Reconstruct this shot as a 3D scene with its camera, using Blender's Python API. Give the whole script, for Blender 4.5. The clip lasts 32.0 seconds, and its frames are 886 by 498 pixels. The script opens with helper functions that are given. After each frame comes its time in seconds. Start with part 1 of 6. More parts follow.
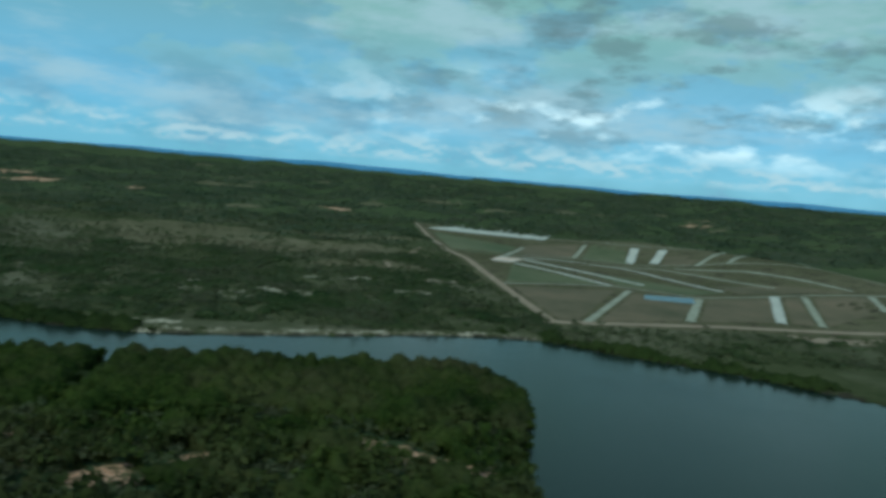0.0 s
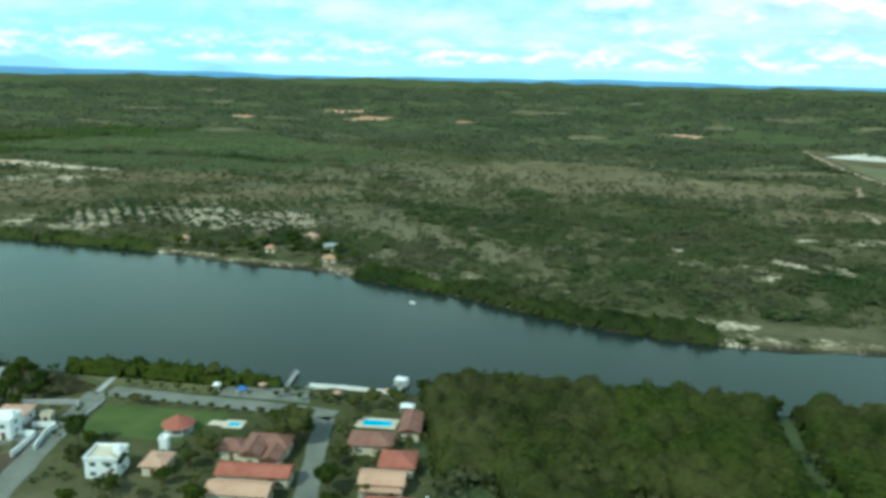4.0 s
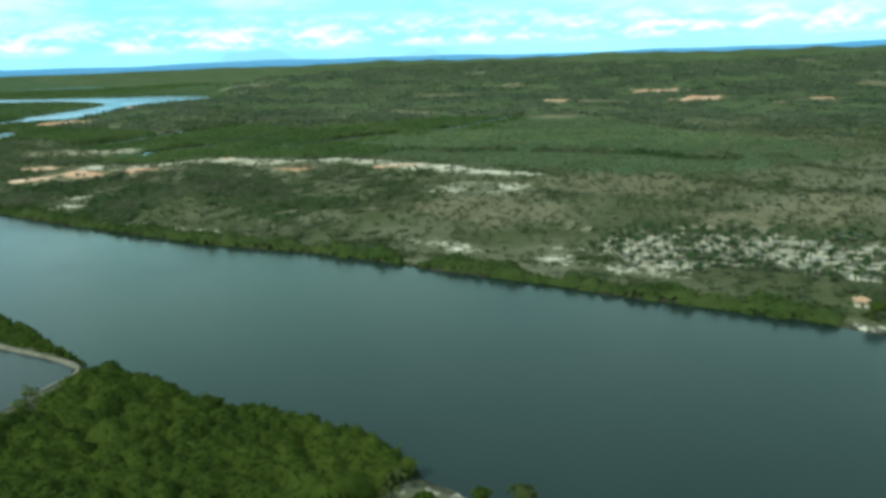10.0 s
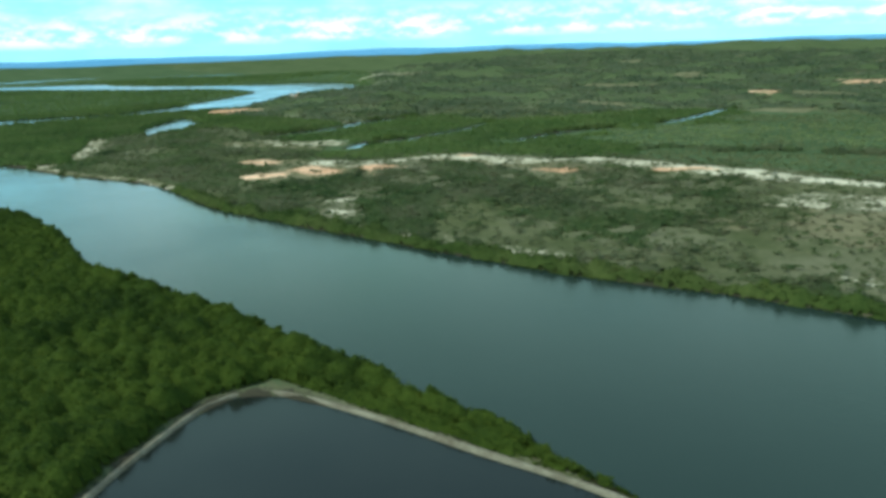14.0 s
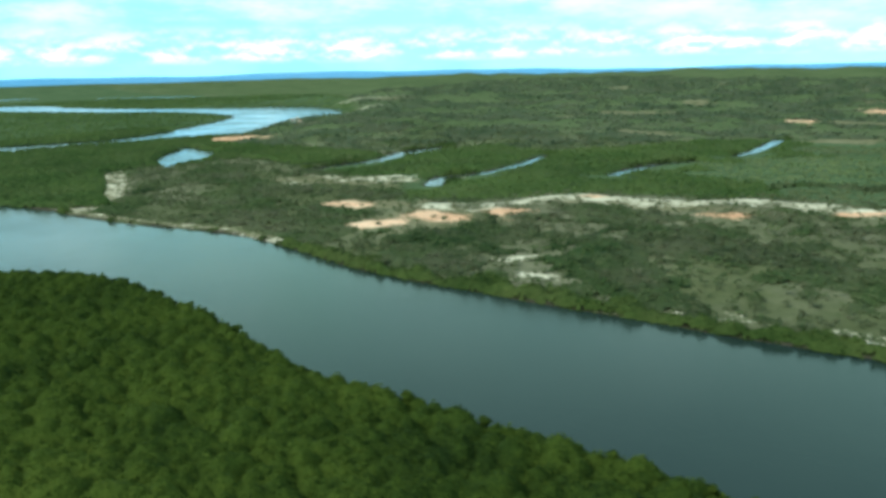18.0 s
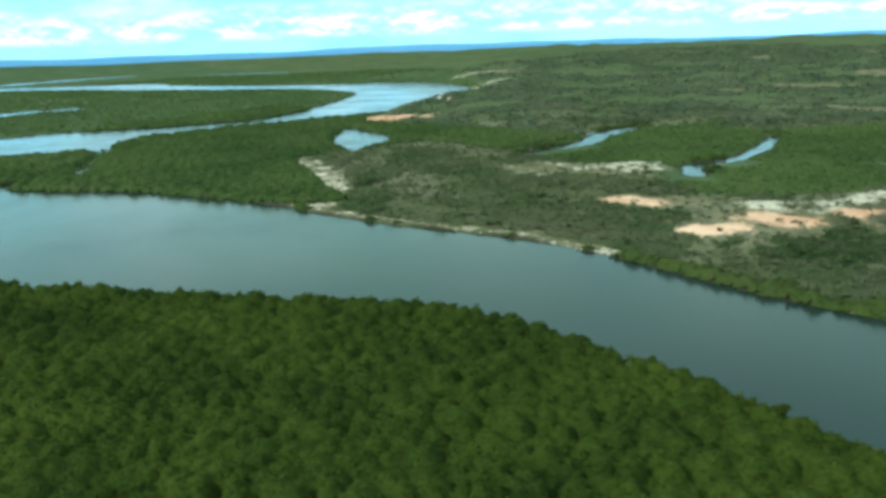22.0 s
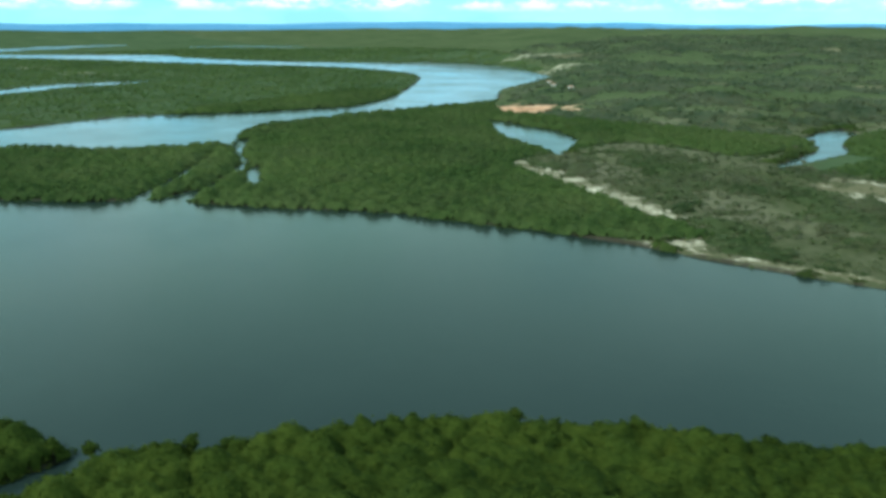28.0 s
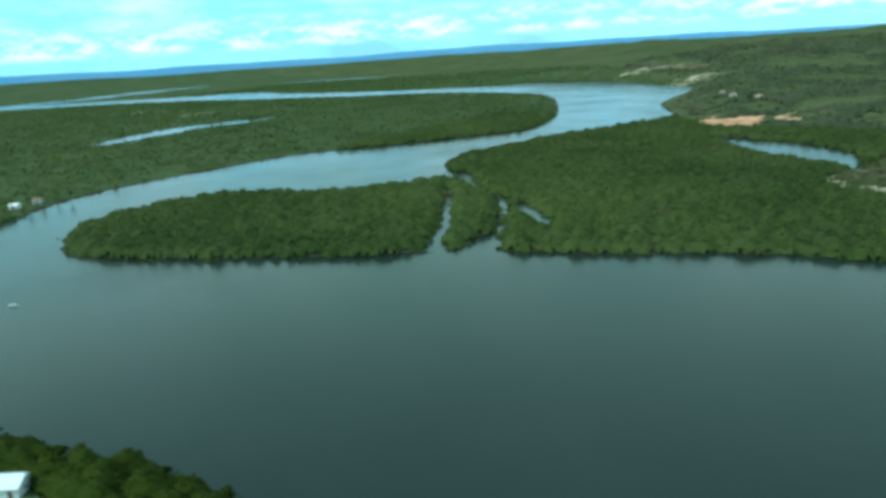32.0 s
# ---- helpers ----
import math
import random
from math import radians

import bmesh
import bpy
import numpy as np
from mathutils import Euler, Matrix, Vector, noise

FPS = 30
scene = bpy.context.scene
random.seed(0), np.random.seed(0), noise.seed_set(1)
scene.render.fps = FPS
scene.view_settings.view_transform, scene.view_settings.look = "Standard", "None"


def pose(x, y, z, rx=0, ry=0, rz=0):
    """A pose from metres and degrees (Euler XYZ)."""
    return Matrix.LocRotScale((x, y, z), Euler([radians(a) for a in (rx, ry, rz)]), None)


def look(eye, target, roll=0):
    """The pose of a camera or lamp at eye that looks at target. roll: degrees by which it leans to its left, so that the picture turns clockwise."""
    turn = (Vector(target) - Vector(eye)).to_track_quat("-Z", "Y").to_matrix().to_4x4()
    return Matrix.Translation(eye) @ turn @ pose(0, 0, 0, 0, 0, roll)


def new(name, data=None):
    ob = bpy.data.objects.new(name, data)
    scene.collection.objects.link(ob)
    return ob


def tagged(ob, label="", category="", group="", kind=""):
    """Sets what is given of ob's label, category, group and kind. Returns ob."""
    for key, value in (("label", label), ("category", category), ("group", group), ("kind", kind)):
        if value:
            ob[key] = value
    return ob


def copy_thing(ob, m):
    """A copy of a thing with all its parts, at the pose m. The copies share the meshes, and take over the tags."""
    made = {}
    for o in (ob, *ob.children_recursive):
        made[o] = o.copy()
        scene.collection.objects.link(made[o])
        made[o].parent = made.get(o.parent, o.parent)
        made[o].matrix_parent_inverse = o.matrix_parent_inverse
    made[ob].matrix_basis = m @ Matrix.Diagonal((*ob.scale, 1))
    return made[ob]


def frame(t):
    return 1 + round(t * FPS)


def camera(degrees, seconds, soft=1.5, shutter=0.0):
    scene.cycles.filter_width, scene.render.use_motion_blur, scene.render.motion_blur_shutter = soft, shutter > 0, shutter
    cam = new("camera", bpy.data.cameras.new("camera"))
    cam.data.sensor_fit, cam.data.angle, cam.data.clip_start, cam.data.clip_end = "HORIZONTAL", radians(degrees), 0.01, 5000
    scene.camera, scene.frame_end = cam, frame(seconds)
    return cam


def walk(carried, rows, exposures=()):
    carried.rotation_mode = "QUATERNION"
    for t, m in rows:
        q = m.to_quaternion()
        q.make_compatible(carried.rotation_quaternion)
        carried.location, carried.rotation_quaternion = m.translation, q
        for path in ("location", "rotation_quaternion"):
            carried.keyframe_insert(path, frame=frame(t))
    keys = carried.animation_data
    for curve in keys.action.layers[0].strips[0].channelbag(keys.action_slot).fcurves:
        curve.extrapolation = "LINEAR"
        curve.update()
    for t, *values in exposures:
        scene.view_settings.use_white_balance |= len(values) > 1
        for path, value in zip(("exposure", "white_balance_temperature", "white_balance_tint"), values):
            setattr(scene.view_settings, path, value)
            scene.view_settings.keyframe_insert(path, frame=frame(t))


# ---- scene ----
cam = camera(62.8, 32.0, soft=3.6, shutter=0.5)
METRES, EYE, TILT, LEAN, TURN = 1136.35, 75.0, 0.0, 0.0, -8.4
ROWS = [
    (0.0, 0.0, 0.0, 0.0, 0.52, -5.94, -5.03),
    (0.5, -0.0143, 0.0096, 0.0006, 4.86, -7.85, -5.16),
    (1.0, -0.0285, 0.0178, 0.0013, 7.48, -9.09, -3.97),
    (1.5, -0.0424, 0.0253, 0.0017, 10.29, -10.18, -3.23),
    (2.0, -0.057, 0.0322, 0.0024, 14.09, -10.89, -3.06),
    (2.5, -0.0718, 0.0389, 0.0024, 16.29, -11.08, -2.44),
    (4.5, -0.1313, 0.0617, 0.0026, 21.01, -14.51, -1.2),
    (5.0, -0.1459, 0.0654, 0.003, 21.91, -15.32, -1.15),
    (5.5, -0.1603, 0.0685, 0.0031, 23.93, -13.05, -1.38),
    (6.0, -0.175, 0.0712, 0.0036, 26.48, -13.29, -2.29),
    (6.5, -0.1904, 0.0734, 0.0041, 26.43, -13.53, -2.93),
    (7.0, -0.2052, 0.0751, 0.0041, 27.57, -12.06, -1.69),
    (7.5, -0.22, 0.0766, 0.0038, 29.19, -12.48, -1.01),
    (8.0, -0.2351, 0.0774, 0.0037, 31.09, -13.11, 0.14),
    (8.5, -0.2504, 0.0776, 0.004, 33.28, -14.26, 1.37),
    (9.0, -0.2653, 0.0775, 0.004, 34.48, -14.98, 1.01),
    (9.5, -0.28, 0.0771, 0.0042, 34.93, -14.93, 1.76),
    (10.0, -0.2955, 0.0767, 0.0041, 35.7, -14.98, 1.79),
    (10.5, -0.3112, 0.076, 0.0039, 38.94, -14.67, -1.31),
    (11.0, -0.3257, 0.0751, 0.0037, 41.68, -14.97, -1.3),
    (11.5, -0.3405, 0.074, 0.0035, 42.73, -16.79, -2.5),
    (12.0, -0.3558, 0.0728, 0.0034, 42.62, -15.36, -1.55),
    (12.5, -0.3715, 0.0712, 0.0036, 42.18, -13.98, -0.02),
    (13.0, -0.3862, 0.0694, 0.0034, 42.11, -14.48, 0.61),
    (13.5, -0.4019, 0.0674, 0.0034, 42.47, -15.23, 1.4),
    (14.0, -0.4171, 0.0655, 0.0033, 43.23, -15.54, 1.8),
    (14.5, -0.432, 0.0634, 0.0035, 42.69, -14.81, 3.06),
    (16.5, -0.4924, 0.0538, 0.0051, 38.72, -16.03, 2.54),
    (17.0, -0.5086, 0.0514, 0.0055, 38.39, -14.59, 1.58),
    (17.5, -0.5238, 0.0488, 0.006, 38.65, -13.89, 1.35),
    (18.0, -0.5387, 0.0463, 0.0064, 38.1, -13.91, 1.06),
    (18.5, -0.5542, 0.0436, 0.0065, 38.18, -14.85, 1.26),
    (19.0, -0.5698, 0.0407, 0.0069, 38.88, -16.63, 1.4),
    (19.5, -0.5854, 0.038, 0.007, 39.43, -16.37, 1.75),
    (20.0, -0.6001, 0.0353, 0.0071, 39.64, -16.33, 1.46),
    (20.5, -0.6157, 0.0326, 0.0072, 40.07, -15.54, 0.85),
    (21.0, -0.6311, 0.0297, 0.0074, 41.43, -15.7, 1.36),
    (21.5, -0.6465, 0.0265, 0.0078, 42.43, -16.01, 1.78),
    (22.0, -0.6611, 0.0236, 0.0083, 42.97, -15.82, 1.91),
    (22.5, -0.676, 0.0203, 0.009, 42.29, -15.66, 2.38),
    (23.0, -0.6912, 0.017, 0.0096, 41.15, -15.48, 2.78),
    (23.5, -0.706, 0.0137, 0.01, 40.54, -15.97, 2.8),
    (24.0, -0.7214, 0.0101, 0.0105, 39.35, -17.16, 3.24),
    (24.5, -0.7366, 0.0069, 0.0108, 39.38, -15.7, 5.23),
    (26.5, -0.799, -0.0063, 0.0123, 36.96, -15.01, 2.97),
    (27.0, -0.8144, -0.0093, 0.0123, 38.28, -16.46, 0.55),
    (27.5, -0.8302, -0.0119, 0.0122, 38.19, -15.91, 0.53),
    (28.0, -0.8464, -0.0149, 0.0119, 40.13, -17.48, -0.09),
    (28.5, -0.8623, -0.0178, 0.0116, 40.76, -14.93, -0.65),
    (29.0, -0.8778, -0.0205, 0.0116, 42.28, -13.11, -2.07),
    (29.5, -0.8933, -0.0236, 0.0111, 42.84, -11.7, -2.26),
    (30.0, -0.9095, -0.0273, 0.0106, 43.35, -11.24, -0.56),
    (30.5, -0.9252, -0.031, 0.0094, 42.7, -10.96, 0.05),
    (31.0, -0.9405, -0.035, 0.0083, 42.71, -12.66, 0.07),
    (31.5, -0.9565, -0.0396, 0.0077, 42.69, -14.17, 2.13),
    (32.0, -0.9724, -0.0442, 0.0069, 43.57, -15.47, 3.48),
]
walk(cam, [(t, pose(0, 0, EYE, TILT, LEAN, TURN) @ pose(METRES * x, METRES * y, METRES * z, 90 + pitch, roll, yaw)) for t, x, y, z, yaw, pitch, roll in ROWS],
     exposures=[(0.0, -1.12, 4950, -17), (0.5, -0.8, 5150, -17), (1.0, -0.4, 5150, -17), (1.5, -0.15, 5250, -16), (2.0, -0.05, 5400, -16), (4.0, 0.1, 5500, -16), (6.0, 0.1, 5500, -16), (9.0, 0.14, 5500, -16),
                (14.0, 0.3, 5500, -16), (19.0, 0.44, 5500, -16), (24.0, 0.44, 5550, -15), (28.0, 0.28, 5450, -16), (30.0, -0.1, 5350, -20), (31.0, -0.14, 5150, -21), (31.5, 0.0, 5250, -20), (32.0, 0.1, 5250, -19)])

# ---------------------------------------------------------------- light
SUN_TO = Vector((-0.50, -0.72, 0.86)).normalized()
world = bpy.data.worlds.new("sky")
scene.world = world
world.use_nodes = True


def build_sky(nt):
    nt.nodes.clear()
    n, l = nt.nodes.new, nt.links.new
    out = n("ShaderNodeOutputWorld")
    sky = n("ShaderNodeTexSky")
    sky.sky_type = "NISHITA"
    sky.sun_disc = False
    sky.sun_elevation = math.asin(SUN_TO.z)
    sky.sun_rotation = math.atan2(SUN_TO.x, SUN_TO.y)
    sky.air_density, sky.dust_density, sky.ozone_density = 1.0, 0.1, 3.0
    tint = n("ShaderNodeMix")
    tint.data_type, tint.blend_type = "RGBA", "MULTIPLY"
    tint.inputs[0].default_value = 1.0
    tint.inputs[7].default_value = (0.40, 0.84, 1.15, 1)
    l(sky.outputs[0], tint.inputs[6])
    bg_sky = n("ShaderNodeBackground")
    bg_sky.inputs["Strength"].default_value = 0.15
    l(tint.outputs[2], bg_sky.inputs[0])
    tc = n("ShaderNodeTexCoord")
    sep = n("ShaderNodeSeparateXYZ")
    l(tc.outputs["Generated"], sep.inputs[0])

    def cloud(scale, offset, detail, rough, lo, hi, most, rise=0.0):
        mp = n("ShaderNodeMapping")
        mp.inputs["Scale"].default_value, mp.inputs["Location"].default_value = scale, offset
        l(tc.outputs["Generated"], mp.inputs[0])
        ns = n("ShaderNodeTexNoise")
        ns.inputs["Scale"].default_value, ns.inputs["Detail"].default_value, ns.inputs["Roughness"].default_value = 1.0, detail, rough
        l(mp.outputs[0], ns.inputs["Vector"])
        k = n("ShaderNodeMapRange")
        k.interpolation_type = "SMOOTHSTEP"
        k.inputs["From Min"].default_value, k.inputs["From Max"].default_value, k.inputs["To Max"].default_value = lo, hi, most
        up_ = n("ShaderNodeMath")
        up_.operation = "MULTIPLY_ADD"
        up_.inputs[1].default_value = rise
        l(sep.outputs[2], up_.inputs[0])
        l(ns.outputs[0], up_.inputs[2])
        l(up_.outputs[0], k.inputs["Value"])
        return ns.outputs[0], k.outputs[0]

    def height_band(lo0, lo1, hi0, hi1):
        a, b, m = n("ShaderNodeMapRange"), n("ShaderNodeMapRange"), n("ShaderNodeMath")
        a.inputs["From Min"].default_value, a.inputs["From Max"].default_value = lo0, lo1
        b.inputs["From Min"].default_value, b.inputs["From Max"].default_value = hi1, hi0
        m.operation = "MULTIPLY"
        for q in (a, b):
            l(sep.outputs[2], q.inputs["Value"])
        l(a.outputs[0], m.inputs[0])
        l(b.outputs[0], m.inputs[1])
        return m.outputs[0]

    def layer(under, mask, colour, strength):
        bg, mx = n("ShaderNodeBackground"), n("ShaderNodeMixShader")
        bg.inputs["Strength"].default_value = strength
        if isinstance(colour, tuple):
            bg.inputs[0].default_value = (*colour, 1)
        else:
            l(colour, bg.inputs[0])
        l(mask, mx.inputs[0])
        l(under, mx.inputs[1])
        l(bg.outputs[0], mx.inputs[2])
        return mx.outputs[0]

    # broad layered sheets, bluer to the west, grey where they are thick
    thick, veil = cloud((5.0, 5.0, 12.0), (3.1, 1.2, 0.4), 9.0, 0.58, 0.40, 0.60, 0.97, 0.45)
    least = n("ShaderNodeMath")
    least.operation = "MAXIMUM"
    least.inputs[1].default_value = 0.72
    l(veil, least.inputs[0])
    veil = least.outputs[0]
    side = n("ShaderNodeMapRange")
    side.inputs["From Min"].default_value, side.inputs["From Max"].default_value = -0.75, 0.35
    l(sep.outputs[0], side.inputs["Value"])
    bright = n("ShaderNodeMix")
    bright.data_type = "RGBA"
    bright.inputs[6].default_value, bright.inputs[7].default_value = (0.49, 0.84, 1.10, 1), (0.64, 0.90, 1.08, 1)
    l(side.outputs[0], bright.inputs[0])
    tone = n("ShaderNodeValToRGB")
    tone.color_ramp.elements[0].position, tone.color_ramp.elements[0].color = 0.43, (1.0, 1.0, 1.0, 1)
    tone.color_ramp.elements[1].position, tone.color_ramp.elements[1].color = 0.62, (0.70, 0.71, 0.71, 1)
    l(thick, tone.inputs[0])
    shade = n("ShaderNodeMix")
    shade.data_type, shade.blend_type = "RGBA", "MULTIPLY"
    shade.inputs[0].default_value = 1.0
    l(bright.outputs[2], shade.inputs[6])
    l(tone.outputs[0], shade.inputs[7])
    high = n("ShaderNodeMapRange")
    high.inputs["From Min"].default_value, high.inputs["From Max"].default_value, high.inputs["To Max"].default_value = 0.22, 0.5, 0.93
    l(sep.outputs[2], high.inputs["Value"])
    most = n("ShaderNodeMath")
    most.operation = "MAXIMUM"
    l(veil, most.inputs[0])
    l(high.outputs[0], most.inputs[1])
    # the deck overhead shows its grey underside
    deck = n("ShaderNodeMapRange")
    deck.inputs["From Min"].default_value, deck.inputs["From Max"].default_value = 0.12, 0.6
    deck.inputs["To Min"].default_value, deck.inputs["To Max"].default_value = 1.0, 0.5
    l(sep.outputs[2], deck.inputs["Value"])
    grey = n("ShaderNodeMix")
    grey.data_type, grey.blend_type = "RGBA", "MULTIPLY"
    grey.inputs[0].default_value = 1.0
    neutral = n("ShaderNodeMix")
    neutral.data_type = "RGBA"
    neutral.inputs[7].default_value = (0.62, 0.84, 0.73, 1)
    aloft = n("ShaderNodeMapRange")
    aloft.inputs["From Min"].default_value, aloft.inputs["From Max"].default_value = 0.08, 0.2
    l(sep.outputs[2], aloft.inputs["Value"])
    l(aloft.outputs[0], neutral.inputs[0])
    l(shade.outputs[2], neutral.inputs[6])
    # bluer again towards the zenith
    zenith, top = n("ShaderNodeMix"), n("ShaderNodeMapRange")
    zenith.data_type = "RGBA"
    zenith.inputs[7].default_value = (0.60, 0.74, 0.96, 1)
    top.inputs["From Min"].default_value, top.inputs["From Max"].default_value = 0.34, 0.62
    l(sep.outputs[2], top.inputs["Value"])
    l(top.outputs[0], zenith.inputs[0])
    l(neutral.outputs[2], zenith.inputs[6])
    l(zenith.outputs[2], grey.inputs[6])
    l(deck.outputs[0], grey.inputs[7])
    up = layer(bg_sky.outputs[0], most.outputs[0], grey.outputs[2], 1.27)
    # soft white sheets, high and thin
    _, sheet_ = cloud((4.2, 4.2, 16.0), (8.3, 2.2, 1.1), 9.0, 0.62, 0.44, 0.66, 0.7)
    thin = n("ShaderNodeMath")
    thin.operation = "MULTIPLY"
    l(sheet_, thin.inputs[0])
    l(height_band(0.03, 0.07, 0.3, 0.5), thin.inputs[1])
    up = layer(up, thin.outputs[0], (0.92, 0.98, 1.0), 1.25)

    def in_east(mask):
        east, both = n("ShaderNodeMapRange"), n("ShaderNodeMath")
        east.inputs["From Min"].default_value, east.inputs["From Max"].default_value = -0.15, 0.25
        both.operation = "MULTIPLY"
        l(sep.outputs[0], east.inputs["Value"])
        l(mask.outputs[0], both.inputs[0])
        l(east.outputs[0], both.inputs[1])
        return both

    # torn grey scraps, a row of small heaped clouds low over the land and a few larger ones
    for scale, offset, lo, hi, most_, band, colour, power in (
            ((6.5, 6.5, 20.0), (1.7, 0.2, 2.1), 0.54, 0.66, 0.5, (0.03, 0.06, 0.25, 0.4), (0.50, 0.64, 0.70), 0.8),
            ((8.0, 8.0, 24.0), (5.7, 1.4, 0.9), 0.50, 0.64, 0.55, (0.06, 0.09, 0.25, 0.4), (0.40, 0.47, 0.46), 0.85)):
        _, heap = cloud(scale, offset, 10.0, 0.6, lo, hi, most_)
        m = n("ShaderNodeMath")
        m.operation = "MULTIPLY"
        l(heap, m.inputs[0])
        l(height_band(*band), m.inputs[1])
        up = layer(up, in_east(m).outputs[0], colour, power)
    # heaped clouds: white crests over blue-grey undersides
    for scale, offset, lo, hi, most_, band, rise_, power in (
            ((8.5, 8.5, 20.0), (4.4, 2.7, 0.6), 0.50, 0.66, 0.85, (0.03, 0.055, 0.10, 0.16), 0.016, 2.1),
            ((19.0, 19.0, 48.0), (0.7, 5.2, 0.1), 0.38, 0.62, 0.75, (0.010, 0.020, 0.032, 0.060), 0.006, 1.45)):
        here, heap = cloud(scale, offset, 8.0, 0.58, lo, hi, most_)
        above, _ = cloud(scale, (offset[0], offset[1], offset[2] + rise_ * scale[2]), 8.0, 0.58, lo, hi, most_)
        lit, crest, m = n("ShaderNodeMath"), n("ShaderNodeMapRange"), n("ShaderNodeMath")
        lit.operation, m.operation = "SUBTRACT", "MULTIPLY"
        l(here, lit.inputs[0])
        l(above, lit.inputs[1])
        crest.interpolation_type = "SMOOTHSTEP"
        crest.inputs["From Min"].default_value, crest.inputs["From Max"].default_value = -0.12, 0.08
        l(lit.outputs[0], crest.inputs["Value"])
        tint_ = n("ShaderNodeMix")
        tint_.data_type = "RGBA"
        tint_.inputs[6].default_value, tint_.inputs[7].default_value = (0.50, 0.76, 0.88, 1), (1.0, 1.0, 0.98, 1)
        l(crest.outputs[0], tint_.inputs[0])
        l(heap, m.inputs[0])
        l(height_band(*band), m.inputs[1])
        if band[0] > 0.02:
            m = in_east(m)
        up = layer(up, m.outputs[0], tint_.outputs[2], power)
    l(up, out.inputs[0])


build_sky(world.node_tree)
sun_data = bpy.data.lights.new("sun", "SUN")
sun_data.energy, sun_data.angle, sun_data.color = 2.6, radians(3.0), (1.0, 0.94, 0.81)
sun = new("sun", sun_data)
sun.matrix_world = look(SUN_TO * 500, (0, 0, 0))


# ---------------------------------------------------------------- materials
def material(name, rough=0.8, metal=0.0, spec=0.3):
    m = bpy.data.materials.new(name)
    m.use_nodes = True
    b = m.node_tree.nodes["Principled BSDF"]
    b.inputs["Roughness"].default_value = rough
    b.inputs["Metallic"].default_value = metal
    b.inputs["Specular IOR Level"].default_value = spec
    return m, m.node_tree, b


def node(nt, kind, **values):
    nd = nt.nodes.new(kind)
    for k, v in values.items():
        nd.inputs[k.replace("_", " ")].default_value = v
    return nd


def noise_of(nt, scale, detail=4.0, rough=0.6, coord="Object"):
    tc = nt.nodes.new("ShaderNodeTexCoord")
    nd = node(nt, "ShaderNodeTexNoise", Scale=scale, Detail=detail, Roughness=rough)
    nt.links.new(tc.outputs[coord], nd.inputs["Vector"])
    return nd.outputs[0]


def ramp(nt, fac, *stops):
    nd = nt.nodes.new("ShaderNodeValToRGB")
    els = nd.color_ramp.elements
    while len(els) < len(stops):
        els.new(0.5)
    for e, (p, c) in zip(els, stops):
        e.position, e.color = p, (*c, 1)
    nt.links.new(fac, nd.inputs[0])
    return nd.outputs[0]


def blend(nt, fac, a, b, mode="MIX"):
    nd = nt.nodes.new("ShaderNodeMix")
    nd.data_type, nd.blend_type = "RGBA", mode
    for sock, v in ((nd.inputs[0], fac), (nd.inputs[6], a), (nd.inputs[7], b)):
        if isinstance(v, (float, int)):
            sock.default_value = v
        elif isinstance(v, tuple):
            sock.default_value = (*v, 1)
        else:
            nt.links.new(v, sock)
    return nd.outputs[2]


def mathn(nt, op, a, b=None, clamp=False):
    nd = nt.nodes.new("ShaderNodeMath")
    nd.operation, nd.use_clamp = op, clamp
    for sock, v in zip(nd.inputs, (a, b)):
        if v is None:
            continue
        if isinstance(v, (float, int)):
            sock.default_value = v
        else:
            nt.links.new(v, sock)
    return nd.outputs[0]


def bump(nt, bsdf, fac, strength=0.4, dist=0.05):
    nd = node(nt, "ShaderNodeBump", Strength=strength, Distance=dist)
    nt.links.new(fac, nd.inputs["Height"])
    nt.links.new(nd.outputs[0], bsdf.inputs["Normal"])


def plain(name, c1, c2, scale=0.6, rough=0.8, relief=0.2, fine=8.0, metal=0.0):
    """A worn surface: a broad stain and a fine grain between two tones."""
    m, nt, b = material(name, rough, metal)
    broad, grain = noise_of(nt, scale), noise_of(nt, fine, 6.0)
    mixed = mathn(nt, "ADD", mathn(nt, "MULTIPLY", broad, 0.65), mathn(nt, "MULTIPLY", grain, 0.35))
    nt.links.new(ramp(nt, mixed, (0.36, c1), (0.64, c2)), b.inputs["Base Color"])
    bump(nt, b, grain, relief, 0.03)
    return m


def tile_roof(name, c1, c2):
    m, nt, b = material(name, 0.85)
    tc = nt.nodes.new("ShaderNodeTexCoord")
    w = node(nt, "ShaderNodeTexWave", Scale=1.6, Distortion=0.6, Detail=2.0)
    nt.links.new(tc.outputs["Object"], w.inputs["Vector"])
    stain = noise_of(nt, 0.5, 6.0)
    col = ramp(nt, stain, (0.3, c1), (0.7, c2))
    nt.links.new(blend(nt, mathn(nt, "MULTIPLY", w.outputs[1], 0.35), col, tuple(v * 0.6 for v in c1)), b.inputs["Base Color"])
    bump(nt, b, w.outputs[1], 0.6, 0.06)
    return m


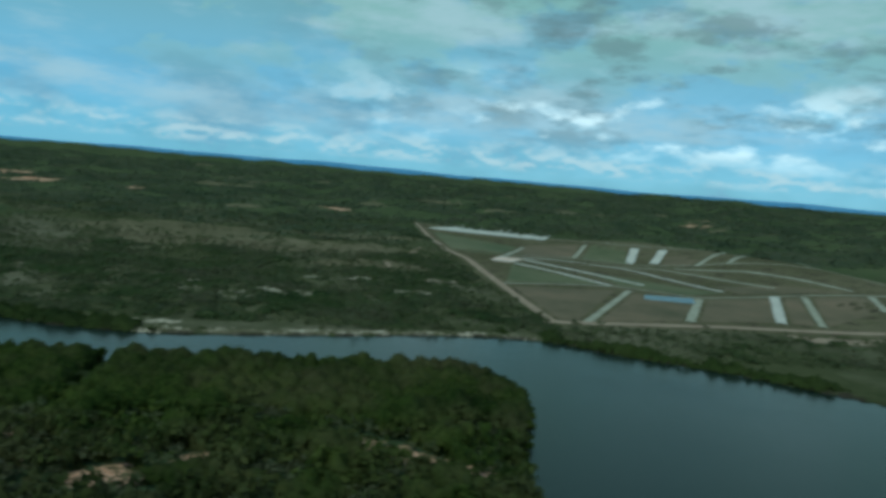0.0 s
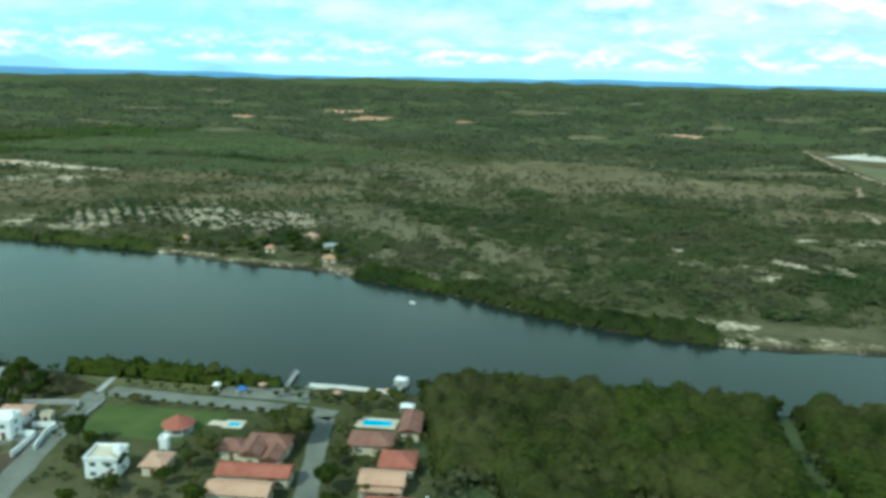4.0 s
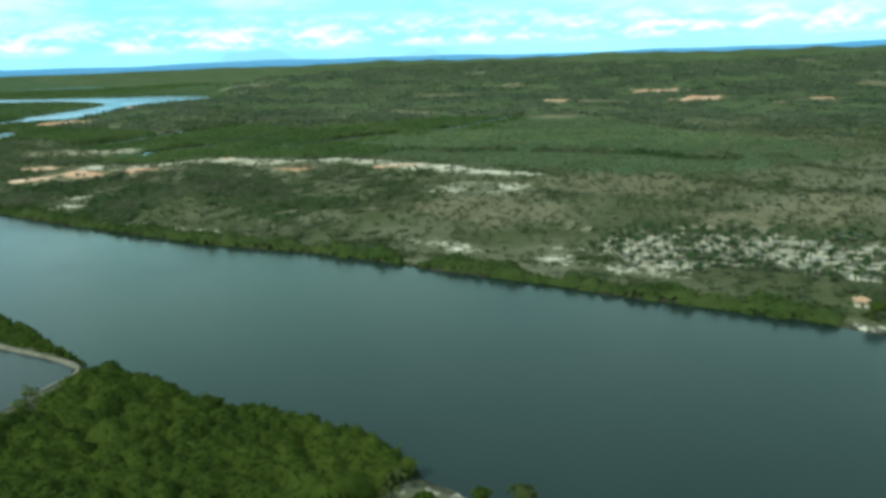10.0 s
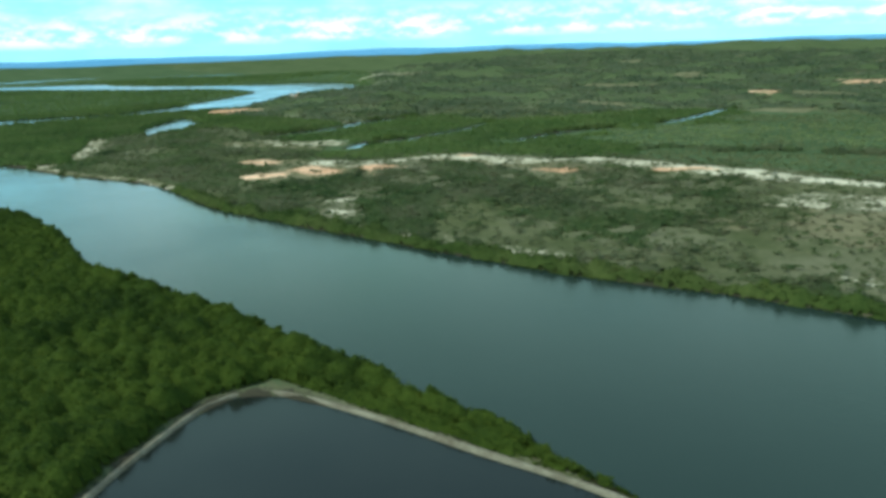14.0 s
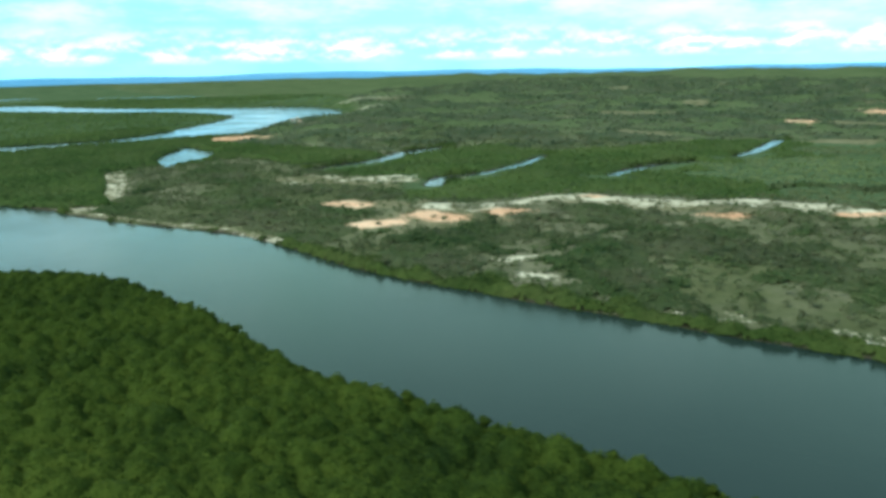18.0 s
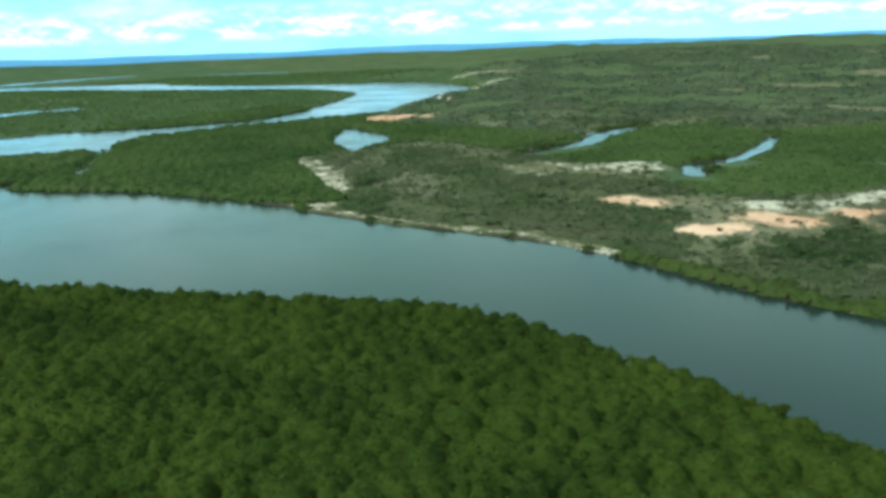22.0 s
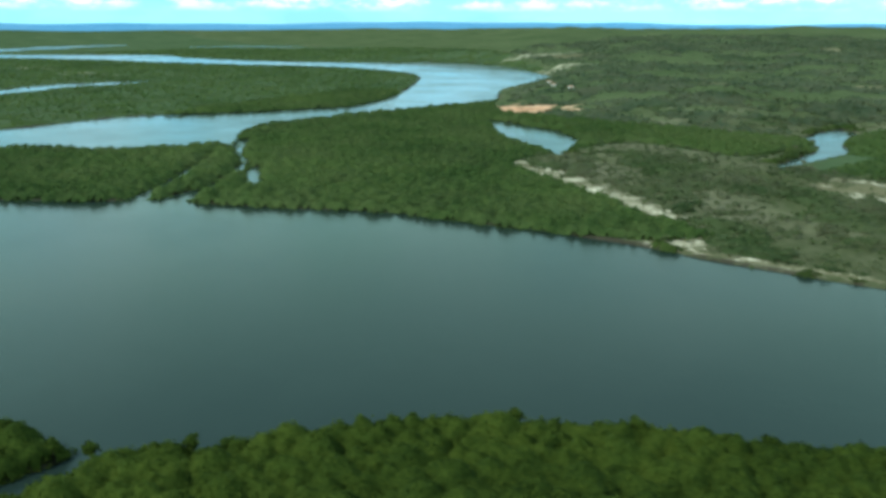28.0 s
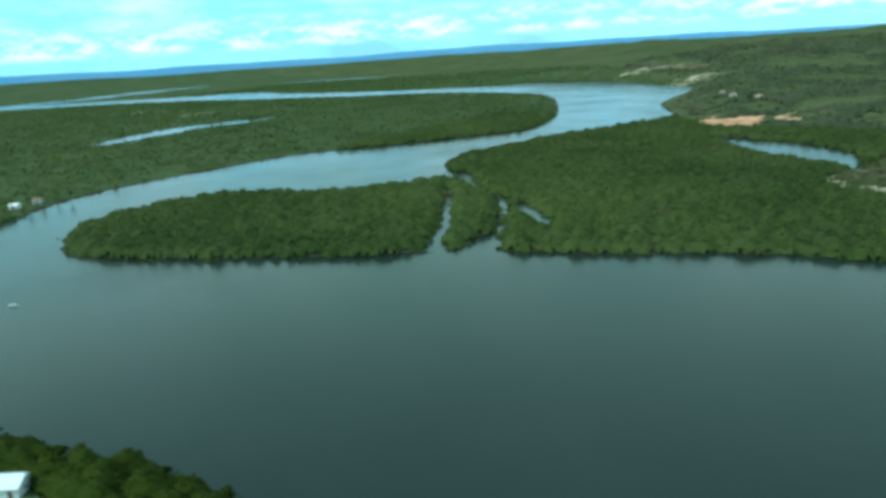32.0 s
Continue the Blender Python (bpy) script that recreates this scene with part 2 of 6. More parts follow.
def leaves(name, dark, mid, light, scale=0.02, dry=(0.16, 0.12, 0.05), dryness=0.0, tuftiness=1.3):
    """Foliage: each clump has its own tone; stands differ over tens of metres."""
    m, nt, b = material(name, 0.8, spec=0.04)
    geo = nt.nodes.new("ShaderNodeNewGeometry")
    oi = nt.nodes.new("ShaderNodeObjectInfo")
    tc = nt.nodes.new("ShaderNodeTexCoord")
    pos = geo.outputs["Position"]
    stand = node(nt, "ShaderNodeTexNoise", Scale=scale, Detail=5.0, Roughness=0.62)
    nt.links.new(pos, stand.inputs["Vector"])
    crown = node(nt, "ShaderNodeTexNoise", Scale=0.17, Detail=2.0, Roughness=0.5)
    nt.links.new(pos, crown.inputs["Vector"])
    v = mathn(nt, "MULTIPLY", stand.outputs[0], 0.62)
    v = mathn(nt, "ADD", v, mathn(nt, "MULTIPLY", crown.outputs[0], 0.2))
    v = mathn(nt, "ADD", v, mathn(nt, "MULTIPLY", geo.outputs["Random Per Island"], 0.16))
    v = mathn(nt, "ADD", v, mathn(nt, "MULTIPLY", oi.outputs["Random"], 0.06))
    tuft = node(nt, "ShaderNodeTexNoise", Scale=tuftiness, Detail=4.0, Roughness=0.7)
    nt.links.new(pos, tuft.inputs["Vector"])
    v = mathn(nt, "ADD", v, mathn(nt, "MULTIPLY", mathn(nt, "SUBTRACT", tuft.outputs[0], 0.5), 0.62))
    col = ramp(nt, v, (0.34, dark), (0.49, mid), (0.66, light))
    bump(nt, b, tuft.outputs[0], 0.6, 0.3)
    if dryness:
        d = node(nt, "ShaderNodeTexNoise", Scale=0.022, Detail=8.0, Roughness=0.72)
        nt.links.new(pos, d.inputs["Vector"])
        k = node(nt, "ShaderNodeMapRange", **{"From_Min": 0.42, "From_Max": 0.62, "To_Max": dryness})
        nt.links.new(d.outputs[0], k.inputs["Value"])
        col = blend(nt, k.outputs[0], col, dry)
    nt.links.new(col, b.inputs["Base Color"])
    tr = nt.nodes.new("ShaderNodeBsdfTranslucent")
    nt.links.new(col, tr.inputs["Color"])
    ms = nt.nodes.new("ShaderNodeMixShader")
    ms.inputs[0].default_value = 0.45
    nt.links.new(b.outputs[0], ms.inputs[1])
    nt.links.new(tr.outputs[0], ms.inputs[2])
    nt.links.new(ms.outputs[0], nt.nodes["Material Output"].inputs["Surface"])
    return m


M_MANGROVE = leaves("mangrove_leaves", (0.027, 0.042, 0.010), (0.063, 0.087, 0.014), (0.113, 0.137, 0.022), 0.022, tuftiness=1.8)
M_DARKWOOD = leaves("east_wood_leaves", (0.024, 0.041, 0.010), (0.064, 0.091, 0.018), (0.125, 0.146, 0.031), 0.03, (0.17, 0.145, 0.07), 0.6)
M_SCRUB = leaves("scrub_leaves", (0.044, 0.066, 0.023), (0.108, 0.132, 0.049), (0.182, 0.196, 0.086), 0.015, (0.20, 0.175, 0.11), 0.75)
# upland leaf tones, paled and greyed by aerial haze put into the colour
M_WOOD_FAR = leaves("hazed_upland_leaves", (0.066, 0.086, 0.042), (0.102, 0.125, 0.062), (0.158, 0.174, 0.090), 0.006, (0.19, 0.175, 0.10), 0.55, 0.4)
M_FLATS = leaves("flats_leaves", (0.050, 0.080, 0.022), (0.098, 0.137, 0.037), (0.150, 0.185, 0.054), 0.008, (0.14, 0.15, 0.06), 0.4, 0.6)
M_MARSH = leaves("marsh_grass", (0.11, 0.14, 0.045), (0.17, 0.20, 0.07), (0.24, 0.25, 0.10), 0.02, (0.24, 0.22, 0.115), 0.5, 0.5)
M_MEADOW = leaves("meadow_grass", (0.078, 0.096, 0.036), (0.130, 0.148, 0.056), (0.185, 0.190, 0.082), 0.02, (0.18, 0.165, 0.085), 0.5, 0.5)
M_RIM = leaves("bank_mangrove_leaves", (0.026, 0.046, 0.012), (0.066, 0.092, 0.022), (0.122, 0.148, 0.038), 0.03, (0.13, 0.13, 0.05), 0.35)
M_THICKET = leaves("thicket_leaves", (0.030, 0.052, 0.017), (0.074, 0.102, 0.034), (0.135, 0.156, 0.062), 0.02, (0.18, 0.16, 0.095), 0.55)
M_DRYBUSH = leaves("dry_brown_scrub", (0.05, 0.05, 0.025), (0.11, 0.10, 0.05), (0.17, 0.15, 0.08), 0.05, (0.19, 0.15, 0.10), 0.7)
M_PALM = leaves("palm_leaves", (0.032, 0.055, 0.022), (0.066, 0.098, 0.038), (0.115, 0.145, 0.06), 0.05)
M_BARK = plain("bark", (0.07, 0.055, 0.04), (0.16, 0.13, 0.10), 0.8, 0.9, 0.5, 5.0)
M_WHITE = plain("white_render", (0.82, 0.82, 0.80), (0.92, 0.92, 0.90), 0.5, 0.7, 0.15)
M_CREAM = plain("cream_render", (0.60, 0.52, 0.38), (0.74, 0.66, 0.50), 0.5, 0.75, 0.15)
M_GREYROOF = tile_roof("grey_roof_sheet", (0.30, 0.33, 0.30), (0.44, 0.47, 0.43))
M_RED = tile_roof("red_clay_tiles", (0.36, 0.11, 0.07), (0.50, 0.19, 0.13))
M_BROWN = tile_roof("weathered_clay_tiles", (0.24, 0.11, 0.08), (0.36, 0.19, 0.14))
M_PEACH = tile_roof("pale_clay_tiles", (0.58, 0.34, 0.22), (0.72, 0.46, 0.32))
M_OCHRE = tile_roof("ochre_tiles", (0.50, 0.34, 0.16), (0.62, 0.45, 0.24))
M_CONC = plain("concrete", (0.34, 0.34, 0.32), (0.50, 0.50, 0.47), 0.4, 0.85, 0.3)
M_GLASS, _nt, _b = material("window_glass", 0.06, spec=0.6)
_b.inputs["Base Color"].default_value = (0.03, 0.045, 0.05, 1)
M_FRAME = plain("window_frames", (0.55, 0.55, 0.53), (0.7, 0.7, 0.68), 2.0, 0.5, 0.05)
M_DOOR = plain("brown_door_wood", (0.12, 0.07, 0.04), (0.2, 0.12, 0.07), 2.0, 0.6, 0.2)
M_POOL = plain("pool_water", (0.02, 0.46, 0.72), (0.04, 0.56, 0.80), 0.8, 0.05, 0.1, 3.0)
M_BLUE = plain("blue_canvas", (0.04, 0.12, 0.42), (0.06, 0.2, 0.55), 0.8, 0.6, 0.2)
M_PAVE = plain("paving_grey", (0.15, 0.155, 0.125), (0.24, 0.245, 0.195), 0.15, 0.9, 0.3, 2.0)
M_SANDROAD = plain("pale_sand", (0.58, 0.52, 0.41), (0.78, 0.72, 0.60), 0.06, 0.95, 0.3, 0.8)
M_TANROAD = plain("tan_earth", (0.32, 0.22, 0.14), (0.46, 0.34, 0.22), 0.06, 0.95, 0.3, 0.8)
M_REDROAD = plain("red_earth", (0.42, 0.20, 0.11), (0.55, 0.30, 0.18), 0.1, 0.95, 0.3, 0.8)
M_LAWN = plain("mown_grass", (0.058, 0.088, 0.020), (0.105, 0.138, 0.036), 0.15, 0.95, 0.5, 3.0)
M_DRYLAWN = plain("rough_olive_grass", (0.09, 0.10, 0.035), (0.17, 0.16, 0.07), 0.15, 1.0, 0.5, 2.5)
M_PLANK = plain("weathered_planks", (0.30, 0.28, 0.25), (0.46, 0.44, 0.40), 1.0, 0.85, 0.4, 10.0)
M_THATCH = plain("orange_thatch", (0.40, 0.22, 0.12), (0.60, 0.36, 0.22), 0.8, 0.95, 0.6, 9.0)
M_CAR = plain("red_car_paint", (0.38, 0.02, 0.02), (0.45, 0.03, 0.03), 1.0, 0.25, 0.02)
M_RUBBER = plain("tyre_rubber", (0.02, 0.02, 0.02), (0.04, 0.04, 0.04), 3.0, 0.9, 0.3)

M_POND = plain("brown_pond_water", (0.010, 0.012, 0.010), (0.016, 0.018, 0.014), 0.03, 0.16, 0.05, 1.2)
M_HUB = plain("orange_white_sand", (0.70, 0.48, 0.34), (0.85, 0.70, 0.55), 0.1, 0.95, 0.3, 0.8)
# river: dark brown-green water under a rippled skin
M_WATER, _nt, _b = material("river_water", 0.12, spec=0.43)
_b.inputs["IOR"].default_value = 1.33
_b.inputs["Specular Tint"].default_value = (0.88, 1.0, 0.72, 1)
_n1 = noise_of(_nt, 0.006, 4.0, 0.6)
_nt.links.new(ramp(_nt, _n1, (0.35, (0.017, 0.026, 0.023)), (0.7, (0.025, 0.036, 0.030))), _b.inputs["Base Color"])
_n2 = noise_of(_nt, 0.9, 5.0, 0.65)
_rr = node(_nt, "ShaderNodeMapRange", **{"From_Min": 0.35, "From_Max": 0.7, "To_Min": 0.11, "To_Max": 0.24})
_n3 = noise_of(_nt, 0.012, 3.0, 0.6)
_nt.links.new(_n3, _rr.inputs["Value"])
_nt.links.new(_rr.outputs[0], _b.inputs["Roughness"])
bump(_nt, _b, _n2, 0.35, 0.12)


def ground_material():
    m, nt, b = material("ground_soil", 1.0, spec=0.0)
    at = nt.nodes.new("ShaderNodeAttribute")
    at.attribute_name = "cover"
    sep = nt.nodes.new("ShaderNodeSeparateColor")
    nt.links.new(at.outputs["Color"], sep.inputs[0])
    at2 = nt.nodes.new("ShaderNodeAttribute")
    at2.attribute_name = "growth"
    sep2 = nt.nodes.new("ShaderNodeSeparateColor")
    nt.links.new(at2.outputs["Color"], sep2.inputs[0])
    big, mid, fine = noise_of(nt, 0.010, 5.0, 0.65), noise_of(nt, 0.07, 6.0, 0.7), noise_of(nt, 0.45, 5.0, 0.7)
    mot = mathn(nt, "ADD", mathn(nt, "MULTIPLY", big, 0.4), mathn(nt, "ADD", mathn(nt, "MULTIPLY", mid, 0.35), mathn(nt, "MULTIPLY", fine, 0.25)))
    zone = noise_of(nt, 0.006, 6.0, 0.62)
    leafy = ramp(nt, mot, (0.38, (0.050, 0.060, 0.024)), (0.62, (0.135, 0.130, 0.062)))
    heath = ramp(nt, mot, (0.38, (0.10, 0.095, 0.05)), (0.62, (0.225, 0.20, 0.125)))
    scrub = blend(nt, ramp(nt, zone, (0.44, (0, 0, 0)), (0.56, (1, 1, 1))), leafy, heath)
    lush = ramp(nt, mot, (0.36, (0.056, 0.080, 0.036)), (0.62, (0.104, 0.130, 0.062)))
    wood = ramp(nt, mot, (0.38, (0.062, 0.082, 0.034)), (0.62, (0.120, 0.134, 0.060)))
    dry = ramp(nt, mot, (0.38, (0.125, 0.112, 0.056)), (0.62, (0.24, 0.20, 0.118)))
    sand = ramp(nt, mot, (0.36, (0.36, 0.29, 0.19)), (0.62, (0.74, 0.63, 0.46)))
    orange = ramp(nt, mot, (0.38, (0.52, 0.25, 0.13)), (0.62, (0.82, 0.52, 0.34)))
    # wet mud, its colour darkened also for the shadow line under bank growth
    mud_shade = ramp(nt, mot, (0.38, (0.03, 0.027, 0.018)), (0.62, (0.075, 0.062, 0.042)))

    def ragged(mask, soft=0.38):
        v = mathn(nt, "ADD", mask, mathn(nt, "MULTIPLY", mathn(nt, "SUBTRACT", mathn(nt, "ADD", mid, mathn(nt, "MULTIPLY", fine, 0.9)), 0.95), 3.4))
        k = node(nt, "ShaderNodeMapRange", **{"From_Min": 0.5 - soft, "From_Max": 0.5 + soft})
        k.interpolation_type = "SMOOTHSTEP"
        nt.links.new(v, k.inputs["Value"])
        edge = mathn(nt, "MULTIPLY", k.outputs[0], mathn(nt, "GREATER_THAN", mask, 0.02))
        return edge

    col = blend(nt, ragged(sep2.outputs[0]), scrub, lush)
    col = blend(nt, ragged(sep2.outputs[1]), col, wood)
    col = blend(nt, ragged(sep.outputs[2]), col, dry)
    col = blend(nt, ragged(sep2.outputs[2]), col, mud_shade)
    col = blend(nt, ragged(sep.outputs[0]), col, sand)
    col = blend(nt, ragged(sep.outputs[1]), col, orange)
    nt.links.new(col, b.inputs["Base Color"])
    bump(nt, b, mathn(nt, "ADD", fine, mathn(nt, "MULTIPLY", mid, 3.0)), 0.6, 0.5)
    return m


M_GROUND = ground_material()
# blue aerial haze put into the base colour of the far hills
M_DISTANT = plain("hazed_far_hills", (0.13, 0.30, 0.50), (0.17, 0.34, 0.54), 0.004, 1.0, 0.0, 0.02)


# ---------------------------------------------------------------- plan of the land and water
def smooth(points, n=4, closed=False):
    """A rounded line through plan points."""
    p = np.array(points, float)
    if closed:
        p = np.vstack([p[-1], p, p[0], p[1]])
    else:
        p = np.vstack([2 * p[0] - p[1], p, 2 * p[-1] - p[-2]])
    out = []
    for i in range(1, len(p) - 2):
        for s in np.arange(n) / n:
            a, b, c, d = p[i - 1:i + 3]
            out.append(0.5 * (2 * b + (c - a) * s + (2 * a - 5 * b + 4 * c - d) * s * s + (3 * b - a - 3 * c + d) * s ** 3))
    if not closed:
        out.append(p[-2])
    return np.array(out)


def seg_dist(x, y, line, widths=None):
    """Distance from (x, y) to a line; with widths, less the half width there."""
    best = np.full(x.shape, 1e9)
    for i in range(len(line) - 1):
        ax, ay = line[i][:2]
        ex, ey = line[i + 1][0] - ax, line[i + 1][1] - ay
        s = np.clip(((x - ax) * ex + (y - ay) * ey) / (ex * ex + ey * ey + 1e-9), 0, 1)
        d = np.hypot(x - ax - s * ex, y - ay - s * ey)
        if widths is not None:
            d = d - 0.5 * (widths[i] + (widths[i + 1] - widths[i]) * s)
        best = np.minimum(best, d)
    return best


def inside(x, y, poly):
    c = np.zeros(x.shape, bool)
    for (ax, ay), (bx, by) in zip(poly, np.roll(poly, -1, 0)):
        if ay != by:
            c ^= ((ay > y) != (by > y)) & (x < (bx - ax) * (y - ay) / (by - ay) + ax)
    return c


def area_dist(x, y, poly):
    """Signed distance to an outline: below zero inside."""
    d = seg_dist(x, y, np.vstack([poly, poly[:1]]))
    return np.where(inside(x, y, poly), -d, d)


def step(a, b, v):
    t = np.clip((v - a) / (b - a), 0, 1)
    return t * t * (3 - 2 * t)


NORTH_BANK = [(560, -160), (420, 60), (300, 185), (216, 248), (173, 283), (131, 306), (100, 327), (58, 328), (8, 317), (-38, 308), (-69, 304),
              (-94, 306), (-125, 313), (-163, 331), (-206, 344), (-225, 352), (-260, 353), (-300, 361), (-367, 365), (-420, 368),
              (-501, 372), (-555, 367), (-600, 368), (-655, 371), (-706, 374), (-774, 381), (-829, 398), (-885, 409), (-950, 403), (-1000, 404),
              (-1038, 409), (-1068, 408), (-1110, 404), (-1156, 398), (-1201, 379), (-1247, 362)]
ISLAND_FRONT = [(-1262, 366), (-1281, 349), (-1299, 334), (-1336, 315), (-1382, 291), (-1418, 279), (-1444, 279), (-1462, 290)]
WEST_END = [(-1510, 300), (-1549, 294), (-1545, 200), (-1560, 60), (-1590, -160), (-1390, -160), (-1350, 40), (-1325, 130)]
SOUTH_BANK = [(-1276, 174), (-1260, 175), (-1243, 180), (-1227, 186), (-1200, 184), (-1180, 188), (-1111, 194), (-1084, 199), (-1070, 209), (-1047, 232),
              (-1030, 246), (-1000, 263), (-980, 270), (-954, 279), (-920, 294), (-888, 308), (-871, 313), (-847, 316), (-790, 306), (-744, 290),
              (-718, 282), (-655, 278), (-599, 272), (-559, 266), (-516, 258.5), (-487, 252.5), (-449, 248), (-405, 249), (-393, 248)]
VILLAGE_SHORE = [(-382, 243), (-355, 240), (-328, 240), (-300, 243), (-280, 241), (-254, 238), (-247, 243), (-217, 245), (-197, 244.5), (-188, 246), (-168, 248), (-161, 247),
                 (-148, 253), (-128, 254.5), (-95, 257), (-76, 256.5), (-36, 259), (2, 260), (31, 262), (50, 260), (65, 245), (66, 223), (57, 194), (53, 176),
                 (50, 140), (40, 60), (40, -160)]
BACK_NEAR = [(-1462, 290), (-1486, 306), (-1497, 338), (-1496, 373), (-1480, 407), (-1412, 428), (-1398, 457), (-1369, 490), (-1384, 518), (-1415, 560),
             (-1408, 640), (-1385, 730), (-1345, 860), (-1410, 1006), (-1438, 1210), (-1470, 1290), (-1676, 1484), (-1834, 1529), (-1924, 1439),
             (-2174, 1350), (-2469, 1358), (-2644, 1412), (-2896, 1237), (-3184, 1079), (-3700, 800)]
BACK_FAR = [(-3600, 690), (-3009, 1001), (-2650, 1163), (-2366, 1188), (-2138, 1225), (-1947, 1272), (-1692, 1210), (-1536, 985), (-1458, 777), (-1482, 697),
            (-1547, 605), (-1580, 552), (-1590, 450), (-1592, 400), (-1580, 345), (-1549, 294)]
POND = [(-492.5, 247), (-500, 251.2), (-528, 251.1), (-565, 250.4), (-585, 246), (-591, 235.3), (-585.6, 213), (-578, 196), (-560, 176), (-536, 176), (-515, 196), (-500, 203), (-488, 207), (-489, 225)]
# narrow waters: x, y, width
CREEKS = [
    [(-1281, 352, 13), (-1290, 368, 9), (-1300, 388, 8), (-1314, 410, 8), (-1333, 438, 7), (-1350, 463, 4), (-1366, 496, 8)],
    [(-1262, 360, 18), (-1267, 374, 13), (-1272, 392, 6), (-1282, 412, 5), (-1296, 438, 9), (-1314, 458, 7), (-1330, 468, 6), (-1356, 495, 10), (-1378, 516, 16)],
    [(-1400, 552, 6), (-1350, 578, 3), (-1318, 604, 3), (-1301, 626, 7), (-1294, 658, 8), (-1291, 690, 5)],
    [(-1270, 722, 12), (-1240, 698, 34), (-1210, 672, 56), (-1180, 640, 56), (-1160, 606, 22), (-1148, 592, 5)],
    [(-1249, 402, 5), (-1258, 412, 10), (-1274, 428, 12), (-1292, 446, 8)],
    [(-1012, 622, 4), (-999, 664, 11), (-988, 705, 16), (-995, 750, 17), (-993, 795, 22), (-985, 815, 8)],
    [(-866, 594, 12), (-877, 628, 10), (-859, 663, 9), (-854, 736, 8), (-861, 798, 5)],
    [(-762, 690, 8), (-753, 743, 9), (-738, 775, 6), (-720, 800, 4)],
    [(-697, 845, 5), (-684, 903, 9), (-675, 1017, 10)],
    [(-1013, 750, 5), (-1001, 801, 7), (-990, 830, 4)],
    [(-1897, 552, 12), (-1924, 616, 38), (-1951, 709, 46), (-1934, 790, 34), (-1914, 850, 12)],
    [(-3240, 1080, 60), (-3270, 1310, 80), (-3342, 1490, 90), (-3420, 1760, 80), (-3440, 1900, 40)],
    [(-1085, 208, 16), (-1086, 198, 9), (-1087, 188, 11), (-1091, 172, 9), (-1082, 150, 6)],
    [(-3050, 1900, 30), (-2800, 2050, 60), (-2480, 2230, 60), (-2250, 2500, 30)]]
_back = np.vstack([smooth(BACK_NEAR), smooth(BACK_FAR)])
_main = np.vstack([smooth(NORTH_BANK), smooth(ISLAND_FRONT), smooth(WEST_END), smooth(SOUTH_BANK), smooth(VILLAGE_SHORE)])


def creek_dist(x, y):
    d = np.full(x.shape, 1e9)
    for c in CREEKS:
        line = smooth(c)
        d = np.minimum(d, seg_dist(x, y, line[:, :2], line[:, 2]))
    return d


def water_dist(x, y):
    d = np.minimum(area_dist(x, y, _main), area_dist(x, y, _back))
    d = np.minimum(d, area_dist(x, y, smooth(POND, closed=True)))
    return np.minimum(d, creek_dist(x, y))


def wav(x, y, s, seed=0):
    """Soft waves of about s metres, between -1 and 1."""
    r = np.random.RandomState(seed)
    v = np.zeros(x.shape)
    for k in range(6):
        a, f, p = r.rand() * 6.283, (0.6 + 0.9 * r.rand()) * 6.283 / s, r.rand() * 6.283
        v += np.sin((x * math.cos(a) + y * math.sin(a)) * f + p + 1.3 * np.sin((x * math.sin(a) - y * math.cos(a)) * f * 0.6 + p * 2))
    return v / 3.2


def axis(lo, a, b, hi, fine, grow):
    v = list(np.arange(a, b + 0.1, fine))
    while v[-1] < hi:
        v.append(v[-1] + fine + grow * (v[-1] - b))
    w = [a]
    while w[-1] > lo:
        w.append(w[-1] - fine - grow * (a - w[-1]))
    return np.array(w[:0:-1] + v)


GX = axis(-5100, -1560, 330, 4100, 5.5, 0.04)
GY = axis(-3800, 150, 660, 4700, 4.0, 0.028)
X, Y = np.meshgrid(GX, GY)
X, Y = X.ravel(), Y.ravel()
WD = water_dist(X, Y)
RIDGE = smooth([(-806, 500), (-782, 512), (-757, 560), (-705, 563), (-642, 588), (-585, 581), (-530, 574), (-488, 567)])
LOTS = np.array([(99, 934), (251, 866), (372, 822), (436, 755), (474, 669), (520, 578), (520, 420), (340, 372), (224, 374), (120, 366), (112, 457), (108, 628)], float)


def land_height(x, y, wd):
    east = np.degrees(np.arctan2(-(x + 550), y - 100))      # 0: due ahead, 90: to the west
    r = np.hypot(x + 550, y - 100)
    z = np.clip(wd * 0.9, -2.5, 0.9)
    dry = step(10, 60, wd)
    north = step(330, 420, y + 0.06 * x) * (x > -1150) * step(-1150, -1000, x)
    lots = step(30, -10, area_dist(x, y, LOTS))
    z = z + dry * north * (1.2 + 1.1 * wav(x, y, 130, 3) + 0.5 * wav(x, y, 45, 4)) * (1 - lots)
    z = z + 3.0 * np.exp(-(seg_dist(x, y, RIDGE) / 26) ** 2)
    sector = step(52, 26, east) * (east > -150)
    hills = sector * step(850, 2500, r)
    z = z + dry * hills * (44 + 9 * wav(x, y, 900, 5) + 6 * wav(x, y, 380, 6)) + dry * sector * step(750, 1200, r) * (5 + 5 * wav(x, y, 300, 7))
    headland = np.exp(-(((x + 1180) / 200) ** 2 + ((y - 980) / 160) ** 2))
    z = z + dry * 14 * headland
    z = z + dry * (1 - sector) * (y > 0) * step(3450, 4250, r) * (44 + 5 * wav(x, y, 1100, 8))
    return z


Z = land_height(X, Y, WD)


